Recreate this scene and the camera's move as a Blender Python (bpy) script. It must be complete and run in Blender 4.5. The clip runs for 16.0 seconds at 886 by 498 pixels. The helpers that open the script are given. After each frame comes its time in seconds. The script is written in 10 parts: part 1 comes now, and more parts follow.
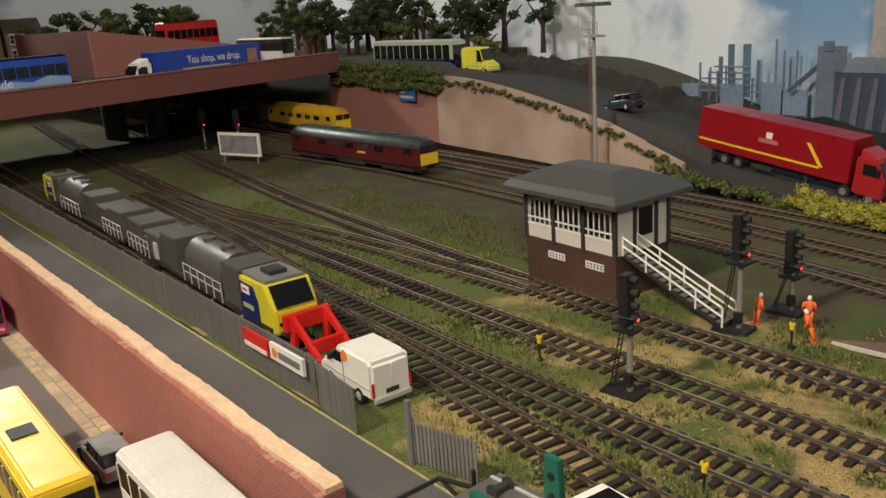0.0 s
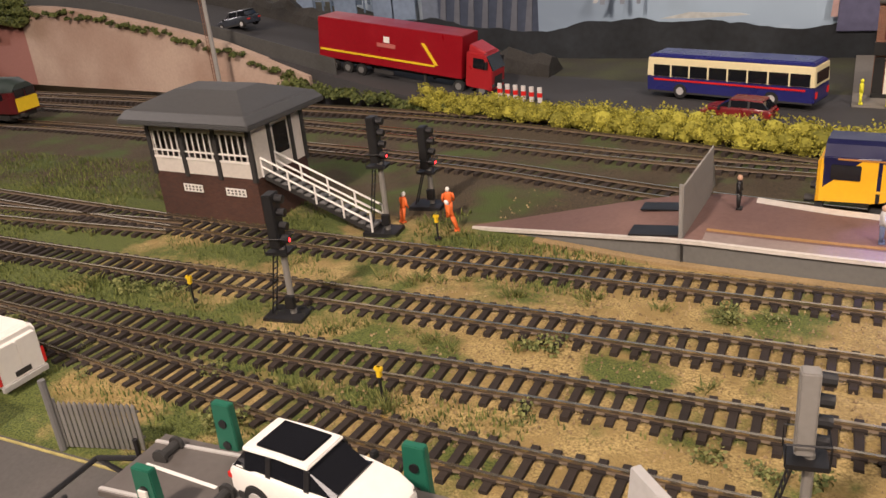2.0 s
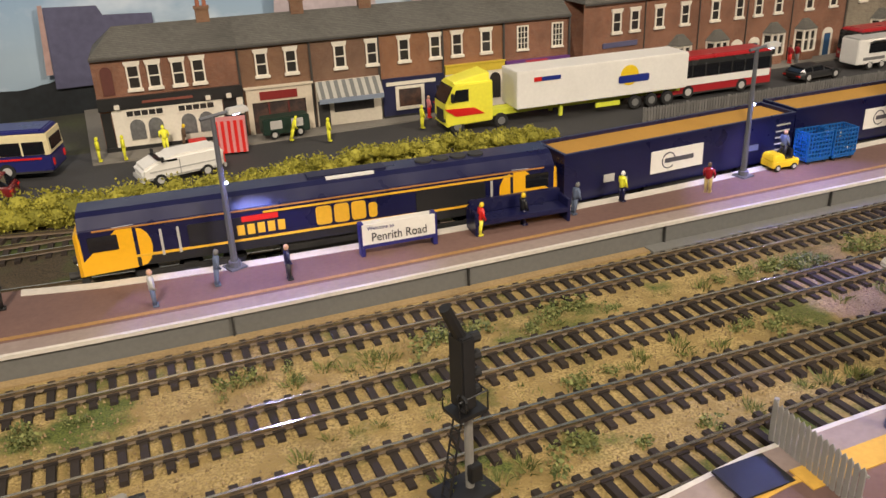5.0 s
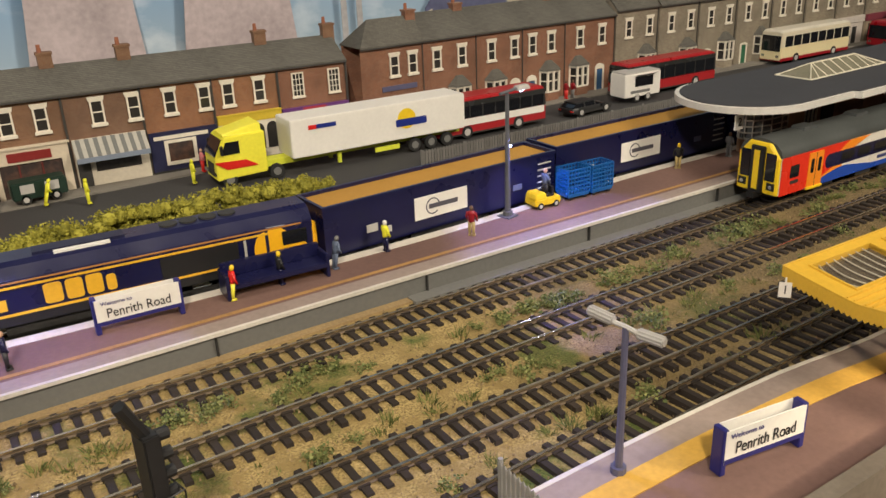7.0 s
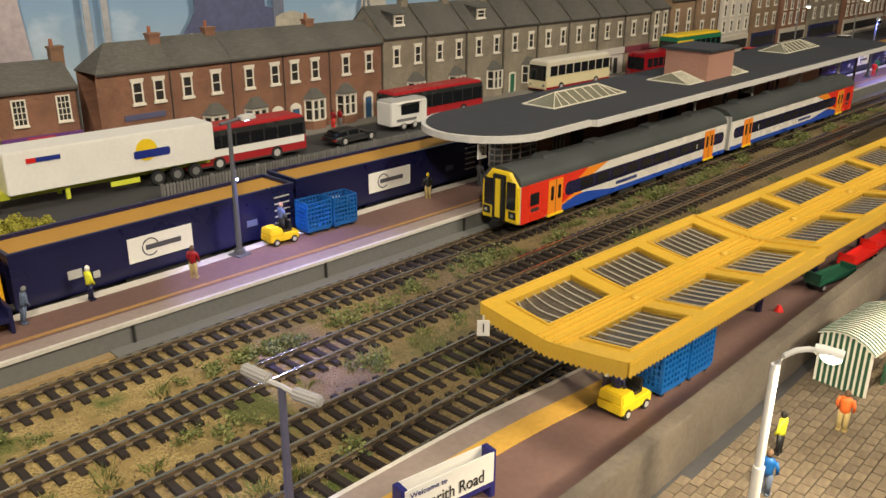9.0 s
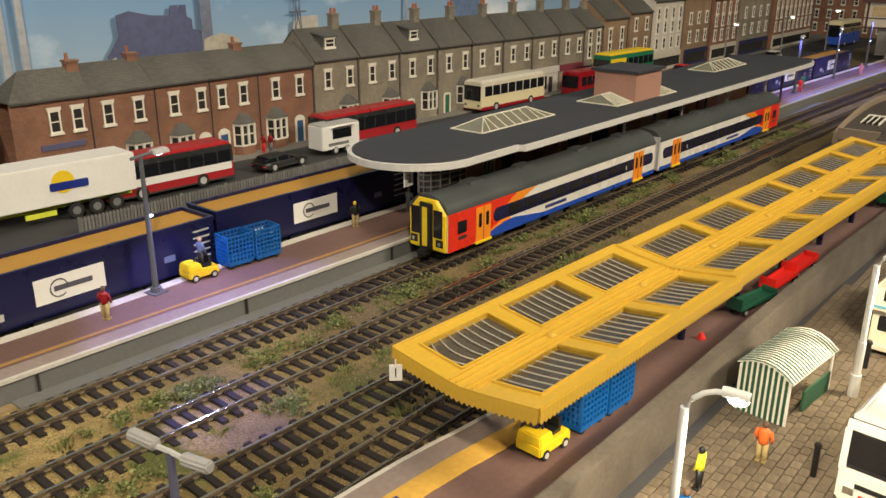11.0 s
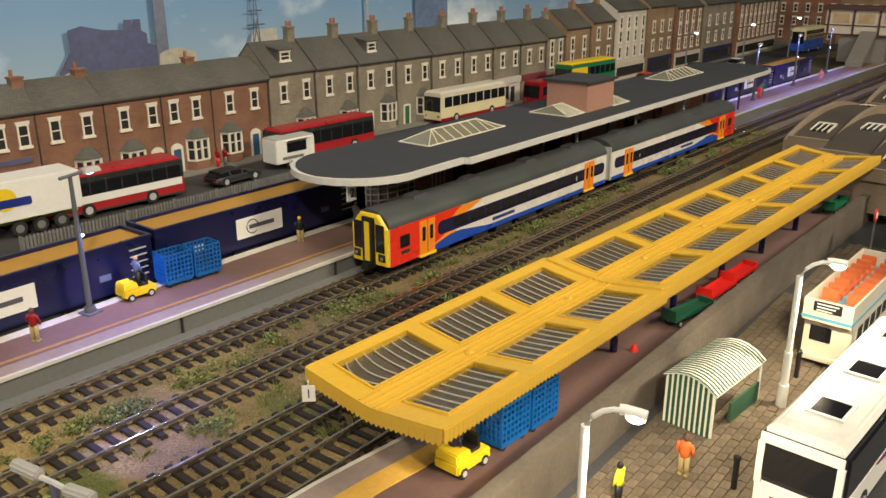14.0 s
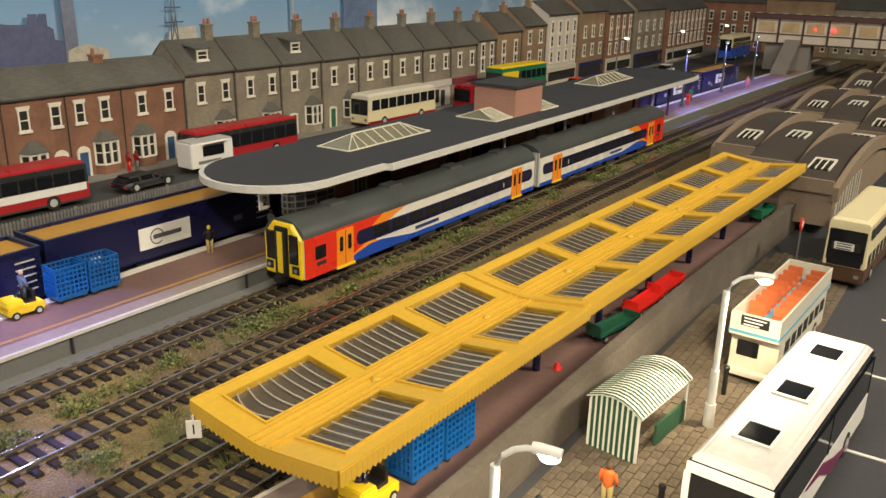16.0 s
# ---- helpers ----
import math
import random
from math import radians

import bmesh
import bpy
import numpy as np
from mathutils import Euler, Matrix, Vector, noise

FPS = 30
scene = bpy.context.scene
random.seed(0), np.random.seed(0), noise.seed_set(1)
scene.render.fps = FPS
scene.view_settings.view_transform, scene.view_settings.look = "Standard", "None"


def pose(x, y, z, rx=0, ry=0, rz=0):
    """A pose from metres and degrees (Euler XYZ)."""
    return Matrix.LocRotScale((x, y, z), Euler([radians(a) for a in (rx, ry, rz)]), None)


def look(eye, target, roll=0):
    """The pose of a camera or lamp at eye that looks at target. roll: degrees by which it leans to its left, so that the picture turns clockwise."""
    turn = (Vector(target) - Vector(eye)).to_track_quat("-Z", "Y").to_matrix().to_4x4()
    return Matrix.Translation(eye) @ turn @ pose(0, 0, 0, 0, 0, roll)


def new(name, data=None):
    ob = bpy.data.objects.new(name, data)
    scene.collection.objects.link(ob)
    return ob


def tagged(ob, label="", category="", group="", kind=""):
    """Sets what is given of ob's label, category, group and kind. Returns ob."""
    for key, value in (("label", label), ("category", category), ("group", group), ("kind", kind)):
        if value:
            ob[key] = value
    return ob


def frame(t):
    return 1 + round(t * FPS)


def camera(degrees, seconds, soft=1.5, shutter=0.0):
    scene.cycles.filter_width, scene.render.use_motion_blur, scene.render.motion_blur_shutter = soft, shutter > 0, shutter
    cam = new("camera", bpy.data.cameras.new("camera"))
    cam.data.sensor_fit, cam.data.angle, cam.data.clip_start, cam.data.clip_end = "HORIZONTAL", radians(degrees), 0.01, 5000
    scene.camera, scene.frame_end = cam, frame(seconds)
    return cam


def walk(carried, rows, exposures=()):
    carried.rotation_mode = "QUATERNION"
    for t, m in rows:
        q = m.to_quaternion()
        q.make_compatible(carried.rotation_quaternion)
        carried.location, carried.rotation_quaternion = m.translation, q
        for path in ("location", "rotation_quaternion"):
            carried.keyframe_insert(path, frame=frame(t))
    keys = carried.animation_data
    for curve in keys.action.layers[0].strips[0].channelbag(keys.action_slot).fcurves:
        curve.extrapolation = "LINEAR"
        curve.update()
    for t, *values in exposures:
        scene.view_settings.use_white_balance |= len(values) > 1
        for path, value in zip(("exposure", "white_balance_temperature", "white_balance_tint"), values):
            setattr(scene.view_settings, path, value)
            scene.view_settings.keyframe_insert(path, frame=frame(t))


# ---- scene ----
cam = camera(55.9, 16.0)
PATH = [
    (0, (0.051, 0.11, 0.205), (-1.458, 1.294, -0.358), -4.0),
    (0.5, (0.045, 0.118, 0.204), (-1.358, 1.401, -0.417), -4.2),
    (1, (0.042, 0.126, 0.198), (-1.179, 1.533, -0.53), -5.5),
    (1.5, (0.042, 0.13, 0.191), (-1.007, 1.646, -0.584), -5.2),
    (2, (0.039, 0.129, 0.194), (-0.807, 1.758, -0.599), -5.7),
    (2.5, (0.012, 0.112, 0.203), (-0.542, 1.835, -0.647), -6.0),
    (3, (0.006, 0.109, 0.206), (-0.194, 1.902, -0.658), -5.4),
    (3.5, (0.007, 0.11, 0.208), (0.026, 1.923, -0.636), -5.1),
    (4, (0.027, 0.113, 0.217), (0.268, 1.909, -0.628), -4.6),
    (4.5, (0.058, 0.146, 0.212), (0.454, 1.933, -0.594), -3.7),
    (5, (0.051, 0.158, 0.205), (0.748, 1.845, -0.614), -2.4),
    (5.1, (0.052, 0.157, 0.205), (0.781, 1.836, -0.601), -2.1),
    (5.2, (0.05, 0.157, 0.206), (0.811, 1.826, -0.591), -1.8),
    (7.3, (0.11, 0.151, 0.208), (1.173, 1.67, -0.543), -2.2),
    (7.5, (0.113, 0.149, 0.209), (1.198, 1.654, -0.538), -2.0),
    (8, (0.141, 0.14, 0.205), (1.356, 1.547, -0.532), -0.5),
    (8.5, (0.16, 0.141, 0.204), (1.484, 1.458, -0.511), 0.4),
    (9, (0.166, 0.14, 0.202), (1.539, 1.413, -0.501), 0.4),
    (9.5, (0.173, 0.14, 0.203), (1.576, 1.385, -0.491), 0.3),
    (10, (0.18, 0.139, 0.205), (1.607, 1.362, -0.48), 0.4),
    (10.2, (0.181, 0.137, 0.207), (1.62, 1.347, -0.474), 0.5),
    (12.5, (0.197, 0.135, 0.211), (1.666, 1.32, -0.451), 0.1),
    (13, (0.199, 0.132, 0.213), (1.668, 1.318, -0.445), -0.3),
    (13.5, (0.198, 0.126, 0.216), (1.667, 1.314, -0.44), -0.6),
    (14, (0.205, 0.116, 0.213), (1.695, 1.279, -0.441), -0.1),
    (14.5, (0.215, 0.113, 0.213), (1.742, 1.233, -0.432), 0.4),
    (15, (0.218, 0.116, 0.214), (1.757, 1.221, -0.428), 0.5),
    (15.5, (0.222, 0.12, 0.211), (1.771, 1.207, -0.437), 0.7),
    (16, (0.235, 0.123, 0.209), (1.814, 1.167, -0.437), 1.2),
]
walk(cam, [(t, look(eye, target, roll)) for t, eye, target, roll in PATH],
     exposures=[(0.0, -0.29, 6300, 10), (1.0, -0.30, 6500, 24), (2.0, 0.05, 6500, 24), (3.0, 0.17, 6500, 18), (4.0, 0.12, 6500, 14), (5.0, -0.09, 6500, 13), (8.0, -0.16, 6500, 9), (16.0, -0.16, 6500, 7)])

# ---- light ----
world = bpy.data.worlds.new("room_air")
world.use_nodes = True
world.node_tree.nodes["Background"].inputs[0].default_value = (1.0, 0.86, 0.7, 1)
world.node_tree.nodes["Background"].inputs[1].default_value = 0.012
scene.world = world


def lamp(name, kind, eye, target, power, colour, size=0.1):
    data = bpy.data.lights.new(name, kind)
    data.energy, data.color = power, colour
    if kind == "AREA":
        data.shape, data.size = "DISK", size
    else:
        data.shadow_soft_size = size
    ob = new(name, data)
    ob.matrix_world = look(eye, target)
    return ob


lamp("room_lamp_west", "AREA", (-0.30, -0.42, 0.98), (-0.15, 0.4, 0), 18.5, (1.0, 0.87, 0.69), 0.12)
lamp("room_lamp_east", "AREA", (1.15, -0.85, 1.02), (0.9, 0.7, 0.05), 24.0, (1.0, 0.88, 0.71), 0.35)
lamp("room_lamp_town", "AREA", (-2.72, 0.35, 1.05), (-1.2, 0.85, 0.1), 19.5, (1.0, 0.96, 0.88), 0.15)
# unseen fill light, added to brighten the houses and backscene
lamp("rear_fill_lamp", "AREA", (0.45, 0.35, 1.5), (0.6, 1.0, 0.1), 9.0, (1.0, 0.9, 0.75), 0.5)

# ---- materials ----
MATS = {}


def mat(name, colour, rough=0.6, metal=0.0, vary=0.12, grain=400.0, blotch=40.0, bump=0.0, second=None, amount=0.5,
        emit=0.0, glass=False, island=0.0, alpha=1.0, contrast=0.12):
    """A surface with grain and blotches in true size; second: a stain colour that comes through in patches."""
    if name in MATS:
        return MATS[name]
    m = bpy.data.materials.new(name)
    m.use_nodes = True
    nt = m.node_tree
    bsdf = nt.nodes["Principled BSDF"]
    co = nt.nodes.new("ShaderNodeTexCoord")
    fine, big = nt.nodes.new("ShaderNodeTexNoise"), nt.nodes.new("ShaderNodeTexNoise")
    for n, sc, de in ((fine, grain, 4), (big, blotch, 3)):
        n.inputs["Scale"].default_value, n.inputs["Detail"].default_value = sc, de
        nt.links.new(co.outputs["Object"], n.inputs["Vector"])
    base = nt.nodes.new("ShaderNodeRGB")
    base.outputs[0].default_value = (*colour, 1)
    out = base.outputs[0]
    if second:
        ramp = nt.nodes.new("ShaderNodeMapRange")
        ramp.inputs["From Min"].default_value = 1 - amount - contrast
        ramp.inputs["From Max"].default_value = 1 - amount + contrast
        nt.links.new(big.outputs["Fac"], ramp.inputs["Value"])
        mix = nt.nodes.new("ShaderNodeMix")
        mix.data_type = "RGBA"
        mix.inputs["B"].default_value = (*second, 1)
        nt.links.new(ramp.outputs[0], mix.inputs["Factor"])
        nt.links.new(out, mix.inputs["A"])
        out = mix.outputs["Result"]
    hsv = nt.nodes.new("ShaderNodeHueSaturation")
    nt.links.new(out, hsv.inputs["Color"])
    add = nt.nodes.new("ShaderNodeMath")
    add.operation = "ADD"
    nt.links.new(fine.outputs["Fac"], add.inputs[0])
    nt.links.new(big.outputs["Fac"], add.inputs[1])
    val = nt.nodes.new("ShaderNodeMapRange")
    val.inputs["From Min"].default_value, val.inputs["From Max"].default_value = 0.6, 1.4
    val.inputs["To Min"].default_value, val.inputs["To Max"].default_value = 1 - vary, 1 + vary
    nt.links.new(add.outputs[0], val.inputs["Value"])
    vout = val.outputs[0]
    if island:
        src = nt.nodes.new("ShaderNodeObjectInfo").outputs["Random"] if island > 0 else nt.nodes.new("ShaderNodeNewGeometry").outputs["Random Per Island"]
        rr = nt.nodes.new("ShaderNodeMapRange")
        rr.inputs["To Min"].default_value, rr.inputs["To Max"].default_value = 1 - abs(island), 1 + abs(island)
        nt.links.new(src, rr.inputs["Value"])
        mul = nt.nodes.new("ShaderNodeMath")
        mul.operation = "MULTIPLY"
        nt.links.new(rr.outputs[0], mul.inputs[0])
        nt.links.new(vout, mul.inputs[1])
        vout = mul.outputs[0]
    nt.links.new(vout, hsv.inputs["Value"])
    nt.links.new(hsv.outputs[0], bsdf.inputs["Base Color"])
    rg = nt.nodes.new("ShaderNodeMapRange")
    rg.inputs["From Min"].default_value, rg.inputs["From Max"].default_value = 0.3, 0.7
    rg.inputs["To Min"].default_value, rg.inputs["To Max"].default_value = max(0.03, rough - 0.08), min(1, rough + 0.08)
    nt.links.new(big.outputs["Fac"], rg.inputs["Value"])
    nt.links.new(rg.outputs[0], bsdf.inputs["Roughness"])
    bsdf.inputs["Metallic"].default_value = metal
    if bump:
        bn = nt.nodes.new("ShaderNodeBump")
        bn.inputs["Strength"].default_value, bn.inputs["Distance"].default_value = min(1, bump), 0.001
        nt.links.new(fine.outputs["Fac"], bn.inputs["Height"])
        nt.links.new(bn.outputs[0], bsdf.inputs["Normal"])
    if emit:
        bsdf.inputs["Emission Color"].default_value, bsdf.inputs["Emission Strength"].default_value = (*colour, 1), emit
    if glass:
        bsdf.inputs["Transmission Weight"].default_value, bsdf.inputs["IOR"].default_value = 1.0, 1.1
    if alpha < 1:
        bsdf.inputs["Alpha"].default_value = alpha
    MATS[name] = m
    return m


# ---- mesh building, in millimetres ----
class Mesh:
    def __init__(self):
        self.v, self.f = [], []

    def add(self, verts, faces):
        k = len(self.v)
        self.v += [tuple(p) for p in verts]
        self.f += [tuple(k + i for i in f) for f in faces]
        return self

    def box(self, x0, x1, y0, y1, z0, z1):
        return self.add([(x, y, z) for z in (z0, z1) for y in (y0, y1) for x in (x0, x1)],
                        [(0, 2, 3, 1), (4, 5, 7, 6), (0, 1, 5, 4), (2, 6, 7, 3), (0, 4, 6, 2), (1, 3, 7, 5)])

    def frustum(self, x0, x1, y0, y1, z0, z1, dx=0.0, dy=0.0):
        """A box whose top is drawn in by dx and dy at each side."""
        return self.add([(x0, y0, z0), (x1, y0, z0), (x0, y1, z0), (x1, y1, z0), (x0 + dx, y0 + dy, z1), (x1 - dx, y0 + dy, z1),
                         (x0 + dx, y1 - dy, z1), (x1 - dx, y1 - dy, z1)],
                        [(0, 2, 3, 1), (4, 5, 7, 6), (0, 1, 5, 4), (2, 6, 7, 3), (0, 4, 6, 2), (1, 3, 7, 5)])

    def lattice(self, us, vs, hole, a, b, axis="y"):
        """A pierced plate of one piece: cells of the grid us by vs, but for those where hole(i, j), from a to b along the axis."""
        n, k = len(us), len(self.v)
        at = (lambda u, w, v: (u, w, v)) if axis == "y" else (lambda u, w, v: (w, u, v))
        for w in (a, b):
            for v in vs:
                for u in us:
                    self.v.append(at(u, w, v))
        top = n * len(vs)
        solid = lambda i, j: 0 <= i < n - 1 and 0 <= j < len(vs) - 1 and not hole(i, j)
        for j in range(len(vs) - 1):
            for i in range(n - 1):
                if not solid(i, j):
                    continue
                p = [k + j * n + i, k + j * n + i + 1, k + (j + 1) * n + i + 1, k + (j + 1) * n + i]
                q = [c + top for c in p]
                self.f += [tuple(p), tuple(reversed(q))]
                for (di, dj), (e, g) in (((0, -1), (0, 1)), ((1, 0), (1, 2)), ((0, 1), (2, 3)), ((-1, 0), (3, 0))):
                    if not solid(i + di, j + dj):
                        self.f.append((p[g], p[e], q[e], q[g]))
        return self

    def loft(self, rings, closed=True, caps=True):
        n = len(rings[0])
        k = len(self.v)
        for r in rings:
            self.v += [tuple(p) for p in r]
        for i in range(len(rings) - 1):
            for j in range(n if closed else n - 1):
                a, b = k + i * n + j, k + i * n + (j + 1) % n
                self.f.append((a, b, b + n, a + n))
        if caps and closed:
            self.f.append(tuple(k + j for j in reversed(range(n))))
            self.f.append(tuple(k + (len(rings) - 1) * n + j for j in range(n)))
        return self

    def prism_x(self, profile, x0, x1):
        """A profile of (y, z) drawn along x."""
        return self.loft([[(x, y, z) for y, z in profile] for x in (x0, x1)])

    def prism_y(self, profile, y0, y1):
        """A profile of (x, z) drawn along y."""
        return self.loft([[(x, y, z) for x, z in profile] for y in (y1, y0)])

    def prism_z(self, profile, z0, z1):
        return self.loft([[(x, y, z) for x, y in profile] for z in (z0, z1)])

    def tube(self, points, r, n=8, r1=None):
        pts = [Vector(p) for p in points]
        rings = []
        for i, p in enumerate(pts):
            d = (pts[min(i + 1, len(pts) - 1)] - pts[max(i - 1, 0)]).normalized()
            side = d.cross(Vector((0, 0, 1)) if abs(d.z) < 0.9 else Vector((1, 0, 0))).normalized()
            up = side.cross(d)
            rad = r if r1 is None else r + (r1 - r) * i / (len(pts) - 1)
            rings.append([p + rad * (math.cos(2 * math.pi * j / n) * side + math.sin(2 * math.pi * j / n) * up) for j in range(n)])
        return self.loft(rings)

    def disc_y(self, x, z, r, y0, y1, n=16):
        """A cylinder with its axle along y."""
        return self.tube([(x, y0, z), (x, y1, z)], r, n)

    def ball(self, x, y, z, rx, ry=None, rz=None, n=8, m=6):
        ry, rz = ry or rx, rz or rx
        rings = []
        for i in range(m + 1):
            a = math.pi * (0.04 + 0.92 * i / m) - math.pi / 2
            rings.append([(x + rx * math.cos(a) * math.cos(2 * math.pi * j / n), y + ry * math.cos(a) * math.sin(2 * math.pi * j / n), z + rz * math.sin(a)) for j in range(n)])
        return self.loft(rings)


def mesh_data(name, b, material, bevel=0.0, smooth=False):
    me = bpy.data.meshes.new(name)
    me.from_pydata([(x * 0.001, y * 0.001, z * 0.001) for x, y, z in b.v], [], b.f)
    if bevel or len(b.f) < 4000:
        bm = bmesh.new()
        bm.from_mesh(me)
        bmesh.ops.recalc_face_normals(bm, faces=bm.faces)
        if bevel:
            edges = [e for e in bm.edges if len(e.link_faces) == 2 and e.calc_face_angle(0) > 0.6]
            bmesh.ops.bevel(bm, geom=edges, offset=bevel * 0.001, segments=2, affect="EDGES", clamp_overlap=True)
        bm.to_mesh(me)
        bm.free()
    for poly in me.polygons:
        poly.use_smooth = smooth
    if smooth:
        me.set_sharp_from_angle(angle=radians(40))
    me.materials.append(material)
    return me


def part(name, b, material, parent=None, label="", bevel=0.0, smooth=False, at=None):
    ob = new(name, mesh_data(name, b, material, bevel, smooth))
    ob.parent = parent
    if at:
        ob.location = [c * 0.001 for c in at]
    if label:
        ob["label"] = label
    return ob


def piece(name, data, parent, x, y, z, turn=0.0, tilt=0.0):
    ob = new(name, data)
    ob.parent = parent
    ob.location, ob.rotation_euler = (x * 0.001, y * 0.001, z * 0.001), (tilt, 0, turn)
    return ob


def thing(name, label, category, x, y, z=0.0, turn=0.0, group="", kind=""):
    ob = new(name)
    ob.empty_display_size = 0.01
    ob.location, ob.rotation_euler = (x * 0.001, y * 0.001, z * 0.001), (0, 0, radians(turn))
    return tagged(ob, label, category, group, kind)


def words(name, text, height, material, parent, x, y, z, turn=(90, 0, 0), label="", width=None):
    """Lettering in the built-in font, as a thin mesh, standing at its middle."""
    cu = bpy.data.curves.new(name, "FONT")
    cu.body, cu.size, cu.extrude, cu.align_x, cu.align_y = text, height * 0.001, 0.00008, "CENTER", "CENTER"
    tmp = new("lettering", cu)
    bpy.context.view_layer.update()
    me = bpy.data.meshes.new_from_object(tmp.evaluated_get(bpy.context.evaluated_depsgraph_get()))
    bpy.data.objects.remove(tmp)
    me.materials.clear()
    me.materials.append(material)
    ob = new(name, me)
    ob.parent = parent
    if width:
        wide = max(v.co.x for v in me.vertices) - min(v.co.x for v in me.vertices)
        for v in me.vertices:
            v.co.x *= width * 0.001 / wide
    ob.location, ob.rotation_euler = (x * 0.001, y * 0.001, z * 0.001), [radians(a) for a in turn]
    if label:
        ob["label"] = label
    return ob


def curve_at(points, x):
    """y and slope of a smooth line through (x, y) points."""
    xs, ys = [p[0] for p in points], [p[1] for p in points]
    if x <= xs[0]:
        s = (ys[1] - ys[0]) / (xs[1] - xs[0])
        return ys[0] + s * (x - xs[0]), s
    for i in range(len(xs) - 1):
        if x <= xs[i + 1] or i == len(xs) - 2:
            h = xs[i + 1] - xs[i]
            m0 = (ys[i + 1] - ys[max(i - 1, 0)]) / (xs[i + 1] - xs[max(i - 1, 0)])
            j = min(i + 2, len(xs) - 1)
            m1 = (ys[j] - ys[i]) / (xs[j] - xs[i])
            t = (x - xs[i]) / h
            y = (2*t**3 - 3*t**2 + 1)*ys[i] + (t**3 - 2*t**2 + t)*h*m0 + (3*t**2 - 2*t**3)*ys[i+1] + (t**3 - t**2)*h*m1
            d = ((6*t*t - 6*t)*ys[i] + (3*t*t - 4*t + 1)*h*m0 + (6*t - 6*t*t)*ys[i+1] + (3*t*t - 2*t)*h*m1) / h
            return y, d
    return ys[-1], 0.0


def arc(cx, cy, rx, ry, a0, a1, n):
    return [(cx + rx * math.cos(radians(a0 + (a1 - a0) * i / n)), cy + ry * math.sin(radians(a0 + (a1 - a0) * i / n))) for i in range(n + 1)]


# plain paints and plastics
WHITE = mat("white_paint", (0.78, 0.76, 0.71), 0.4, vary=0.05)
CREAM = mat("cream_paint", (0.75, 0.66, 0.40), 0.4, vary=0.06)
BLACK = mat("black_plastic", (0.012, 0.012, 0.013), 0.5, vary=0.2)
DARK = mat("dark_grey_frame", (0.03, 0.029, 0.028), 0.6, vary=0.25, bump=0.2)
GLASS_DARK = mat("dark_window", (0.01, 0.011, 0.014), 0.08, vary=0.1)
CRIMSON = mat("crimson_bus_paint", (0.36, 0.018, 0.022), 0.35, vary=0.08)
RED = mat("red_paint", (0.62, 0.02, 0.015), 0.35, vary=0.08)
DEEP_RED = mat("deep_red_paint", (0.27, 0.006, 0.012), 0.35, vary=0.1)
YELLOW = mat("yellow_paint", (0.80, 0.55, 0.02), 0.4, vary=0.08)
LEMON = mat("lemon_paint", (0.82, 0.76, 0.06), 0.4, vary=0.08)
NAVY = mat("navy_paint", (0.008, 0.009, 0.048), 0.32, vary=0.14)
BLUE = mat("blue_paint", (0.02, 0.08, 0.42), 0.35, vary=0.1)
CRATE_BLUE = mat("crate_blue_plastic", (0.007, 0.105, 0.36), 0.45, vary=0.1)
ORANGE = mat("orange_paint", (0.85, 0.25, 0.02), 0.4, vary=0.08)
GREY = mat("grey_paint", (0.16, 0.16, 0.155), 0.55, vary=0.12)
LIGHT_GREY = mat("light_grey_paint", (0.45, 0.44, 0.42), 0.5, vary=0.1)
ROOF_GREY = mat("vehicle_roof_grey", (0.055, 0.06, 0.06), 0.45, vary=0.15)
MAROON = mat("maroon_paint", (0.09, 0.012, 0.014), 0.35, vary=0.15)
GREEN = mat("green_paint", (0.015, 0.16, 0.075), 0.45, vary=0.12)
RUBBER = mat("tyre_rubber", (0.015, 0.015, 0.015), 0.8, vary=0.2)
CHROME = mat("bright_metal", (0.7, 0.7, 0.7), 0.2, metal=1.0)
FLESH = mat("painted_flesh", (0.55, 0.33, 0.22), 0.6)
LAMP_RED = mat("red_signal_light", (1.0, 0.03, 0.03), 0.4, emit=6.0)
LAMP_BLUE = mat("blue_white_led", (0.55, 0.65, 1.0), 0.4, emit=14.0)
LAMP_WARM = mat("warm_street_lamp", (1.0, 0.85, 0.6), 0.4, emit=60.0)

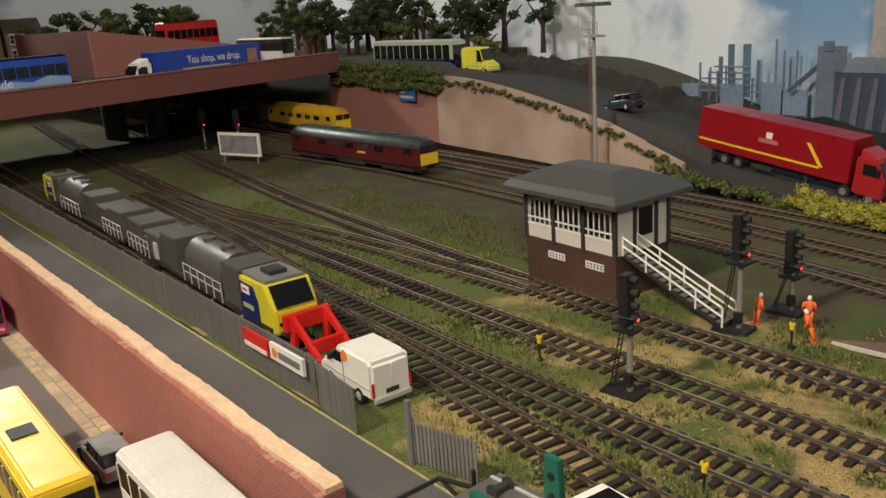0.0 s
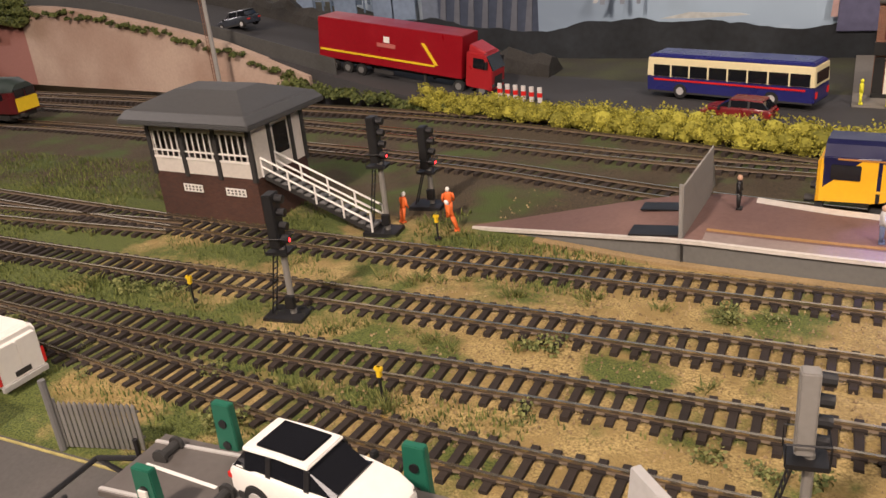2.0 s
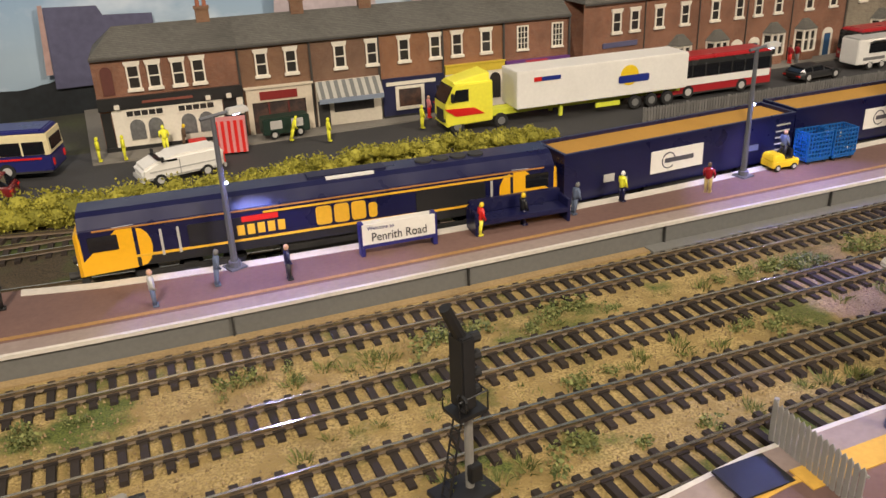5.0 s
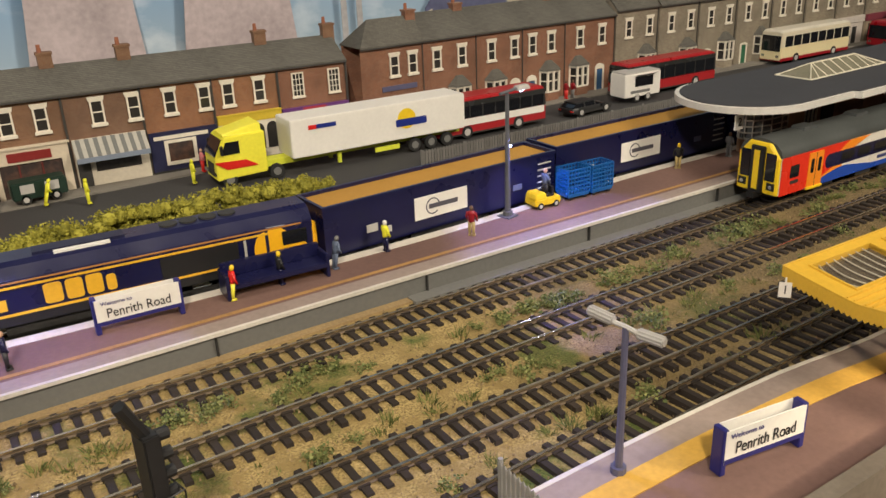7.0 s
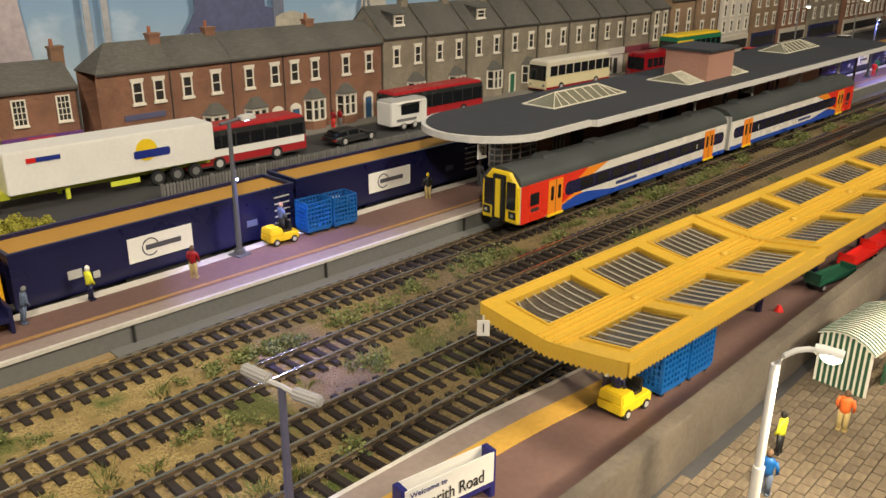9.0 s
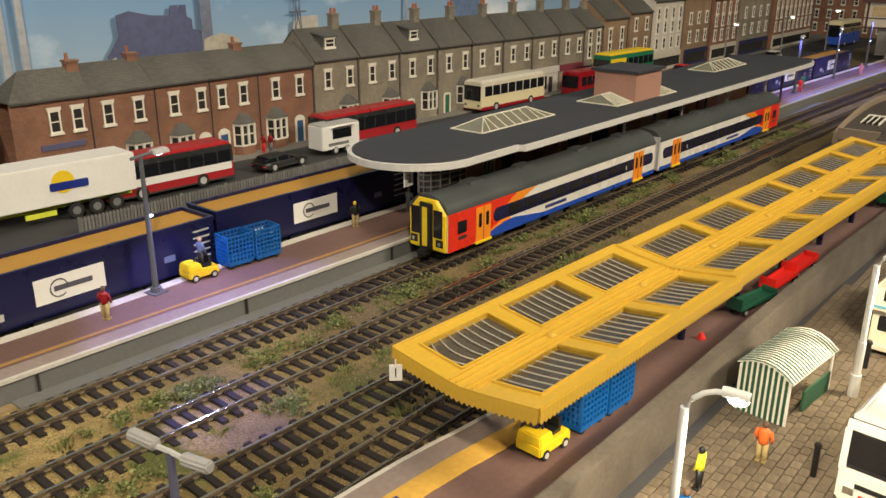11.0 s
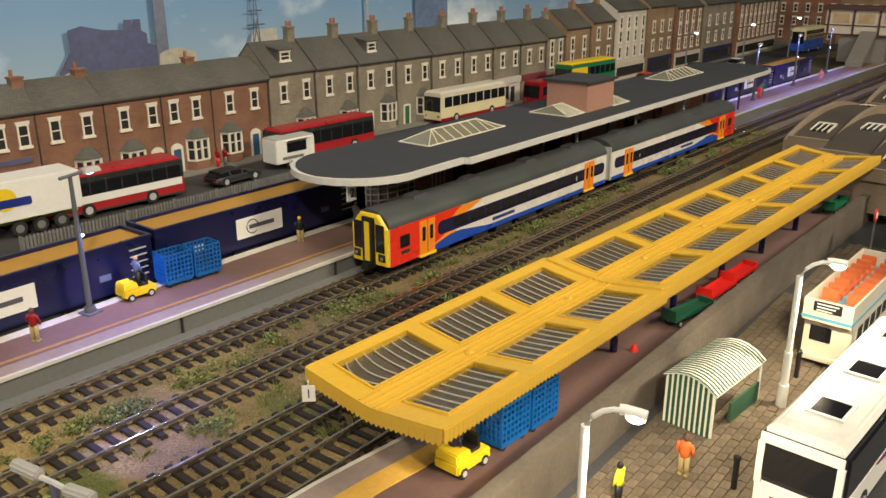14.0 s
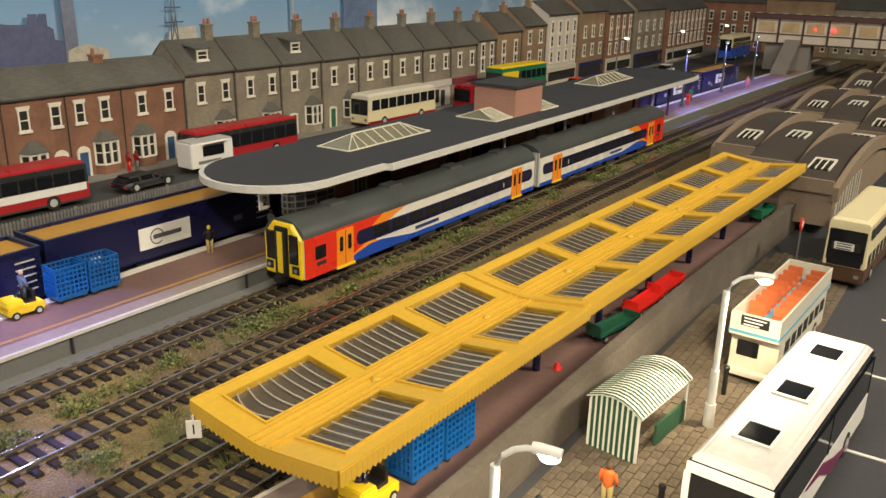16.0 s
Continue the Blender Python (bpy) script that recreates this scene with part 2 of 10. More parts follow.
# ---- ground and room ----
def ground_material():
    m = bpy.data.materials.new("sand_and_grass")
    m.use_nodes = True
    nt = m.node_tree
    bsdf = nt.nodes["Principled BSDF"]
    co = nt.nodes.new("ShaderNodeTexCoord")

    def noise_at(scale, detail=5, rough=0.55):
        n = nt.nodes.new("ShaderNodeTexNoise")
        n.inputs["Scale"].default_value, n.inputs["Detail"].default_value, n.inputs["Roughness"].default_value = scale, detail, rough
        nt.links.new(co.outputs["Object"], n.inputs["Vector"])
        return n.outputs["Fac"]

    def ramp(value, a, b):
        r = nt.nodes.new("ShaderNodeMapRange")
        r.inputs["From Min"].default_value, r.inputs["From Max"].default_value = a, b
        nt.links.new(value, r.inputs["Value"])
        return r.outputs[0]

    def mix(f, a, b):
        n = nt.nodes.new("ShaderNodeMix")
        n.data_type = "RGBA"
        nt.links.new(f, n.inputs["Factor"])
        for key, c in (("A", a), ("B", b)):
            if isinstance(c, tuple):
                n.inputs[key].default_value = (*c, 1)
            else:
                nt.links.new(c, n.inputs[key])
        return n.outputs["Result"]

    def math_node(op, a, b):
        n = nt.nodes.new("ShaderNodeMath")
        n.operation = op
        for i, c in enumerate((a, b)):
            if isinstance(c, (int, float)):
                n.inputs[i].default_value = c
            else:
                nt.links.new(c, n.inputs[i])
        return n.outputs[0]

    sand = mix(ramp(noise_at(900, 3), 0.35, 0.65), (0.19, 0.135, 0.047), (0.50, 0.37, 0.15))
    sand = mix(ramp(noise_at(55), 0.42, 0.62), sand, (0.27, 0.19, 0.068))
    green = mix(ramp(noise_at(1200, 3), 0.35, 0.65), (0.036, 0.060, 0.010), (0.14, 0.16, 0.032))
    sep = nt.nodes.new("ShaderNodeSeparateXYZ")
    nt.links.new(co.outputs["Object"], sep.inputs[0])
    west = ramp(sep.outputs["X"], -0.02, -0.55)
    patches = math_node("ADD", noise_at(16, 6, 0.6), math_node("MULTIPLY", west, 0.22))
    far = ramp(sep.outputs["X"], 0.1, 0.5)
    patches = math_node("SUBTRACT", patches, math_node("MULTIPLY", far, 0.02))
    col = mix(ramp(patches, 0.53, 0.62), sand, green)
    ballast = mix(ramp(noise_at(1000, 3), 0.35, 0.65), (0.030, 0.022, 0.012), (0.10, 0.072, 0.038))
    ballast = mix(ramp(noise_at(22, 5), 0.48, 0.64), ballast, (0.06, 0.085, 0.018))
    rear = math_node("ADD", ramp(sep.outputs["Y"], 0.545, 0.60), math_node("SUBTRACT", noise_at(30, 5), 0.5))
    west_end = math_node("ADD", ramp(sep.outputs["X"], -0.62, -0.95), math_node("SUBTRACT", noise_at(24, 5), 0.55))
    rear = math_node("MAXIMUM", rear, math_node("MULTIPLY", west_end, 0.45))
    clamp = ramp(rear, 0.25, 0.6)
    col = mix(clamp, col, ballast)
    earth = mix(ramp(noise_at(850, 3), 0.35, 0.65), (0.052, 0.036, 0.016), (0.20, 0.145, 0.068))
    east = math_node("ADD", ramp(sep.outputs["X"], 0.24, 0.52), math_node("MULTIPLY", math_node("SUBTRACT", noise_at(14, 5), 0.5), 1.6))
    col = mix(math_node("MULTIPLY", ramp(east, 0.3, 0.9), 0.85), col, earth)
    nt.links.new(col, bsdf.inputs["Base Color"])
    bsdf.inputs["Roughness"].default_value = 0.95
    bn = nt.nodes.new("ShaderNodeBump")
    bn.inputs["Strength"].default_value, bn.inputs["Distance"].default_value = 0.9, 0.0012
    nt.links.new(noise_at(700, 4), bn.inputs["Height"])
    nt.links.new(bn.outputs[0], bsdf.inputs["Normal"])
    return m


GROUND = ground_material()


def uneven_ground():
    b = Mesh()
    nx, ny = 360, 66
    x0, x1, y0, y1 = -2300, 2900, 306, 790
    for j in range(ny + 1):
        for i in range(nx + 1):
            x, y = x0 + (x1 - x0) * i / nx, y0 + (y1 - y0) * j / ny
            z = -0.2 + 1.5 * noise.noise((x * 0.02, y * 0.02, 0.3)) + 0.8 * noise.noise((x * 0.07, y * 0.07, 2.3))
            b.v.append((x, y, min(z, 1.0)))
    for j in range(ny):
        for i in range(nx):
            k = j * (nx + 1) + i
            b.f.append((k, k + 1, k + nx + 2, k + nx + 1))
    return tagged(part("ground", b, GROUND, smooth=True), "sandy scatter ground with patches of green turf between the tracks", "ground", kind="structure")


uneven_ground()
# walls and ceiling stay out of view; dark colour holds down bounced light
ROOM_WALL = mat("dim_room_shell", (0.15, 0.12, 0.095), 0.9, vary=0.06, blotch=2)
tagged(part("floor", Mesh().box(-5500, 5500, -3500, 2500, -920, -900), mat("room_carpet", (0.08, 0.06, 0.05), 0.95, blotch=3)), "dark carpet of the exhibition room", "floor", kind="structure")
tagged(part("ceiling", Mesh().box(-5500, 5500, -3500, 2500, 1900, 1950), ROOM_WALL), "unseen ceiling of the room, darkened to cut bounced light", "ceiling", kind="structure")
tagged(part("wall_south", Mesh().box(-5500, 5500, -3550, -3500, -900, 1900), ROOM_WALL), "unseen wall of the room, darkened to cut bounced light", "wall", kind="structure")
tagged(part("wall_north", Mesh().box(-5500, 5500, 2500, 2550, -900, 1900), ROOM_WALL), "unseen wall of the room, darkened to cut bounced light", "wall", kind="structure")
tagged(part("wall_west", Mesh().box(-5550, -5500, -3550, 2550, -900, 1900), ROOM_WALL), "unseen wall of the room, darkened to cut bounced light", "wall", kind="structure")
tagged(part("wall_east", Mesh().box(5500, 5550, -3550, 2550, -900, 1900), ROOM_WALL), "unseen wall of the room, darkened to cut bounced light", "wall", kind="structure")
BOARD = mat("baseboard_timber", (0.22, 0.15, 0.08), 0.7, grain=200)
tagged(part("trim", Mesh().box(-2600, 3000, -40, 1420, -110, -75), BOARD), "timber baseboard under the model railway", "baseboard", kind="structure")

# ---- tracks ----
LINE_A = [(-2100, 735), (-1500, 660), (-916, 575), (-706, 548), (-340, 519), (-200, 514), (45, 511), (240, 502), (410, 497), (800, 490), (1400, 470), (2600, 420)]
LINE_B = [(-2100, 600), (-1500, 530), (-900, 478), (-550, 461), (-300, 455), (0, 454), (200, 450), (410, 445), (800, 440), (1270, 428), (2600, 372)]
LINE_C = [(-1040, 458), (-732, 440), (-520, 412), (-330, 401), (-200, 399), (0, 403), (190, 402), (440, 391), (800, 388), (1400, 372), (2600, 330)]
LINE_D = [(-620, 424), (-460, 392), (-330, 376), (-280, 370), (-190, 361), (-100, 353), (150, 352), (440, 356), (900, 348), (1400, 338)]
LINE_S = [(-2100, 400), (-1110, 366), (-780, 357), (-420, 342), (-385, 341)]
LINE_E = [(-2100, 745), (-1144, 706), (-856, 722), (-600, 712), (-220, 672), (-60, 636), (37, 621), (150, 609), (273, 598), (390, 596), (480, 599), (560, 601), (700, 597), (900, 590), (1500, 570), (2600, 520)]
LINE_F = [(-2100, 830), (-1144, 800), (-856, 796), (-500, 768), (-220, 728), (-60, 702), (120, 690), (400, 680), (900, 660)]
LINE_G = [(-2100, 890), (-1144, 850), (-800, 838), (-500, 818), (-230, 788), (-60, 748), (60, 715), (200, 692)]

SLEEPER = mat("stained_sleeper", (0.022, 0.015, 0.011), 0.85, vary=0.3, island=0.25, bump=0.3)
RAIL_SIDE = mat("rusty_rail_side", (0.12, 0.082, 0.046), 0.6, vary=0.2)
RAIL_TOP = mat("polished_rail_head", (0.40, 0.33, 0.23), 0.22, metal=0.85, vary=0.35, blotch=14)
sleeper_data = mesh_data("sleeper", Mesh().frustum(-1.9, 1.9, -15.5, 15.5, -1.5, 1.7, 0.3, 0.3).box(-2.6, 2.6, -10.2, -6.6, 1.2, 2.3).box(-2.6, 2.6, 6.6, 10.2, 1.2, 2.3), SLEEPER)


def track(label, line, x0, x1, near0=None, near1=None, gap=8.6):
    """Two rails on sleepers; those between near0 and near1 lie singly."""
    t = thing("railway_track", label, "railway track", 0, 0, group="tracks of the layout", kind="structure")
    steps = int((x1 - x0) / 25)
    for side in (-8.6, 8.6):
        foot, head = [], []
        for i in range(steps + 1):
            x = x0 + (x1 - x0) * i / steps
            y, s = curve_at(line, x)
            n = math.hypot(1, s)
            px, py = x - s / n * side, y + side / n
            foot.append([(px, py - 0.9, 1.5), (px, py + 0.9, 1.5), (px, py + 0.35, 2.3), (px, py + 0.35, 3.3), (px, py - 0.35, 3.3), (px, py - 0.35, 2.3)])
            head.append([(px, py - 0.75, 3.3), (px, py + 0.75, 3.3), (px, py + 0.7, 4.2), (px, py - 0.7, 4.2)])
        rail = part("rail", Mesh().loft(foot), RAIL_SIDE, t, "brown rusted rail")
        part("rail_head", Mesh().loft(head), RAIL_TOP, rail, "bright worn rail top")
    rest = Mesh()
    x = x0 + 4
    rnd = random.Random(int(x0 * 7 + line[0][1]))
    while x < x1 - 3:
        y, s = curve_at(line, x)
        a = math.atan(s)
        if near0 is not None and near0 <= x <= near1:
            piece("sleeper", sleeper_data, t, x, y, rnd.uniform(-0.2, 0.1), a + rnd.uniform(-0.01, 0.01))
        else:
            c, sn = math.cos(a), math.sin(a)
            k = len(rest.v)
            for zz, w, l in ((-1.5, 1.9, 15.5), (1.7, 1.7, 15.2)):
                for yy in (-l, l):
                    for xx in (-w, w):
                        rest.v.append((x + xx * c - yy * sn, y + xx * sn + yy * c, zz))
            rest.f += [tuple(k + i for i in f) for f in ((4, 5, 7, 6), (0, 1, 5, 4), (2, 6, 7, 3), (0, 4, 6, 2), (1, 3, 7, 5))]
        x += gap
    if rest.v:
        tagged(part("sleepers", rest, mat("stained_sleepers_far", (0.030, 0.020, 0.014), 0.85, vary=0.3, island=-0.25), t), kind="stuff")
    return t


track("main line track with dark sleepers and brown rails", LINE_A, -2000, 2500, -450, 900)
track("through track with shiny rails and dark sleepers", LINE_B, -2000, 2500, -560, 700)
track("loop track with dark sleepers and brown rails", LINE_C, -1000, 2400, -520, 620)
track("platform track curving off the loop", LINE_D, -600, 1400, -420, 560)
LINE_X = [(-1010, 474), (-860, 476), (-760, 482), (-660, 496), (-560, 505), (-450, 509), (-340, 514)]
track("crossover track between the main lines", LINE_X, -980, -360)
track("siding track beside the palisade fence", LINE_S, -1900, -386)
track("rear running track behind the island platform", LINE_E, -2000, 2500)
track("rear running track below the hedge", LINE_F, -2000, 900)
track("outer rear track below the retaining wall", LINE_G, -2000, 150)

# ---- backdrop ----
def backdrop_material():
    m = bpy.data.materials.new("printed_backscene")
    m.use_nodes = True
    nt = m.node_tree
    bsdf = nt.nodes["Principled BSDF"]
    co = nt.nodes.new("ShaderNodeTexCoord")
    sep = nt.nodes.new("ShaderNodeSeparateXYZ")
    nt.links.new(co.outputs["Object"], sep.inputs[0])
    sky = nt.nodes.new("ShaderNodeValToRGB")
    sky.color_ramp.elements[0].position, sky.color_ramp.elements[0].color = 0.0, (0.36, 0.47, 0.57, 1)
    sky.color_ramp.elements[1].position, sky.color_ramp.elements[1].color = 1.0, (0.10, 0.24, 0.48, 1)
    mid = sky.color_ramp.elements.new(0.35)
    mid.color = (0.20, 0.35, 0.56, 1)
    zr = nt.nodes.new("ShaderNodeMapRange")
    zr.inputs["From Min"].default_value, zr.inputs["From Max"].default_value = 0.06, 0.34
    nt.links.new(sep.outputs["Z"], zr.inputs["Value"])
    nt.links.new(zr.outputs[0], sky.inputs[0])
    mp = nt.nodes.new("ShaderNodeMapping")
    mp.inputs["Scale"].default_value = (1.0, 1.0, 1.7)
    nt.links.new(co.outputs["Object"], mp.inputs["Vector"])
    cloud = nt.nodes.new("ShaderNodeTexNoise")
    cloud.inputs["Scale"].default_value, cloud.inputs["Detail"].default_value, cloud.inputs["Roughness"].default_value = 4.2, 7, 0.55
    nt.links.new(mp.outputs[0], cloud.inputs["Vector"])
    cr = nt.nodes.new("ShaderNodeMapRange")
    cr.inputs["From Min"].default_value, cr.inputs["From Max"].default_value = 0.50, 0.68
    # more white to the west: printed cloud plus lamp glare put into the colour
    wx = nt.nodes.new("ShaderNodeMapRange")
    wx.inputs["From Min"].default_value, wx.inputs["From Max"].default_value = -0.46, -0.72
    wx.inputs["To Max"].default_value = 0.24
    nt.links.new(sep.outputs["X"], wx.inputs["Value"])
    more = nt.nodes.new("ShaderNodeMath")
    nt.links.new(cloud.outputs["Fac"], more.inputs[0])
    nt.links.new(wx.outputs[0], more.inputs[1])
    nt.links.new(more.outputs[0], cr.inputs["Value"])
    mix = nt.nodes.new("ShaderNodeMix")
    mix.data_type = "RGBA"
    mix.inputs["B"].default_value = (0.88, 0.94, 0.99, 1)
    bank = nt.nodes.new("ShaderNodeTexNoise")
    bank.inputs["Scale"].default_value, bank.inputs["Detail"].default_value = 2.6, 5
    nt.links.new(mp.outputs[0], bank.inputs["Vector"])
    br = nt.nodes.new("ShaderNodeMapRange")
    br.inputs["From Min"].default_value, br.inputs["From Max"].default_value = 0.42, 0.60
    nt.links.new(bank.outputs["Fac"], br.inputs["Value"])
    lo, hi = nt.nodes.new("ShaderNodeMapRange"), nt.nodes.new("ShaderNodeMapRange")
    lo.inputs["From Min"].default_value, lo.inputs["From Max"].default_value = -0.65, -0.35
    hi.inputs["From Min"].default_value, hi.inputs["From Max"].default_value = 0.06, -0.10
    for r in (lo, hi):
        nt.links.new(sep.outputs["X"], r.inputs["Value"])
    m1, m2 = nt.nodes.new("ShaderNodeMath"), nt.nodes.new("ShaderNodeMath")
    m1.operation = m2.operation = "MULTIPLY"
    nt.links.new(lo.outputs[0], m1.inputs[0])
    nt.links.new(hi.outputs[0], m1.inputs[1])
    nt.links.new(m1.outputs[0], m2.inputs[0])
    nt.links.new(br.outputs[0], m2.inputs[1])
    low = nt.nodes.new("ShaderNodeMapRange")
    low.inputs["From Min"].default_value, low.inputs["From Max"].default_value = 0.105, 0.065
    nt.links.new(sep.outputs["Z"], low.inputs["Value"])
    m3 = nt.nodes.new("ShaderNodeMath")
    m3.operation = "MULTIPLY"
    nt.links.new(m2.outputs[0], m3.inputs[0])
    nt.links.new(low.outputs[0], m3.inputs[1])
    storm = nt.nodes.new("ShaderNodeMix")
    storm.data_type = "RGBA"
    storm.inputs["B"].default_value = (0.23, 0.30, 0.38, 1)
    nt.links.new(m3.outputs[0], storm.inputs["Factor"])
    nt.links.new(cr.outputs[0], mix.inputs["Factor"])
    nt.links.new(sky.outputs[0], mix.inputs["A"])
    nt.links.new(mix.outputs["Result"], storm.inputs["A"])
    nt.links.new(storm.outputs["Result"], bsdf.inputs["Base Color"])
    bsdf.inputs["Roughness"].default_value = 0.45
    return m


def backdrop():
    b = Mesh()
    line = [(2950, 60), (2950, 1000), (2920, 1030), (1600, 1030), (700, 1035), (0, 1050), (-500, 1130), (-900, 1300), (-1250, 1400), (-2380, 1400), (-2440, 1340), (-2450, 60)]
    rows = []
    fine = []
    for (xa, ya), (xb, yb) in zip(line, line[1:]):
        for i in range(10):
            fine.append((xa + (xb - xa) * i / 10, ya + (yb - ya) * i / 10))
    fine.append(line[-1])
    rows = [[(x, y, -20), (x, y, 620), (x + 1, y + 5, 620), (x + 1, y + 5, -20)] for x, y in fine]
    b.loft(rows)
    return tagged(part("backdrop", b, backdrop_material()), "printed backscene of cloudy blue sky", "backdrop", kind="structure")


backdrop()

# ---- brick and stone materials ----
def brick_material(name, a, b, mortar, size=2.6, blotch=25):
    m = bpy.data.materials.new(name)
    m.use_nodes = True
    nt = m.node_tree
    bsdf = nt.nodes["Principled BSDF"]
    co = nt.nodes.new("ShaderNodeTexCoord")
    sep = nt.nodes.new("ShaderNodeSeparateXYZ")
    nt.links.new(co.outputs["Object"], sep.inputs[0])
    add = nt.nodes.new("ShaderNodeMath")
    nt.links.new(sep.outputs["X"], add.inputs[0])
    nt.links.new(sep.outputs["Y"], add.inputs[1])
    com = nt.nodes.new("ShaderNodeCombineXYZ")
    nt.links.new(add.outputs[0], com.inputs["X"])
    nt.links.new(sep.outputs["Z"], com.inputs["Y"])
    br = nt.nodes.new("ShaderNodeTexBrick")
    br.inputs["Scale"].default_value = 1000.0 / size
    br.inputs["Color1"].default_value, br.inputs["Color2"].default_value, br.inputs["Mortar"].default_value = (*a, 1), (*b, 1), (*mortar, 1)
    br.inputs["Mortar Size"].default_value, br.inputs["Brick Width"].default_value, br.inputs["Row Height"].default_value = 0.03, 1.0, 0.36
    nt.links.new(com.outputs[0], br.inputs["Vector"])
    no = nt.nodes.new("ShaderNodeTexNoise")
    no.inputs["Scale"].default_value, no.inputs["Detail"].default_value = blotch, 5
    nt.links.new(co.outputs["Object"], no.inputs["Vector"])
    hs = nt.nodes.new("ShaderNodeHueSaturation")
    rg = nt.nodes.new("ShaderNodeMapRange")
    rg.inputs["From Min"].default_value, rg.inputs["From Max"].default_value = 0.3, 0.7
    rg.inputs["To Min"].default_value, rg.inputs["To Max"].default_value = 0.72, 1.25
    nt.links.new(no.outputs["Fac"], rg.inputs["Value"])
    nt.links.new(rg.outputs[0], hs.inputs["Value"])
    nt.links.new(br.outputs["Color"], hs.inputs["Color"])
    nt.links.new(hs.outputs[0], bsdf.inputs["Base Color"])
    bsdf.inputs["Roughness"].default_value = 0.85
    bn = nt.nodes.new("ShaderNodeBump")
    bn.inputs["Strength"].default_value, bn.inputs["Distance"].default_value, bn.invert = 0.5, 0.0004, True
    nt.links.new(br.outputs["Fac"], bn.inputs["Height"])
    nt.links.new(bn.outputs[0], bsdf.inputs["Normal"])
    MATS[name] = m
    return m


BRICK = brick_material("red_brown_brick", (0.265, 0.115, 0.064), (0.19, 0.082, 0.048), (0.30, 0.20, 0.145))
BRICK_DARK = brick_material("dark_brown_brick", (0.085, 0.035, 0.022), (0.06, 0.026, 0.018), (0.06, 0.035, 0.025))
BRICK_WALL = brick_material("red_brick_paper", (0.33, 0.115, 0.085), (0.28, 0.095, 0.075), (0.42, 0.22, 0.17), 3.4, 6)
STONE = brick_material("grey_stone_blocks", (0.20, 0.165, 0.12), (0.27, 0.23, 0.17), (0.30, 0.27, 0.21), 3.6)
TAN_BRICK = brick_material("tan_brick", (0.30, 0.19, 0.11), (0.24, 0.15, 0.085), (0.32, 0.24, 0.16))
SLATE = brick_material("grey_roof_slates", (0.095, 0.09, 0.078), (0.125, 0.118, 0.10), (0.05, 0.048, 0.045), 3.2, 12)
ASPHALT = mat("grey_road_card", (0.085, 0.08, 0.074), 0.9, vary=0.15, grain=500, blotch=14, bump=0.2, second=(0.11, 0.10, 0.092), amount=0.45)
ASPHALT_DARK = mat("dark_asphalt", (0.042, 0.041, 0.042), 0.85, vary=0.18, grain=500, blotch=10, bump=0.2)
CONCRETE = mat("pale_concrete_edge", (0.58, 0.54, 0.48), 0.8, vary=0.15, blotch=30)
PLAT_TOP = mat("red_brown_platform_card", (0.15, 0.085, 0.072), 0.8, vary=0.15, blotch=12, second=(0.19, 0.11, 0.09), amount=0.45)
PLAT_SIDE = mat("grey_platform_card", (0.15, 0.15, 0.14), 0.85, vary=0.12, blotch=15)
EDGE_BAND = mat("dusty_edge_paving", (0.30, 0.235, 0.205), 0.8, vary=0.16, blotch=22, grain=300, second=(0.24, 0.185, 0.165), amount=0.45)
YELLOW_LINE = mat("worn_yellow_line", (0.62, 0.36, 0.06), 0.8, vary=0.15)
TORN = mat("torn_card_edge", (0.72, 0.50, 0.32), 0.9, vary=0.2, blotch=60, bump=0.5)


def strip(b, line, z, x0, x1, o0, o1, step=20, thick=2.0):
    """A flat strip that follows a line of (x, y), from o0 to o1 beside it; z may be a function of x."""
    rows = []
    n = max(2, int((x1 - x0) / step))
    for i in range(n + 1):
        x = x0 + (x1 - x0) * i / n
        y, _ = curve_at(line, x)
        zz = z(x) if callable(z) else z
        rows.append([(x, y + o0, zz - thick), (x, y + o1, zz - thick), (x, y + o1, zz), (x, y + o0, zz)])
    b.loft(rows)
    return b


# ---- rear road, rising to the west ----
def road_z(x):
    t = max(0.0, min(1.0, (-230 - x) / 720.0))
    return 4 + 90 * t * t * (3 - 2 * t)


REAR = [(-1330, 964), (-950, 928), (-490, 868), (-300, 822), (-120, 775), (60, 738), (300, 728), (700, 720), (1300, 700), (2600, 640)]
road = Mesh()
strip(road, REAR, road_z, -1320, 2600, 0, 150, 20, 60)
tagged(part("road", road, ASPHALT_DARK), "dark tarmac road behind the railway, climbing a ramp", "road", kind="structure")
rear_land = Mesh()
strip(rear_land, REAR, lambda x: road_z(x) - 1.0, -1000, 60, 145, 460, 20, 30)
tagged(part("ground_rear", rear_land, mat("dark_waste_ground", (0.045, 0.042, 0.03), 0.95, vary=0.3, blotch=20, second=(0.05, 0.055, 0.025), amount=0.45)), "dark waste ground behind the road", "ground", kind="structure")
kerb = Mesh()
strip(kerb, REAR, lambda x: road_z(x) + 1.6, 40, 2600, 112, 380, 20, 30)
tagged(part("pavement", kerb, mat("grey_pavement", (0.20, 0.185, 0.16), 0.85, vary=0.12, blotch=20)), "grey pavement in front of the houses", "pavement", kind="structure")

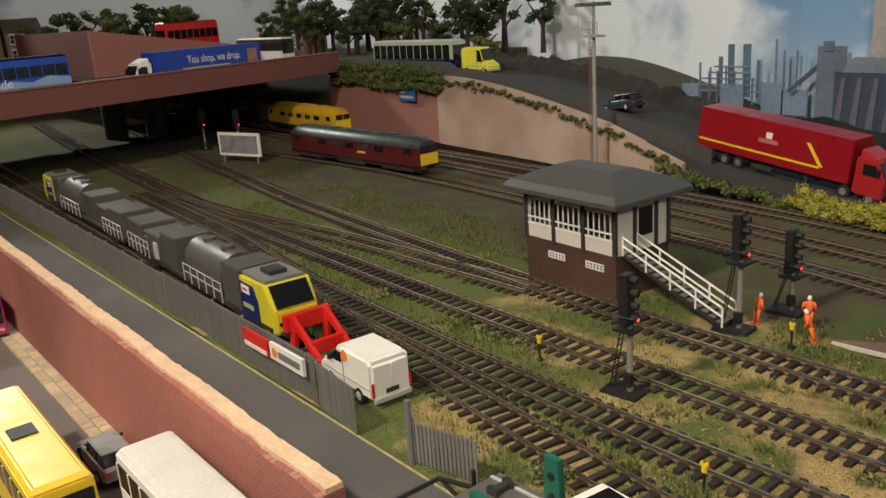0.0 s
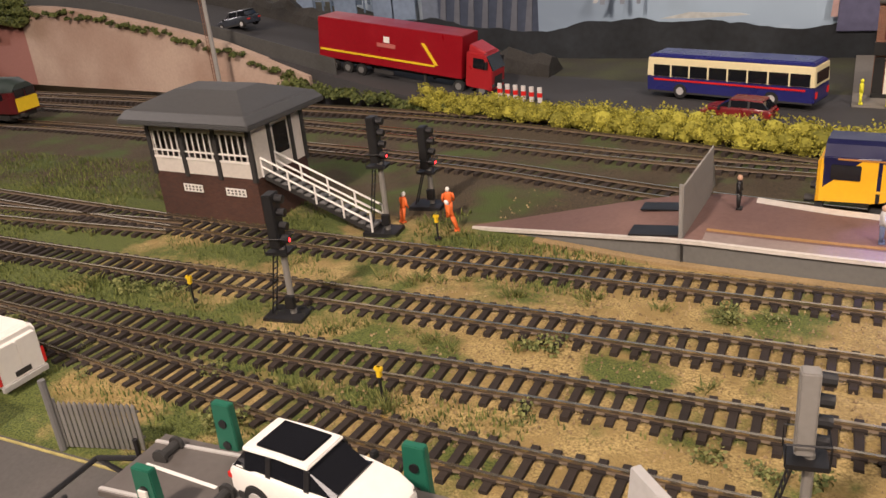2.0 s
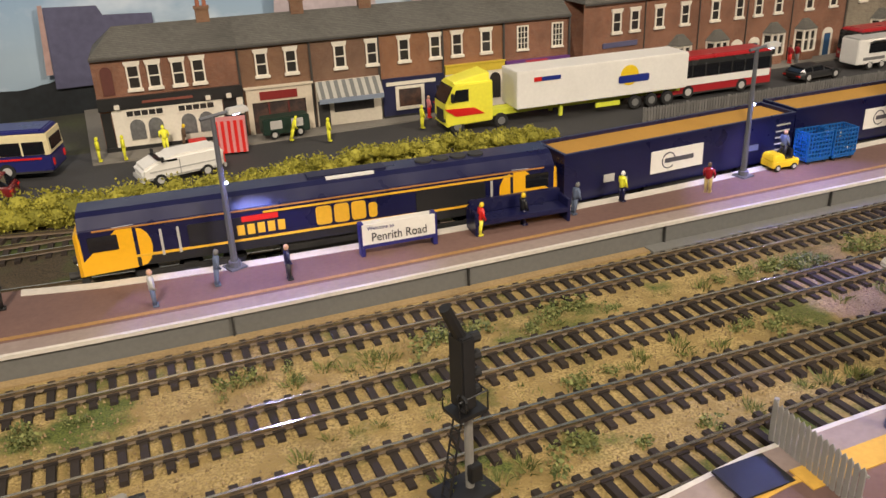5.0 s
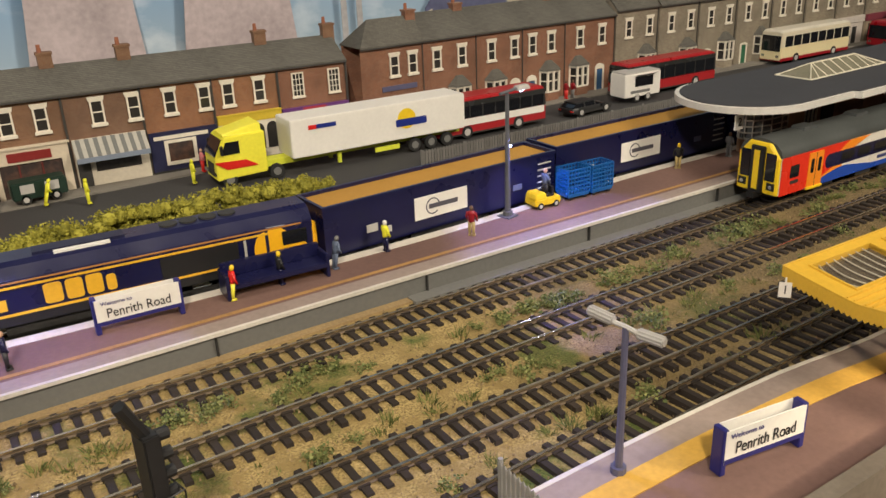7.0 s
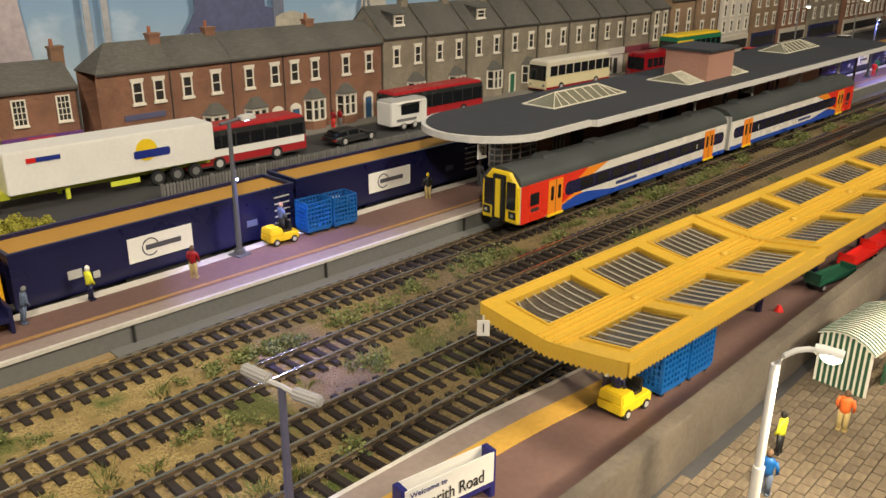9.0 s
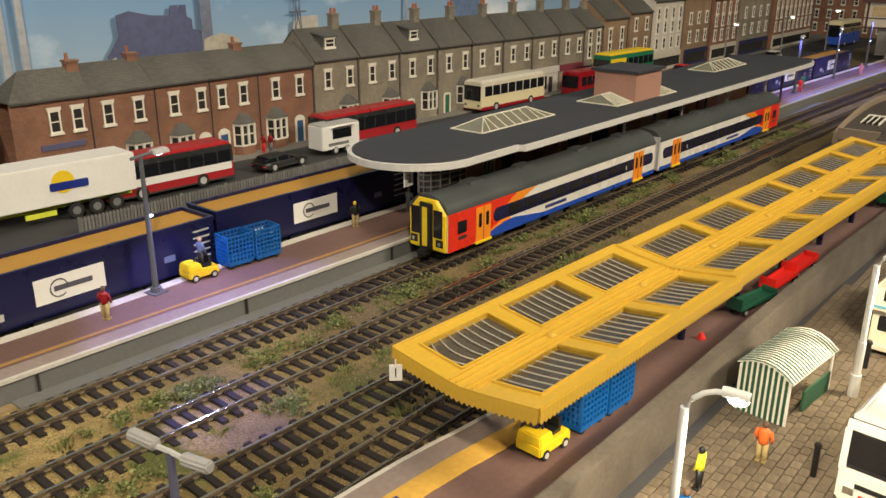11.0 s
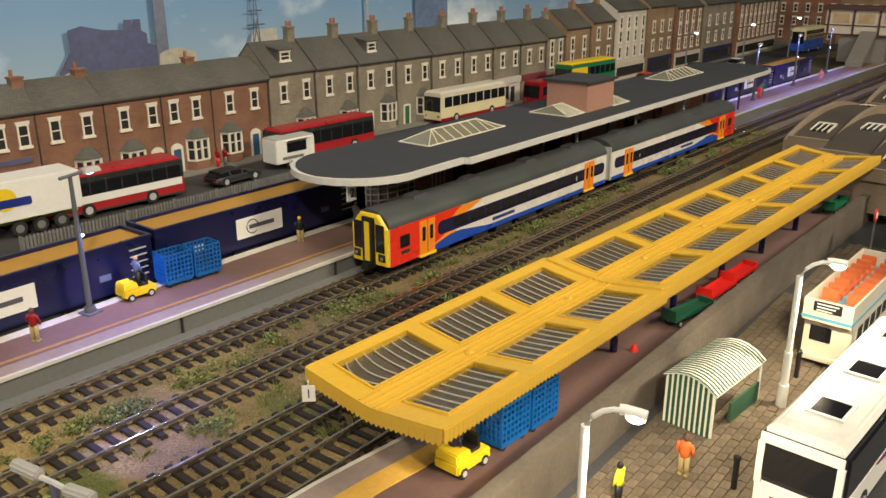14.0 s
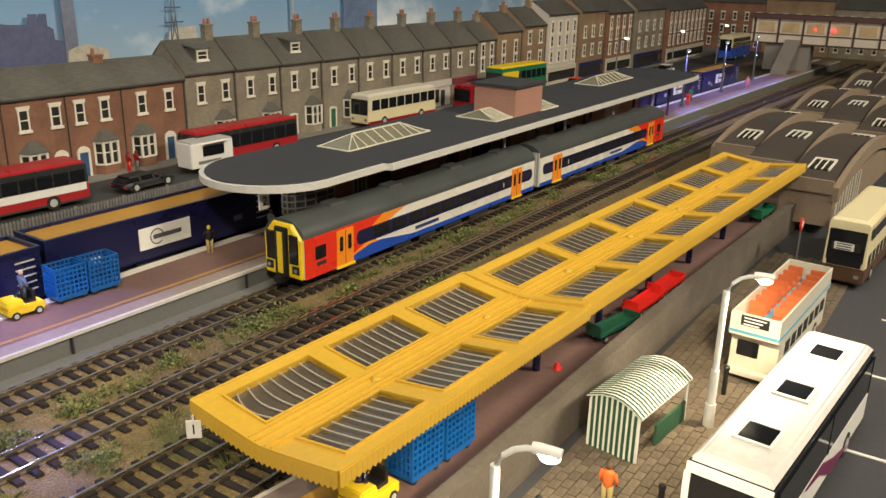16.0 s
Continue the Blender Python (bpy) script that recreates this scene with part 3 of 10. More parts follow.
# ---- retaining wall with its parapet ----
wall = Mesh()
rows = []
for i in range(46):
    x = -962 + 482 * i / 45
    y = 927 - 50 * (x + 943) / 453
    top = road_z(x) + 6 - 12 * max(0, (x + 600) / 120)
    rows.append([(x, y - 16, -3), (x, y - 16 + 1, top), (x, y - 4, top), (x, y - 4, -3)])
wall.loft(rows)
tagged(part("wall_retaining", wall, mat("pale_pink_plaster", (0.40, 0.27, 0.20), 0.9, vary=0.12, blotch=9, grain=300, bump=0.2, second=(0.48, 0.36, 0.28), amount=0.5)), "pale pinkish retaining wall below the climbing road", "retaining wall", kind="structure")
# wing wall: its pink is darkened to stand for the bridge's shadow
wing = Mesh().add([(-960, 914, -3), (-1330, 948, -3), (-1330, 948, 104), (-960, 914, 98), (-960, 926, -3), (-1330, 960, -3), (-1330, 960, 104), (-960, 926, 98)],
                  [(0, 3, 2, 1), (4, 5, 6, 7), (0, 4, 7, 3), (1, 2, 6, 5), (3, 7, 6, 2), (0, 1, 5, 4)])
tagged(part("wall_wing", wing, mat("shaded_pink_wing_wall", (0.34, 0.15, 0.12), 0.85, vary=0.1, blotch=9)), "pink wing wall beside the bridge, shadow put into its colour", "retaining wall", kind="structure")

# ---- front road, brick wall and palisade fence ----
tagged(part("road_front", Mesh().box(-2200, 10, 262, 306, -6, -0.5), ASPHALT), "grey card service road with worn yellow edge line", "road", kind="structure")
tagged(part("trim_yellow", strip(Mesh(), [(-2000, 304), (0, 304)], 0.1, -1700, -170, -0.5, 0.5), mat("faded_yellow_line", (0.42, 0.36, 0.13), 0.8, vary=0.3)), "thin faded yellow line along the road edge", "line", kind="structure")
bw = Mesh()
rows = []
rnd = random.Random(5)
for i in range(60):
    x = -1500 + 1278 * i / 59
    top = 14 + rnd.uniform(-0.8, 0.8)
    rows.append([(x, 244, -64), (x, 250, top), (x, 263, top + 0.3), (x, 263, -64)])
bw.loft(rows)
tagged(part("wall_brick", bw, BRICK_WALL), "tall wall covered in red brick paper", "brick wall", kind="structure")
cap = Mesh()
rows = []
for i in range(260):
    x = -1500 + 1278 * i / 259
    j = rnd.uniform(-0.5, 0.5) + 0.5 * math.sin(x * 0.05)
    rows.append([(x, 253.5 + j, 13.5), (x, 262.5 + j * 0.6, 13.5), (x, 262 + j * 0.6, 16.4 + 0.4 * j), (x, 253.5 + j, 16.2 + 0.5 * j)])
cap.loft(rows)
tagged(part("trim_cap", cap, TORN), "rough torn cream card along the wall top", "coping", kind="structure")
tagged(part("road_street", Mesh().box(-2200, -60, -30, 247, -74, -58), mat("street_paving", (0.16, 0.13, 0.12), 0.85, vary=0.15, blotch=12)), "dark street at the foot of the brick wall", "street", kind="structure")
ps = Mesh()
prnd = random.Random(3)
for i in range(150):
    for j in range(2):
        x = -1500 + 8.4 * i + 4 * j
        ps.box(x, x + 8.0, 229 + 8.2 * j, 236.8 + 8.2 * j, -58, -55.6 + prnd.uniform(-0.2, 0.2))
tagged(part("pavement_street", ps, mat("cream_street_slab", (0.50, 0.39, 0.25), 0.85, vary=0.2, island=-0.16, blotch=50)), "cream slab pavement along the brick wall", "pavement", kind="structure")

# ---- island platform ----
EDGE2 = [(-165, 562), (-100, 551), (-34, 540), (100, 531), (340, 524), (490, 520), (700, 515), (1000, 508), (1500, 493), (2400, 455)]
BACK2 = [(-165, 566), (-34, 612), (37, 599), (100, 590), (200, 581), (300, 576), (390, 574), (480, 577), (560, 580), (700, 577), (900, 570), (1500, 550), (2400, 506)]


def platform_z(x):
    return 13.5 * max(0.0, min(1.0, (x + 165) / 130.0))


def platform_body(name, front, back, x0, x1, zf, label, top, side, first=-9999, linem=None):
    t = thing(name, label, "platform", 0, 0, kind="structure")
    b, s, coping, line = Mesh(), Mesh(), Mesh(), Mesh()
    rows, rs, rc, rb_, rl, rl2 = [], [], [], [], [], []
    n = int((x1 - x0) / 20)
    for i in range(n + 1):
        x = x0 + (x1 - x0) * i / n
        f, k, z = curve_at(front, x)[0], curve_at(back, x)[0], zf(x)
        d = 1 if k > f else -1
        rows.append([(x, f + d, z - 1.2), (x, k, z - 1.2), (x, k, z), (x, f + d, z)])
        rs.append([(x, f + 1.5 * d, -3), (x, k - 1.5 * d, -3), (x, k - 1.5 * d, z - 1.2), (x, f + 1.5 * d, z - 1.2)])
        rc.append([(x, f - 0.5 * d, z - 1.6), (x, f + 1.6 * d, z - 1.0), (x, f + 1.6 * d, z + 0.5), (x, f - 0.5 * d, z + 0.45)])
        rb_.append([(x, f + 1.6 * d, z - 0.9), (x, f + 13 * d, z - 0.9), (x, f + 13 * d, z + 0.3), (x, f + 1.6 * d, z + 0.3)])
        rl.append([(x, f + 16 * d, z - 0.6), (x, f + 19 * d, z - 0.6), (x, f + 19 * d, z + 0.3), (x, f + 16 * d, z + 0.3)])
        rl2.append([(x, k - 8 * d, z - 0.6), (x, k - 0.2 * d, z - 0.6), (x, k - 0.2 * d, z + 0.35), (x, k - 8 * d, z + 0.35)])
    part("surface", b.loft(rows), top, t)
    part("side_wall", s.loft(rs), side, t, "grey card platform side")
    n0 = sum(1 for r in rc if r[0][0] < first)
    part("coping", coping.loft(rc), CONCRETE, t, "pale concrete edge")
    part("edge_band", Mesh().loft(rb_[n0:]), EDGE_BAND, t, "dusty pinkish grey edge band")
    part("yellow_line", line.loft(rl[n0:]), linem or YELLOW_LINE, t, "worn orange yellow line")
    return t, rl2


p2, rl2 = platform_body("platform_island", EDGE2, BACK2, -164, 2400, platform_z, "long island platform with red brown surface and pale edges", PLAT_TOP, PLAT_SIDE, -40, mat("faded_orange_line", (0.36, 0.20, 0.07), 0.8, vary=0.25, blotch=40))
part("rear_coping", Mesh().loft(rl2[8:]), CONCRETE, p2, "pale concrete edge")
for k in range(9):
    x = -34 + 60 * k * 2.1
    y = curve_at(EDGE2, x)[0]
    part("side_joint", Mesh().box(x - 0.4, x + 0.4, y - 0.4, y + 2, -2, 12), DARK, p2)
ledge = Mesh()
strip(ledge, EDGE2, 1.6, 330, 1500, -9, 0.5, 20, 3)
tagged(part("trim_ledge", ledge, PLAT_SIDE), "grey card ledge at the foot of the platform wall", "ledge", kind="structure")
verge = Mesh()
strip(verge, EDGE2, 0.9, -120, 330, -5.5, 0.5, 20, 3)
tagged(part("trim_verge", verge, mat("sandy_verge", (0.30, 0.21, 0.10), 0.95, vary=0.3, grain=700, blotch=40, bump=0.5)), "sandy ballast shoulder below the platform wall", "verge", kind="structure")
EDGE1 = [(120, 336), (285, 338), (399, 334), (463, 327), (700, 320), (1400, 300)]
BACK1 = [(120, 274), (300, 270), (480, 267.5), (620, 266.5), (800, 262), (1400, 236)]
platform_body("platform_front", EDGE1, BACK1, 140, 1400, lambda x: 13.5 * max(0.0, min(1.0, (x - 135) / 105.0)), "platform with red brown surface, wide yellow line and grey side wall", PLAT_TOP, PLAT_SIDE)
wide = Mesh()
strip(wide, EDGE1, 14.0, 245, 520, -24, -13, 20, 0.8)
tagged(part("trim_wide_line", wide, YELLOW_LINE), "broad yellow safety line on the platform", "line", kind="structure")
rows = []
for i in range(40):
    x = 250 + 1150 * i / 39
    y = curve_at(BACK1, x)[0]
    rows.append([(x, y - 5, -6), (x, y - 5, 24.5), (x, y - 6, 24.5), (x, y - 6, 26), (x, y + 0.5, 26), (x, y - 0.2, 13), (x, y - 0.2, -6)])
tagged(part("wall_carpark", Mesh().loft(rows), mat("grey_concrete_wall", (0.145, 0.122, 0.098), 0.85, vary=0.25, blotch=26, second=(0.095, 0.078, 0.062), amount=0.5)), "grey concrete wall between platform and bus park", "wall", kind="structure")
tagged(part("pavement_carpark", Mesh().box(230, 1400, 60, 268, -8, -0.8), mat("bus_park_tarmac", (0.05, 0.05, 0.055), 0.8, vary=0.15, blotch=8)), "dark tarmac bus park", "bus park", kind="structure")
slabs = thing("pavement_slabs", "cream stone slab pavement below the concrete wall", "pavement", 0, 0, kind="structure")
SLAB = mat("slab_stone", (0.145, 0.112, 0.076), 0.85, vary=0.3, island=0.2, blotch=60)
slab_data = [mesh_data("slab", Mesh().frustum(-3.3, 3.3, -2.2, 2.2, -3, 0.5 + 0.12 * k, 0.15, 0.15), SLAB) for k in range(3)]
rnd = random.Random(8)
rest, laid = Mesh(), 0
for i in range(84):
    for j in range(17):
        x, y = 330 + 6.8 * i + (3.4 if j % 2 else 0), 190 + 4.6 * j
        if y + 3 >= curve_at(BACK1, x)[0] - 6:
            continue
        if 430 < x < 600 and y > 205 and laid < 300:
            piece("slab", slab_data[rnd.randrange(3)], slabs, x, y, -0.6, rnd.uniform(-0.02, 0.02))
            laid += 1
        else:
            rest.box(x - 3.2, x + 3.2, y - 2.1, y + 2.1, -3, rnd.uniform(-0.2, 0.1))
tagged(part("slabs_beyond", rest, mat("slab_stone_beyond", (0.145, 0.112, 0.076), 0.85, vary=0.2, island=-0.12, blotch=60), slabs), kind="stuff")

# ---- bridge over the west throat ----
BRIDGE = mat("red_brown_bridge_paint", (0.17, 0.06, 0.05), 0.75, vary=0.12, blotch=10)
bridge = thing("road_bridge", "red brown girder road bridge on round grey piers", "bridge", 0, 0)


def along(y, dx=0.0):
    return -1134 - 0.21 * (y - 342) + dx


SPAN = (60, 400, 620, 800, 930)
rows = [[(along(y), y, 100), (along(y) - 9, y, 100), (along(y) - 9, y, 134), (along(y), y, 134)] for y in SPAN]
part("girder", Mesh().loft(rows), BRIDGE, bridge)
part("girder_lip", Mesh().loft([[(along(y) + 1.5, y, 133.6), (along(y) - 10, y, 133.6), (along(y) - 10, y, 135.4), (along(y) + 1.5, y, 135.4)] for y in SPAN]), mat("worn_lip", (0.26, 0.12, 0.10), 0.7, vary=0.2, blotch=30), bridge, "paler worn top edge")
part("deck", Mesh().loft([[(along(y) - 9, y, 100), (far, y, 100), (far, y, 108), (along(y) - 9, y, 108)] for y, far in zip((60, 400, 636, 640, 930), (-1600, -1600, -1600, -1712, -1712))]), ASPHALT_DARK, bridge, "dark tarmac deck")
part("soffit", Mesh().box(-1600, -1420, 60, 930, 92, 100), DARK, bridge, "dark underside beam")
for px, py in ((-1580, 622), (-1532, 684)):
    part("pier", Mesh().tube([(px, py, -3), (px, py, 92)], 21, 24), mat("grey_pier", (0.10, 0.10, 0.10), 0.7, blotch=15), bridge, "round dark grey pier", smooth=True)
TOWN = mat("town_ground", (0.06, 0.065, 0.04), 0.95, vary=0.3, blotch=12)
tagged(part("ground_west", Mesh().box(-2600, -1255, 960, 1400, -3, 104), TOWN), "raised dark ground of the town", "ground", kind="structure")
tagged(part("ground_town", Mesh().box(-2445, -1713, 640, 958, 100, 107).box(-2445, -2300, 60, 639, -3, 92), TOWN), "raised dark ground of the town behind the bridge", "ground", kind="structure")
SALMON = mat("salmon_parapet", (0.36, 0.15, 0.12), 0.85, vary=0.1, blotch=6)
rows = [[(-1700, y, 108.5), (-1710, y, 108.5), (-1710, y, 200 - 0.165 * (y - 640)), (-1700, y, 200 - 0.165 * (y - 640))] for y in (640, 780, 920, 1120)]
tagged(part("wall_parapet", Mesh().loft(rows), SALMON), "long salmon pink parapet wall behind the bridge", "parapet wall", kind="structure")
rows = [[(x, 640, 106), (x, 650, 106), (x, 650, 200), (x, 640, 200)] for x in (-2300, -2000, -1711)]
tagged(part("wall_parapet_side", Mesh().loft(rows), BRIDGE), "dark red side wall behind the bridge", "parapet wall", kind="structure")
# dark rock bank behind the ramp and grey fence along its near edge
rb = Mesh()
rows = []
rrnd = random.Random(44)
for i in range(60):
    x = -1010 + 13 * i
    y, h = curve_at(REAR, x)[0] + 150, 22 + rrnd.uniform(-6, 6)
    z = road_z(x)
    rows.append([(x, y - 12, z - 2), (x, y - 8 + rrnd.uniform(-2, 2), z + h * 0.6), (x, y, z + h), (x, y + 16, z + h * 0.8), (x, y + 40, z - 4)])
rb.loft(rows)
tagged(part("ground_bank", rb, mat("dark_rock_bank", (0.030, 0.028, 0.024), 0.95, vary=0.4, blotch=60, bump=0.8)), "dark rocky bank behind the climbing road", "bank", kind="structure")
rows = []
for i in range(50):
    x = -1330 + 18 * i
    y, z = curve_at(REAR, x)[0] + 6, road_z(x) + (8 if x < -943 else 0)
    rows.append([(x, y, z - 4), (x, y + 1.6, z - 4), (x, y + 1.6, z + 17), (x, y, z + 17)])
tagged(part("trim_ramp_fence", Mesh().loft(rows), mat("dark_grey_fence_board", (0.06, 0.06, 0.055), 0.7, vary=0.25, blotch=60)), "dark grey close-boarded fence along the ramp edge", "fence", kind="structure")

# ---- houses ----
FRAME = mat("white_window_frame", (0.72, 0.67, 0.57), 0.6, vary=0.1, blotch=60)
PANE = mat("house_window_pane", (0.035, 0.032, 0.03), 0.12, vary=0.3)
TERRACOTTA = mat("terracotta_pot", (0.30, 0.11, 0.06), 0.8, vary=0.2)


def bars_at(a, b, n, t, edge):
    """Grid lines of n panes between a and b, with bars of half-width t and borders of width edge."""
    out = [a - edge]
    for k in range(n + 1):
        c = a + (b - a) * k / n
        out += [c - t, c + t] if 0 < k < n else [c + t] if k == 0 else [c - t]
    return out + [b + edge]


def window_set(w, h, style="sash"):
    """A frame with its bars, lintel and sill, and the pane behind them."""
    if style == "sash":
        f = Mesh().lattice(bars_at(-w / 2, w / 2, 1, 0.5, 0.9), bars_at(-h / 2, h / 2, 2, 0.45, 0.6), lambda i, j: i % 2 == 1 and j % 2 == 1, -1.3, 0.4)
        f.prism_y([(-w / 2 - 1.6, h / 2 + 0.4), (w / 2 + 1.6, h / 2 + 0.4), (w / 2 + 2.3, h / 2 + 3.6), (-w / 2 - 2.3, h / 2 + 3.6)], -1.7, 0.4)
        f.box(-w / 2 - 2.0, w / 2 + 2.0, -2.4, 0.4, -h / 2 - 2.6, -h / 2 - 0.4)
    else:
        f = Mesh().lattice(bars_at(-w / 2, w / 2, 3, 0.25, 0.9), bars_at(-h / 2, h / 2, 4, 0.25, 0.9), lambda i, j: i % 2 == 1 and j % 2 == 1, -1.3, 0.4)
        f.box(-w / 2 - 1.4, w / 2 + 1.4, -2.2, 0.4, -h / 2 - 2.0, -h / 2 - 0.6)
    return mesh_data("window_frame", f, FRAME), mesh_data("pane", Mesh().box(-w/2, w/2, -0.5, 0.3, -h/2, h/2), PANE)


SASH, SMALL, WIDE = window_set(8.6, 18.0), window_set(9.6, 20, "small"), window_set(12, 13, "small")
DORMER_WIN = window_set(13, 8.5)


def window(parent, x, y, z, data=None):
    data = data or SASH
    f = piece("window", data[0], parent, x, y, z)
    piece("pane", data[1], f, 0, 0, 0)


def gable_roof(b, x0, x1, y0, y1, ze, zr, over=2.5, hip0=0.0, hip1=0.0):
    ym = (y0 + y1) / 2
    t = 1.6
    lo = [(x0, y0 - over, ze - 1), (x1, y0 - over, ze - 1), (x1 - hip1, ym, zr), (x0 + hip0, ym, zr), (x0, y1 + over, ze - 1), (x1, y1 + over, ze - 1)]
    b.add(lo + [(x, y, z + t) for x, y, z in lo],
          [(6, 7, 8, 9), (9, 8, 11, 10), (0, 3, 2, 1), (3, 4, 5, 2), (0, 1, 7, 6), (4, 10, 11, 5), (0, 6, 9, 3), (3, 9, 10, 4), (1, 2, 8, 7), (2, 5, 11, 8)])
    if hip0:
        b.add([(x0, y0 - over, ze), (x0, y1 + over, ze), (x0 + hip0, ym, zr + t)], [(0, 2, 1)])
    return b


def house(label, x0, x1, y, depth, z0, ze, zr, wall, roof=None, hip0=0.0, hip1=0.0, group="", name="house", cat="house", turn=0.0):
    h = thing(name, label, cat, x0, y, 0, turn, group)
    w = x1 - x0
    ym = depth / 2
    b = Mesh().add([(0, 0, z0), (w, 0, z0), (w, depth, z0), (0, depth, z0), (0, 0, ze), (w, 0, ze), (w, depth, ze), (0, depth, ze), (hip0, ym, zr), (w - hip1, ym, zr)],
                   [(0, 1, 5, 4), (2, 3, 7, 6), (1, 2, 6, 9, 5), (3, 0, 4, 8, 7), (4, 5, 9, 8), (6, 7, 8, 9), (0, 3, 2, 1)])
    part("wall", b, wall, h)
    part("roof", gable_roof(Mesh(), -0.4, w + 0.4, 0, depth, ze, zr, 2.5, hip0, hip1), roof or SLATE, h, "grey slate roof")
    part("gutter", Mesh().box(-0.4, w + 0.4, -3.6, -2.4, ze - 1.8, ze - 0.4), mat("dark_gutter", (0.05, 0.045, 0.04), 0.6), h)
    part("downpipe", Mesh().tube([(w - 1, -1, z0), (w - 1, -1, ze - 1)], 0.6, 6), mat("dark_gutter", (0.05, 0.045, 0.04), 0.6), h)
    return h


def chimney(h, x, y, z, brick, pots=2, tall=14):
    c = part("chimney", Mesh().box(x - 5.5, x + 5.5, y - 4, y + 4, z - 14, z + tall - 3).box(x - 6.3, x + 6.3, y - 4.8, y + 4.8, z + tall - 3, z + tall - 1), brick, h)
    for i in range(pots):
        px = x - 2.8 + 5.6 * i / max(1, pots - 1)
        part("chimney_pot", Mesh().tube([(px, y, z + tall - 1), (px, y, z + tall + 5)], 1.9, 8, 1.5), TERRACOTTA, c)


DOOR_BLUE = mat("blue_house_door", (0.03, 0.09, 0.20), 0.5)
DOOR_GREEN = mat("green_house_door", (0.02, 0.12, 0.06), 0.5)


def house_door(h, x, z0, material, arch=True):
    d = part("door", Mesh().box(x - 4.6, x + 4.6, -0.7, 0.3, z0, z0 + 23), material, h)
    f = Mesh().box(x - 7.0, x - 4.6, -1.3, 0.3, z0, z0 + 24).box(x + 4.6, x + 7.0, -1.3, 0.3, z0, z0 + 24)
    pts = arc(x, z0 + 24, 7.2, 6.0 if arch else 2.6, 0, 180, 8)
    f.prism_y(pts, -1.4, 0.3)
    part("door_surround", f, FRAME, d, "white door surround")


def bay_window(h, x, z0, roofmat=None, tall=33, w=13.0, d=8.5):
    def ring(o, z):
        return [(x - w - o, 0.5), (x - w * 0.62 - o * 0.7, -d - o), (x + w * 0.62 + o * 0.7, -d - o), (x + w + o, 0.5)]
    b = part("bay_window", Mesh().prism_z(ring(0, 0), z0, z0 + 10), [c for c in h.children if c.name.startswith("wall")][0].data.materials[0], h)
    part("bay_glass", Mesh().prism_z(ring(-0.8, 0), z0 + 10, z0 + tall), PANE, b)
    f = Mesh()
    for px, py in ((x - w + 0.6, 0), (x - w * 0.62, -d + 0.2), (x, -d), (x + w * 0.62, -d + 0.2), (x + w - 0.6, 0)):
        f.box(px - 1.2, px + 1.2, py - 0.9, py + 0.9, z0 + 10, z0 + tall)
    f.prism_z(ring(0.4, 0), z0 + tall - 2.5, z0 + tall + 0.8)
    f.prism_z(ring(0.6, 0), z0 + 9, z0 + 10.6)
    f.prism_z(ring(0.1, 0), z0 + (tall + 10) * 0.5 - 0.5, z0 + (tall + 10) * 0.5 + 0.6)
    part("bay_frame", f, FRAME, b, "white bay window frame")
    r = Mesh().loft([[(px, py, z0 + tall) for px, py in ring(2.2, 0)],
                     [(x - 5, 0.5, z0 + tall + 10), (x - 3, -0.8, z0 + tall + 10), (x + 3, -0.8, z0 + tall + 10), (x + 5, 0.5, z0 + tall + 10)]])
    part("bay_roof", r, roofmat or SLATE, b, "small slate bay roof")


def shop_y(x):
    return 884 - 0.085 * x


Z0 = 5.6
PUB_BLACK = mat("black_shop_sign", (0.02, 0.02, 0.02), 0.4)
INSIDE = mat("dim_shop_interior", (0.10, 0.05, 0.035), 0.6, vary=0.5, blotch=90, second=(0.03, 0.02, 0.018), amount=0.5)
# shops: x0, x1, windows above, label
SHOPS = [(53, 168, (31, 47, 66, 82), "brick corner pub with black sign and white arched windows"),
         (168, 228, (12, 37), "brick shop with cream pilasters and red sign"),
         (228, 288, (19, 47.5), "brick shop with striped grey awning"),
         (288, 347, (16.5, 45.5), "brick shop with dark blue front and white sign strip"),
         (347, 406, (7, 35), "brick shop with yellow sign and white arches"),
         (406, 472, (12, 47), "brick shop with purple sign and small-paned windows")]


def arch_outline(x0, x1, z0, z1):
    r = (x1 - x0) / 2
    return [(x0, z0), (x1, z0)] + arc((x0 + x1) / 2, z1 - r, r, r, 0, 180, 8)


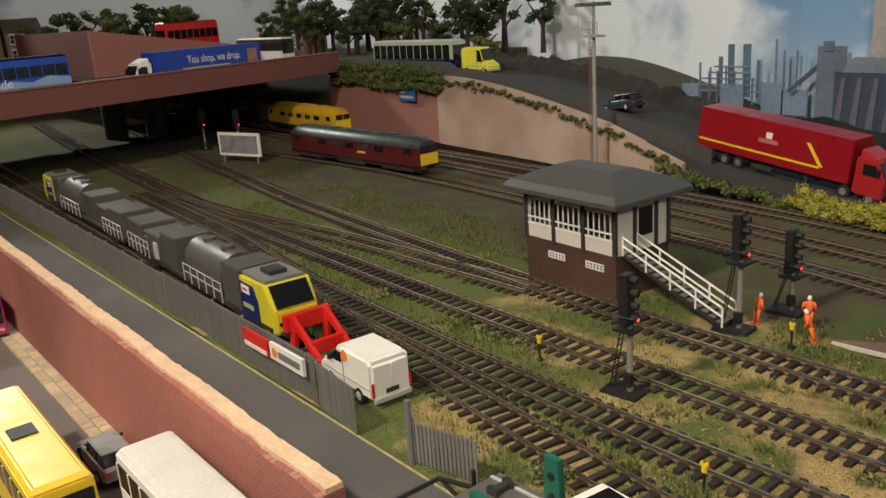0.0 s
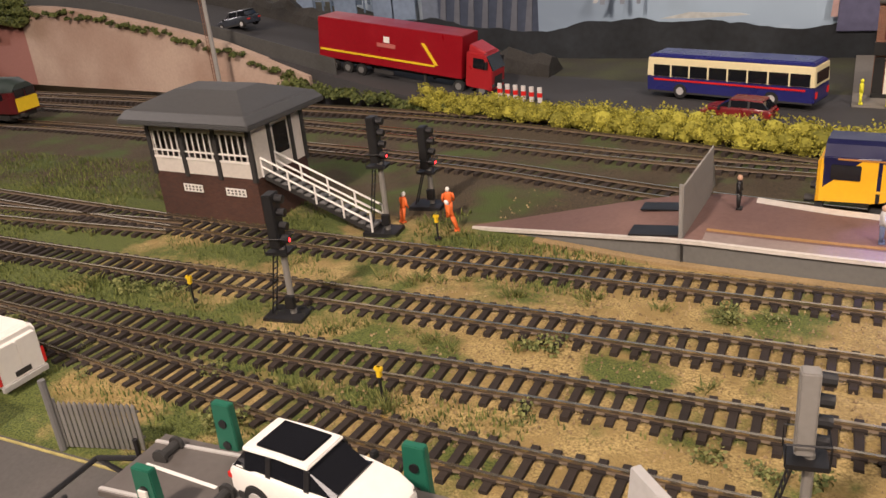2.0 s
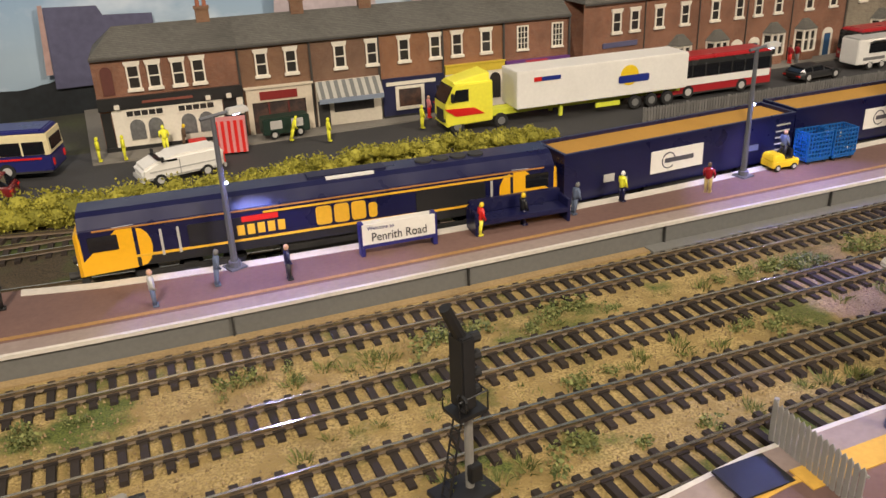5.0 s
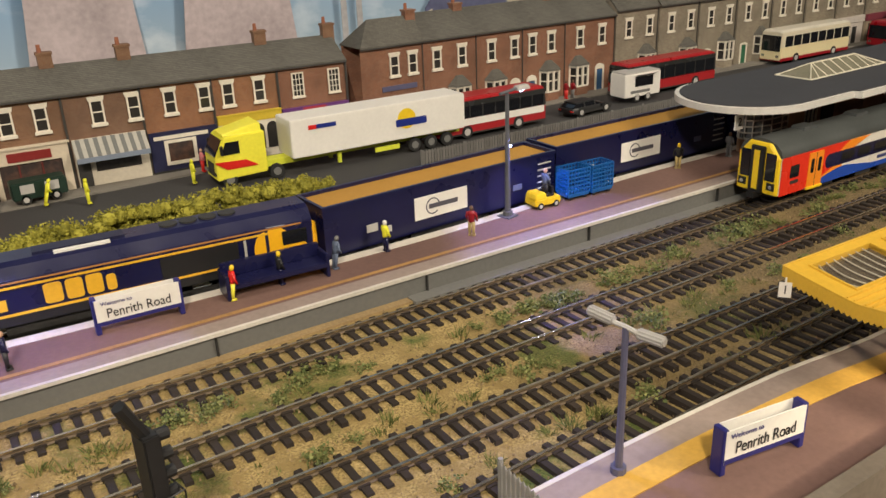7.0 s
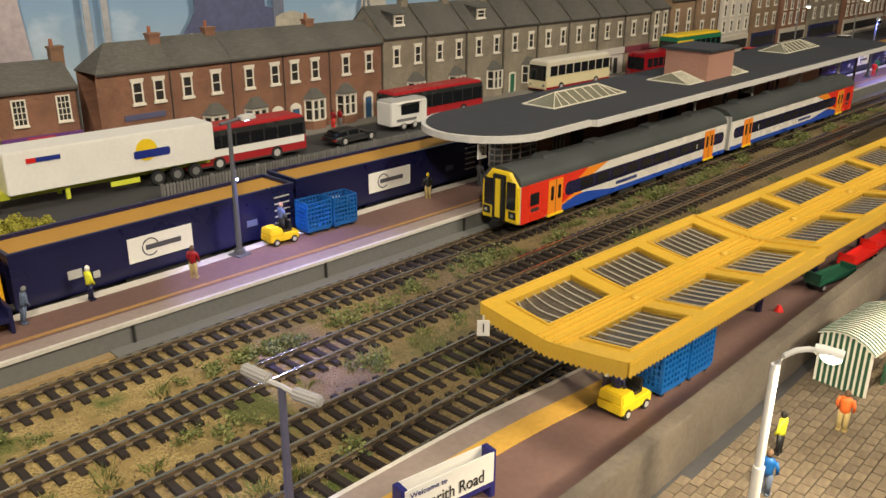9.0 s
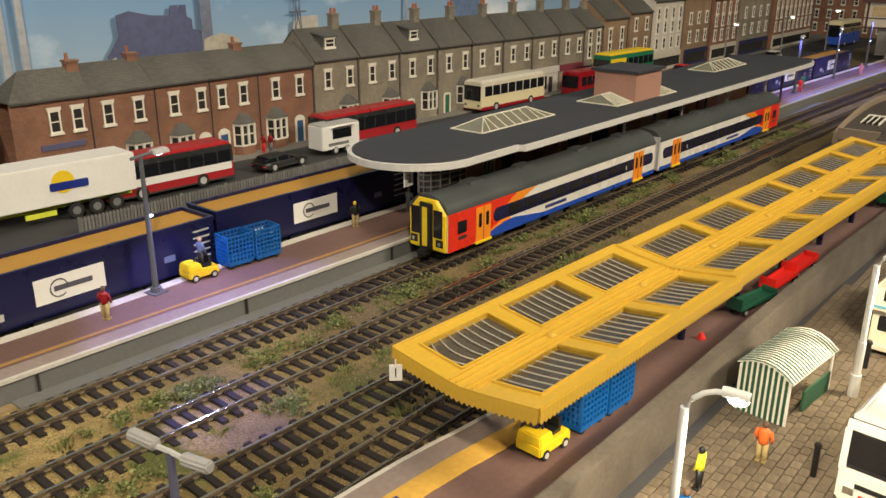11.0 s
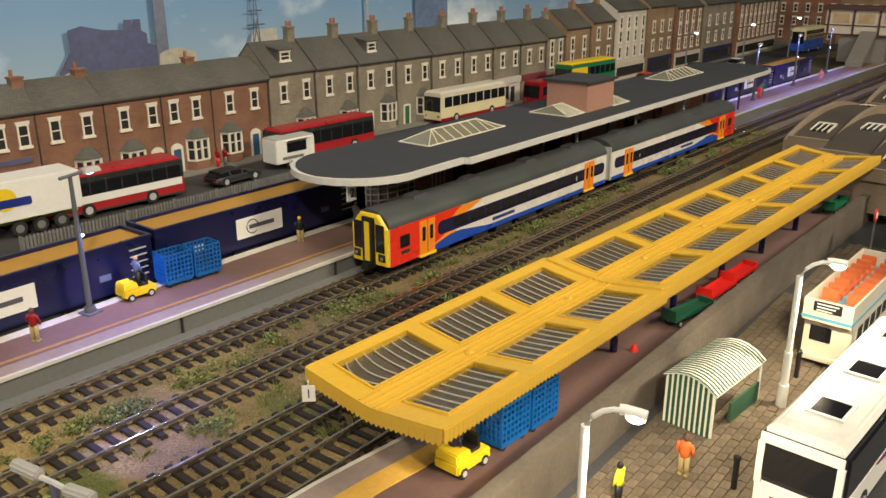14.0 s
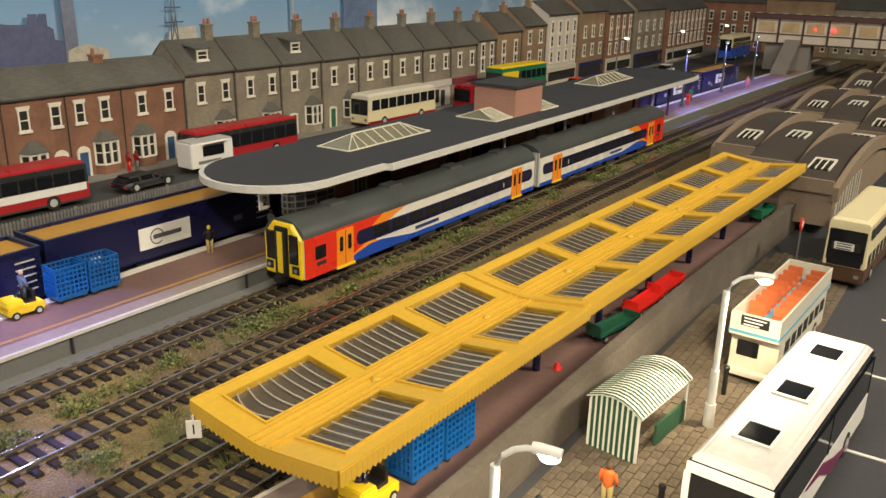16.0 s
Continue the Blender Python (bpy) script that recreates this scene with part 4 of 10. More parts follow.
def shop_parts(i, h, w):
    if i == 0:
        part("fascia", Mesh().box(-0.5, w, -3.4, 0.2, 40, 50), PUB_BLACK, h, "black sign board")
        part("sign_lettering", Mesh().box(34, 74, -3.9, -3.3, 44, 46), mat("dull_red_lettering", (0.20, 0.06, 0.04), 0.6), h, "dull red lettering bar")
        for lx in (14, 86, 103):
            part("lantern", Mesh().box(lx - 2, lx + 2, -7, -3.4, 41, 44.6), FRAME, h, "small white lantern", bevel=0.4)
        fr = part("shop_front", Mesh().box(9, 97, -2.6, 0.3, 9, 40), FRAME, h, "white timber pub front")
        part("plinth", Mesh().box(0, w - 1, -2.2, 0.3, Z0, 9), PUB_BLACK, h, "black plinth")
        for a in (21, 62):
            for k in range(2):
                x0 = a + 14.5 * k
                part("arched_window", Mesh().prism_y(arch_outline(x0, x0 + 12, 14, 31), -3.0, -2.4), mat("grey_pub_glass", (0.15, 0.15, 0.15), 0.2, vary=0.3, blotch=70), fr)
            rail = Mesh().lattice(bars_at(a - 1, a + 28, 5, 0.35, 0.8), bars_at(33.6, 38.6, 1, 0.3, 0.6), lambda u, v: u % 2 == 1 and v % 2 == 1, -3.4, -2.5)
            part("fanlight_frame", rail, FRAME, fr)
            part("fanlight", Mesh().box(a - 1, a + 28, -2.9, -2.5, 33.6, 38.6), PANE, fr)
        part("shop_door", Mesh().box(0.5, 8, -1.2, 0.3, Z0, 38), PUB_BLACK, h, "black corner door")
        part("shop_door", Mesh().box(98, 113, -1.2, 0.3, Z0, 40), PUB_BLACK, h, "black side door")
        part("pilaster", Mesh().box(109, 114, -3.0, 0.3, 26, 42), FRAME, h, "white pilaster")
        part("blind_arch", Mesh().prism_y(arch_outline(6, 15, 52, 75), -0.9, 0.3), mat("dark_red_arch", (0.10, 0.03, 0.022), 0.7), h, "bricked-up arched window")
    elif i == 1:
        fr = part("shop_front", Mesh().lattice([2, 6, 52, 58], [Z0, 33, 45], lambda u, v: u == 1 and v == 0, -2.6, 0.3), mat("cream_shop_front", (0.62, 0.54, 0.42), 0.6, vary=0.1, blotch=50), h, "cream pilasters and frieze")
        part("shop_interior", Mesh().box(6, 52, -0.6, 0.3, Z0, 33), INSIDE, fr, "dim reddish shop window")
        for px in (20, 37):
            part("mullion", Mesh().box(px - 0.6, px + 0.6, -1.6, -0.5, Z0, 33), mat("dark_red_timber", (0.13, 0.025, 0.02), 0.5), fr)
        part("fascia", Mesh().box(13, 45, -3.4, -2.4, 35, 42), mat("dark_red_sign", (0.22, 0.02, 0.018), 0.5), h, "dark red sign board")
        part("cornice", Mesh().box(0.5, 59.5, -4.2, 0.2, 45, 46.6), mat("cream_shop_front", (0.55, 0.47, 0.36)), h)
    elif i == 2:
        fr = part("shop_front", Mesh().box(1, w - 1, -2.0, 0.3, Z0, 45), mat("pale_shop_front", (0.55, 0.50, 0.41), 0.6, vary=0.1, blotch=50), h, "cream painted shop front")
        part("shop_window", Mesh().box(16, 52, -2.6, -1.8, 17, 30), PANE, fr)
        part("shop_door", Mesh().box(2, 12, -2.4, -1.8, Z0, 28), DARK, fr)
        aw = Mesh().add([(1, -3, 45), (w - 2, -3, 45), (w - 2, -17, 33), (1, -17, 33), (1, -3, 44), (w - 2, -3, 44), (w - 2, -17, 32), (1, -17, 32)],
                        [(0, 1, 2, 3), (7, 6, 5, 4), (2, 1, 5, 6), (0, 3, 7, 4), (3, 2, 6, 7)])
        a = part("awning", aw, mat("pale_awning", (0.40, 0.39, 0.35), 0.7), h, "sloping striped awning")
        part("awning_valance", Mesh().box(1, w - 2, -17.6, -16.8, 29, 33), mat("blue_grey_valance", (0.20, 0.24, 0.31), 0.7), a, "blue grey valance")
        for k in range(8):
            px = 5 + (w - 12) * k / 7
            part("awning_stripe", Mesh().add([(px - 1.7, -3, 45.3), (px + 1.7, -3, 45.3), (px + 1.7, -17.1, 33.3), (px - 1.7, -17.1, 33.3), (px - 1.7, -3, 44.9), (px + 1.7, -3, 44.9), (px + 1.7, -17.1, 32.9), (px - 1.7, -17.1, 32.9)],
                                             [(0, 1, 2, 3), (7, 6, 5, 4), (0, 4, 5, 1), (2, 6, 7, 3), (1, 5, 6, 2), (3, 7, 4, 0)]), mat("grey_stripe", (0.15, 0.155, 0.15), 0.7), a)
    elif i == 3:
        fr = part("shop_front", Mesh().box(0.6, w - 0.6, -2.2, 0.3, Z0 + 2, 41), mat("navy_shop_front", (0.016, 0.018, 0.06), 0.45, vary=0.15), h, "dark blue shop front")
        part("fascia", Mesh().box(4, 50, -3.0, -2.0, 34.5, 37.6), FRAME, h, "narrow white sign strip")
        wf = Mesh().lattice([12, 15, 36, 39], [12, 15, 31, 33.5], lambda u, v: u == 1 and v == 1, -3.2, -2.0)
        part("shop_window_frame", wf, FRAME, fr, "white shop window frame")
        part("shop_interior", Mesh().box(15, 36, -2.6, -2.1, 15, 31), INSIDE, fr, "brown shop window display")
        part("plinth", Mesh().box(0.6, w - 0.6, -2.4, 0.3, Z0, Z0 + 2), DARK, h)
    elif i == 4:
        part("fascia", Mesh().box(0.6, w - 0.6, -3.0, 0.2, 39, 46), mat("yellow_shop_sign", (0.62, 0.46, 0.04), 0.5), h, "yellow sign board")
        part("cornice", Mesh().box(0.2, w - 0.2, -3.8, 0.2, 46, 47.2), mat("yellow_shop_sign", (0.62, 0.46, 0.04)), h)
        fr = part("shop_front", Mesh().box(0.6, w - 0.6, -2.2, 0.3, Z0, 39), FRAME, h, "white shop front with arches")
        for k in range(4):
            part("arched_window", Mesh().prism_y(arch_outline(4 + 13.2 * k, 14.6 + 13.2 * k, 13, 36.5), -2.8, -2.1), PANE, fr)
    else:
        part("fascia", Mesh().box(0.6, w - 0.6, -3.2, 0.2, 38, 45), mat("purple_shop_sign", (0.13, 0.04, 0.19), 0.5), h, "purple sign board")
        part("sign_panel", Mesh().box(20, 42, -3.7, -3.1, 38.6, 44.4), mat("red_sign_panel", (0.40, 0.04, 0.06), 0.5), h, "red sign panel")
        fr = part("shop_front", Mesh().box(0.6, w - 0.6, -2.2, 0.3, Z0, 38), mat("violet_shop_front", (0.20, 0.07, 0.20), 0.5), h)
        part("shop_window", Mesh().box(6, 44, -2.8, -2.0, 12, 34), PANE, fr)
        part("shop_door", Mesh().box(50, 60, -2.8, -2.0, Z0, 32), DARK, fr)
    for px in (w - 0.6,):
        part("party_pipe", Mesh().tube([(px, -1.4, Z0), (px, -1.4, 80)], 0.9, 6), mat("dark_gutter", (0.05, 0.045, 0.04)), h, "dark drain pipe")


SHOP_BRICK = [BRICK, brick_material("brown_brick", (0.22, 0.115, 0.062), (0.17, 0.085, 0.048), (0.26, 0.18, 0.12)), brick_material("dull_brown_brick", (0.20, 0.11, 0.065), (0.155, 0.08, 0.05), (0.25, 0.18, 0.13)),
              brick_material("orange_brick", (0.30, 0.135, 0.062), (0.235, 0.10, 0.05), (0.30, 0.20, 0.13))]
for i, (x0, x1, ups, label) in enumerate(SHOPS):
    w = x1 - x0
    h = house(label, x0, x1 - 0.2, shop_y(x0), 62, Z0, 82, 100, SHOP_BRICK[(0, 1, 2, 3, 3, 0)[i]], hip0=20 if i == 0 else 0, group="row of shops", name="shop", cat="shop", turn=-4.86)
    shop_parts(i, h, x1 - x0)
    for fx in ups:
        window(h, fx + (6 if i else 0), -0.2, 65, SMALL if i == 5 else SASH)
    if i in (0, 1, 2, 4, 5):
        chimney(h, w - (22 if i == 0 else 3), 31, 101, SHOP_BRICK[1], 1 if i else 2, 12)

# brick terrace: x0, x1, upper windows, bay, door
terrace = [(492, 563, (529, 550), None, None), (563, 629, (579, 610), 606, 577), (629, 691, (648, 679), 653, 680), (691, 752, (704, 731), 728, 703), (752, 829, (774, 808), 772, 806)]
for i, (x0, x1, ups, bay, door) in enumerate(terrace):
    h = house("red brick terraced house with slate roof and white windows", x0, x1, 852, 60 if i else 36, Z0, 88, 110, BRICK, hip0=20 if i == 0 else 0, group="brick terrace")
    for ux in ups:
        window(h, ux - x0, -0.2, 68)
    if bay is None:
        window(h, 20, -0.2, 30, WIDE)
        window(h, 50, -0.2, 30, WIDE)
        part("name_sign", Mesh().box(22, 62, -1.2, 0, 44, 49), mat("blue_grey_sign", (0.10, 0.10, 0.18), 0.5), h)
    else:
        house_door(h, door - x0, Z0, DOOR_BLUE)
        bay_window(h, bay - x0, Z0)
    if i in (0, 1, 3):
        chimney(h, x1 - x0 - 4, 30 if i else 18, 110, BRICK, 1, 8)

# grey stone terrace
signs = [mat("dark_green_shop_sign", (0.03, 0.07, 0.03), 0.5), mat("olive_shop_sign", (0.25, 0.24, 0.05), 0.5), mat("white_shop_sign", (0.6, 0.55, 0.5), 0.5), mat("plum_shop_sign", (0.20, 0.04, 0.06), 0.5)]
for i in range(8):
    x0, x1 = 829.5 + 69.5 * i, 829.5 + 69.5 * (i + 1)
    y = 850 - 0.045 * (x0 - 829)
    h = house("grey stone terraced house with slate roof and chimney", x0, x1, y, 66, Z0, 92, 124, STONE, group="stone terrace")
    for fx in (20, 55):
        window(h, fx, -0.2, 70)
    if i < 4:
        flip = i % 2
        house_door(h, 17, Z0, DOOR_GREEN if flip else mat("red_house_door", (0.25, 0.03, 0.02), 0.5), False)
        bay_window(h, 51, Z0, tall=34)
    else:
        fr = part("shop_front", Mesh().box(1, 68, -2, 0.3, Z0, 34), mat("tan_shop_front", (0.30, 0.24, 0.17), 0.6) if i % 2 else signs[2], h)
        part("fascia", Mesh().box(1, 68, -4, 0.2, 35, 44), signs[i % 4], h, "shop sign board")
        part("shop_window", Mesh().box(8, 36, -2.6, -1.6, Z0 + 6, 31), PANE, fr)
        part("shop_door", Mesh().box(42, 52, -2.6, -1.6, Z0, 29), DARK, fr)
    if i in (0, 2):
        d = part("dormer", Mesh().box(23, 43, 9, 34, 101, 117), SLATE, h, "dark dormer with white window")
        part("dormer_roof", Mesh().add([(21.5, 6, 116), (44.5, 6, 116), (44.5, 36, 121), (21.5, 36, 121), (21.5, 6, 117.6), (44.5, 6, 117.6), (44.5, 36, 122.6), (21.5, 36, 122.6)],
                                       [(0, 3, 2, 1), (4, 5, 6, 7), (0, 1, 5, 4), (1, 2, 6, 5), (2, 3, 7, 6), (3, 0, 4, 7)]), SLATE, d)
        window(d, 33, 8.8, 109.5, DORMER_WIN)
    chimney(h, 63, 33, 124, STONE, 2, 17)

# far end of the street
far = [(1386, 1440, 96, 122, STONE, "grey stone town house"), (1440, 1520, 106, 134, TAN_BRICK, "tan brick shop building"), (1520, 1600, 112, 140, TAN_BRICK, "tan brick shop building with dormers"),
       (1600, 1720, 128, 150, mat("white_render", (0.58, 0.53, 0.46), 0.7, blotch=12), "tall white rendered town house"), (1720, 1830, 130, 158, TAN_BRICK, "tall brick town house"),
       (1830, 1960, 124, 150, BRICK, "tall red brick town house"), (1960, 2130, 126, 155, STONE, "grey stone town house"), (2130, 2400, 120, 150, BRICK, "long red brick building")]
for i, (x0, x1, ze, zr, wl, label) in enumerate(far):
    w = x1 - x0
    h = house(label, x0, x1, 826 - 0.06 * (x0 - 1373), 70, Z0, ze, zr, wl, group="far street", name="town_house")
    n = max(2, int(w / (29 if i % 2 else 36)))
    for k in range(n):
        for z in ((54, 82, 106) if i % 2 else (58, 92)) if ze > 110 else (58, 80):
            window(h, w * (k + 0.5) / n, -0.2, z)
    part("shop_front", Mesh().box(1, w - 1, -2.2, 0.3, Z0, 36), mat("pale_shop_front", (0.48, 0.44, 0.38), 0.6) if i % 2 else mat("dark_blue_shop_sign", (0.02, 0.025, 0.08), 0.4), h)
    part("shop_window", Mesh().box(5, w - 5, -2.8, -2.0, Z0 + 6, 28), PANE, h)
    chimney(h, w - 6, 35, zr, wl if wl is not MATS.get("white_render") else BRICK, 2, 12)

# buildings closing the far end
for k, (w, ze, zr, wl, label) in enumerate(((190, 128, 156, BRICK, "red brick warehouse at the far end"), (170, 140, 168, TAN_BRICK, "tan brick warehouse at the far end"), (210, 122, 150, STONE, "grey stone warehouse at the far end"), (220, 132, 160, BRICK, "red brick warehouse at the far end"))):
    h = house(label, 0, w, 0, 70, -2, ze, zr, wl, group="far warehouses", name="warehouse", cat="building")
    h.location, h.rotation_euler = (2.62, (880 - sum((190, 170, 210, 220)[:k])) * 0.001, 0), (0, 0, radians(-90))
    n = int(w / 30)
    for q in range(n):
        for z in (24, 58, 92):
            window(h, w * (q + 0.5) / n, -0.2, z)

# ---- railway vehicles ----
RAIL = 4.2


def wheelset(parent, x, r=6.0):
    w = part("wheelset", Mesh().disc_y(x, r, r, -8.7, -6.6, 16).disc_y(x, r, r, 6.6, 8.7, 16).disc_y(x, r, 1.2, -6.6, 6.6, 8), DARK, parent)
    return w


def bogie(parent, x, base=30, side=14.5, r=5.8):
    b = part("bogie", Mesh().box(x - base / 2 - 5, x + base / 2 + 5, -side, -side + 3, 4, 9).box(x - base / 2 - 5, x + base / 2 + 5, side - 3, side, 4, 9)
             .box(x - 4, x + 4, -side, side, 5, 10).box(x - 5, x + 5, -side - 1, -side + 2, 3.2, 7).box(x - 5, x + 5, side - 2, side + 1, 3.2, 7)
             .box(x - base/2 - 3, x - base/2 + 3, -side - 1, -side + 1, 3.5, 8).box(x + base/2 - 3, x + base/2 + 3, -side - 1, -side + 1, 3.5, 8), DARK, parent, bevel=0.4)
    for dx in (-base / 2, base / 2):
        wheelset(b, x + dx, r)
    return b


def on_sides(parent, name, outline, y, material, label="", thick=0.35):
    """A flat panel with an outline of (x, z), once on each side of a vehicle."""
    for s in (-1, 1):
        part(name, Mesh().prism_y(outline, s * y - 0.1 if s > 0 else s * y - thick, s * y + thick if s > 0 else s * y + 0.1), material, parent, label)


def rounded(x0, x1, z0, z1, r):
    pts = []
    for cx, cz, a in ((x1 - r, z1 - r, 0), (x0 + r, z1 - r, 90), (x0 + r, z0 + r, 180), (x1 - r, z0 + r, 270)):
        pts += arc(cx, cz, r, r, a, a + 90, 4)
    return pts


def rect(x0, x1, z0, z1):
    return [(x0, z0), (x1, z0), (x1, z1), (x0, z1)]


TRAIN_WHITE = mat("cream_white_train_paint", (0.74, 0.70, 0.62), 0.28, vary=0.05)
TRAIN_NAVY = mat("dark_window_band", (0.014, 0.014, 0.05), 0.12, vary=0.15)
TRAIN_BLUE = mat("royal_blue_train_paint", (0.018, 0.07, 0.40), 0.3, vary=0.08)
TRAIN_RED = mat("scarlet_train_paint", (0.72, 0.035, 0.015), 0.3, vary=0.06)
TRAIN_ORANGE = mat("amber_train_paint", (0.86, 0.27, 0.02), 0.35, vary=0.06)
TRAIN_YELLOW = mat("warning_yellow_paint", (0.86, 0.60, 0.02), 0.35, vary=0.05)


def railcar(x, y, turn):
    c = thing("railcar", "white, blue and red diesel railcar with orange doors", "railcar", x, y, RAIL, turn, "two-car train")
    L, W = 151, 17.4
    low = [(-W, 8), (W, 8), (W + 0.3, 20), (W, 35.5), (-W, 35.5), (-W - 0.3, 20)]
    part("body", Mesh().prism_x(low, -L, L), TRAIN_WHITE, c, bevel=0.5)
    roof = [(-W, 35.5)] + [(-yy, zz) for yy, zz in arc(0, 35.5, W, 11.5, 8, 172, 14)] + [(W, 35.5)]
    r = part("roof", Mesh().prism_x(roof[::-1], -L, L), mat("train_roof_grey", (0.06, 0.066, 0.064), 0.4, vary=0.15, blotch=25), c, "dark grey curved roof", smooth=True)
    for vx in (-112, -40, 40, 104):
        part("roof_vent", Mesh().frustum(vx - 9, vx + 9, -6, 6, 45.5, 48.6, 2, 1), ROOF_GREY, r)
    on_sides(c, "window_band", rounded(-146, 100, 18.6, 29, 4.5), W + 0.25, TRAIN_NAVY, "dark glazed window band")
    for k in range(9):
        on_sides(c, "window", rounded(-103 + 21 * k, -87 + 21 * k, 20.6, 27.4, 1.2), W + 0.5, GLASS_DARK)
    on_sides(c, "lower_stripe", [(-L + 0.5, 8), (124, 8), (112, 10.6), (96, 14.5), (84, 16.8), (72, 16.6), (56, 14.4), (36, 11.8), (-L + 0.5, 11.4)], W + 0.12, TRAIN_BLUE, "royal blue lower stripe")
    on_sides(c, "red_end", [(84, 18.5), (100, 14.8), (124, 8), (L - 0.3, 8), (L - 0.3, 35.4), (72, 35.4), (84, 29)], W + 0.08, TRAIN_RED, "scarlet cab end")
    on_sides(c, "orange_flash", [(46, 35.3), (72, 35.3), (84, 29.0), (66, 29.0)], W + 0.16, TRAIN_ORANGE, "amber diagonal flash")
    on_sides(c, "orange_flash", [(80, 18.6), (90, 18.6), (104, 13.6), (124, 8.4), (116, 9.4), (96, 14.3), (86, 16.4), (78, 16.8)], W + 0.2, TRAIN_ORANGE, "amber diagonal flash")
    for dx in (112, -118):
        for s in (-1, 1):
            ylo, yhi = (W + 0.2, W + 0.9) if s > 0 else (-W - 0.9, -W - 0.2)
            d = part("door", Mesh().box(dx - 8.5, dx + 8.5, ylo, yhi, 8.6, 34), TRAIN_ORANGE, c, "orange double door", bevel=0.2)
            for q in (-4.2, 4.2):
                part("door_window", Mesh().prism_y(rounded(dx + q - 1.6, dx + q + 1.6, 19, 29.5, 1.2), yhi - 0.3 if s > 0 else ylo - 0.3, yhi + 0.3 if s > 0 else ylo + 0.3), GLASS_DARK, d)
            part("door_split", Mesh().box(dx - 0.2, dx + 0.2, ylo - 0.15, yhi + 0.15, 8.8, 33.8), DARK, d)
            part("door_step", Mesh().box(dx - 9, dx + 9, ylo - 0.8, yhi + 0.8, 7.2, 8.8), TRAIN_YELLOW, d, "yellow door step")
    on_sides(c, "cab_window", rounded(131, 141, 19.5, 28.5, 1.0), W + 0.3, GLASS_DARK)
    on_sides(c, "cab_vent", rounded(131, 140, 15, 17.5, 0.8), W + 0.3, DARK)
    on_sides(c, "company_lettering", rect(2, 32, 14.0, 16.4), W + 0.3, mat("dark_blue_lettering", (0.03, 0.04, 0.16), 0.5), "small dark blue lettering bars")
    on_sides(c, "luggage_handle", rect(-96, -94.6, 21, 25), W + 0.6, LIGHT_GREY)
    # cab front
    f = part("cab_front", Mesh().loft([[(L, yy, zz) for yy, zz in roof_end] for roof_end in [[(-W, 8), (W, 8), (W, 35), (9, 45), (-9, 45), (-W, 35)]]] +
                                      [[(L + 2.2, yy, zz) for yy, zz in [(-W + 1.5, 8.5), (W - 1.5, 8.5), (W - 1.5, 34.5), (8, 43.6), (-8, 43.6), (-W + 1.5, 34.5)]]]), TRAIN_YELLOW, c, "yellow cab front", bevel=0.6)
    for s in (-1, 1):
        part("windscreen", Mesh().box(L + 1.9, L + 2.8, min(s * 6.2, s * 14.4), max(s * 6.2, s * 14.4), 18, 38), GLASS_DARK, f, bevel=0.4)
        part("headlight", Mesh().tube([(L + 2, s * 12, 14), (L + 3, s * 12, 14)], 1.5, 10), CHROME, f)
        part("light_panel", Mesh().box(L + 1.9, L + 2.5, min(s * 8.5, s * 15), max(s * 8.5, s * 15), 11.5, 17), BLACK, f)
    part("gangway", Mesh().box(L + 1, L + 4.2, -5.6, 5.6, 8, 42), BLACK, f, "black gangway bellows", bevel=0.6)
    part("gangway_door", Mesh().box(L + 3.8, L + 4.8, -2.2, 2.2, 11, 39), TRAIN_YELLOW, f)
    # inner end
    part("end_panel", Mesh().box(-L - 1.2, -L + 0.2, -W + 1, W - 1, 8, 40), LIGHT_GREY, c, "pale grey inner end")
    part("end_gangway", Mesh().box(-L - 5, -L - 1, -6, 6, 9, 40), BLACK, c, bevel=0.6)
    part("end_pipe", Mesh().tube([(-L - 1.6, -13, 9), (-L - 1.6, -13, 38)], 1.0, 6), LIGHT_GREY, c)
    u = part("underframe", Mesh().box(-L + 4, L - 2, -13.5, 13.5, 6.2, 8.2), DARK, c)
    for ux, uw, uh in ((-62, 30, 5.4), (-22, 26, 4.6), (12, 22, 5.6), (44, 20, 4.8)):
        part("equipment_box", Mesh().box(ux - uw / 2, ux + uw / 2, -15, 15, 8 - uh, 8), DARK, u, bevel=0.4)
    part("exhaust_pipe", Mesh().tube([(-90, -15.5, 4), (-58, -15.5, 4)], 1.3, 8), CHROME, u, "bright silencer pipe")
    bogie(c, -100)
    bogie(c, 102)
    part("coupler", Mesh().box(L + 1, L + 8, -3, 3, 5, 9), BLACK, c)
    return c


ya, sa = curve_at(LINE_A, 760)
railcar(760, ya, 180 + math.degrees(math.atan(sa)))
ya, sa = curve_at(LINE_A, 1072)
railcar(1072, ya, math.degrees(math.atan(sa)))

GOLD = mat("gold_lettering", (0.75, 0.42, 0.03), 0.4)
CAB_YELLOW = mat("golden_yellow_cab", (0.85, 0.44, 0.015), 0.35, vary=0.06)


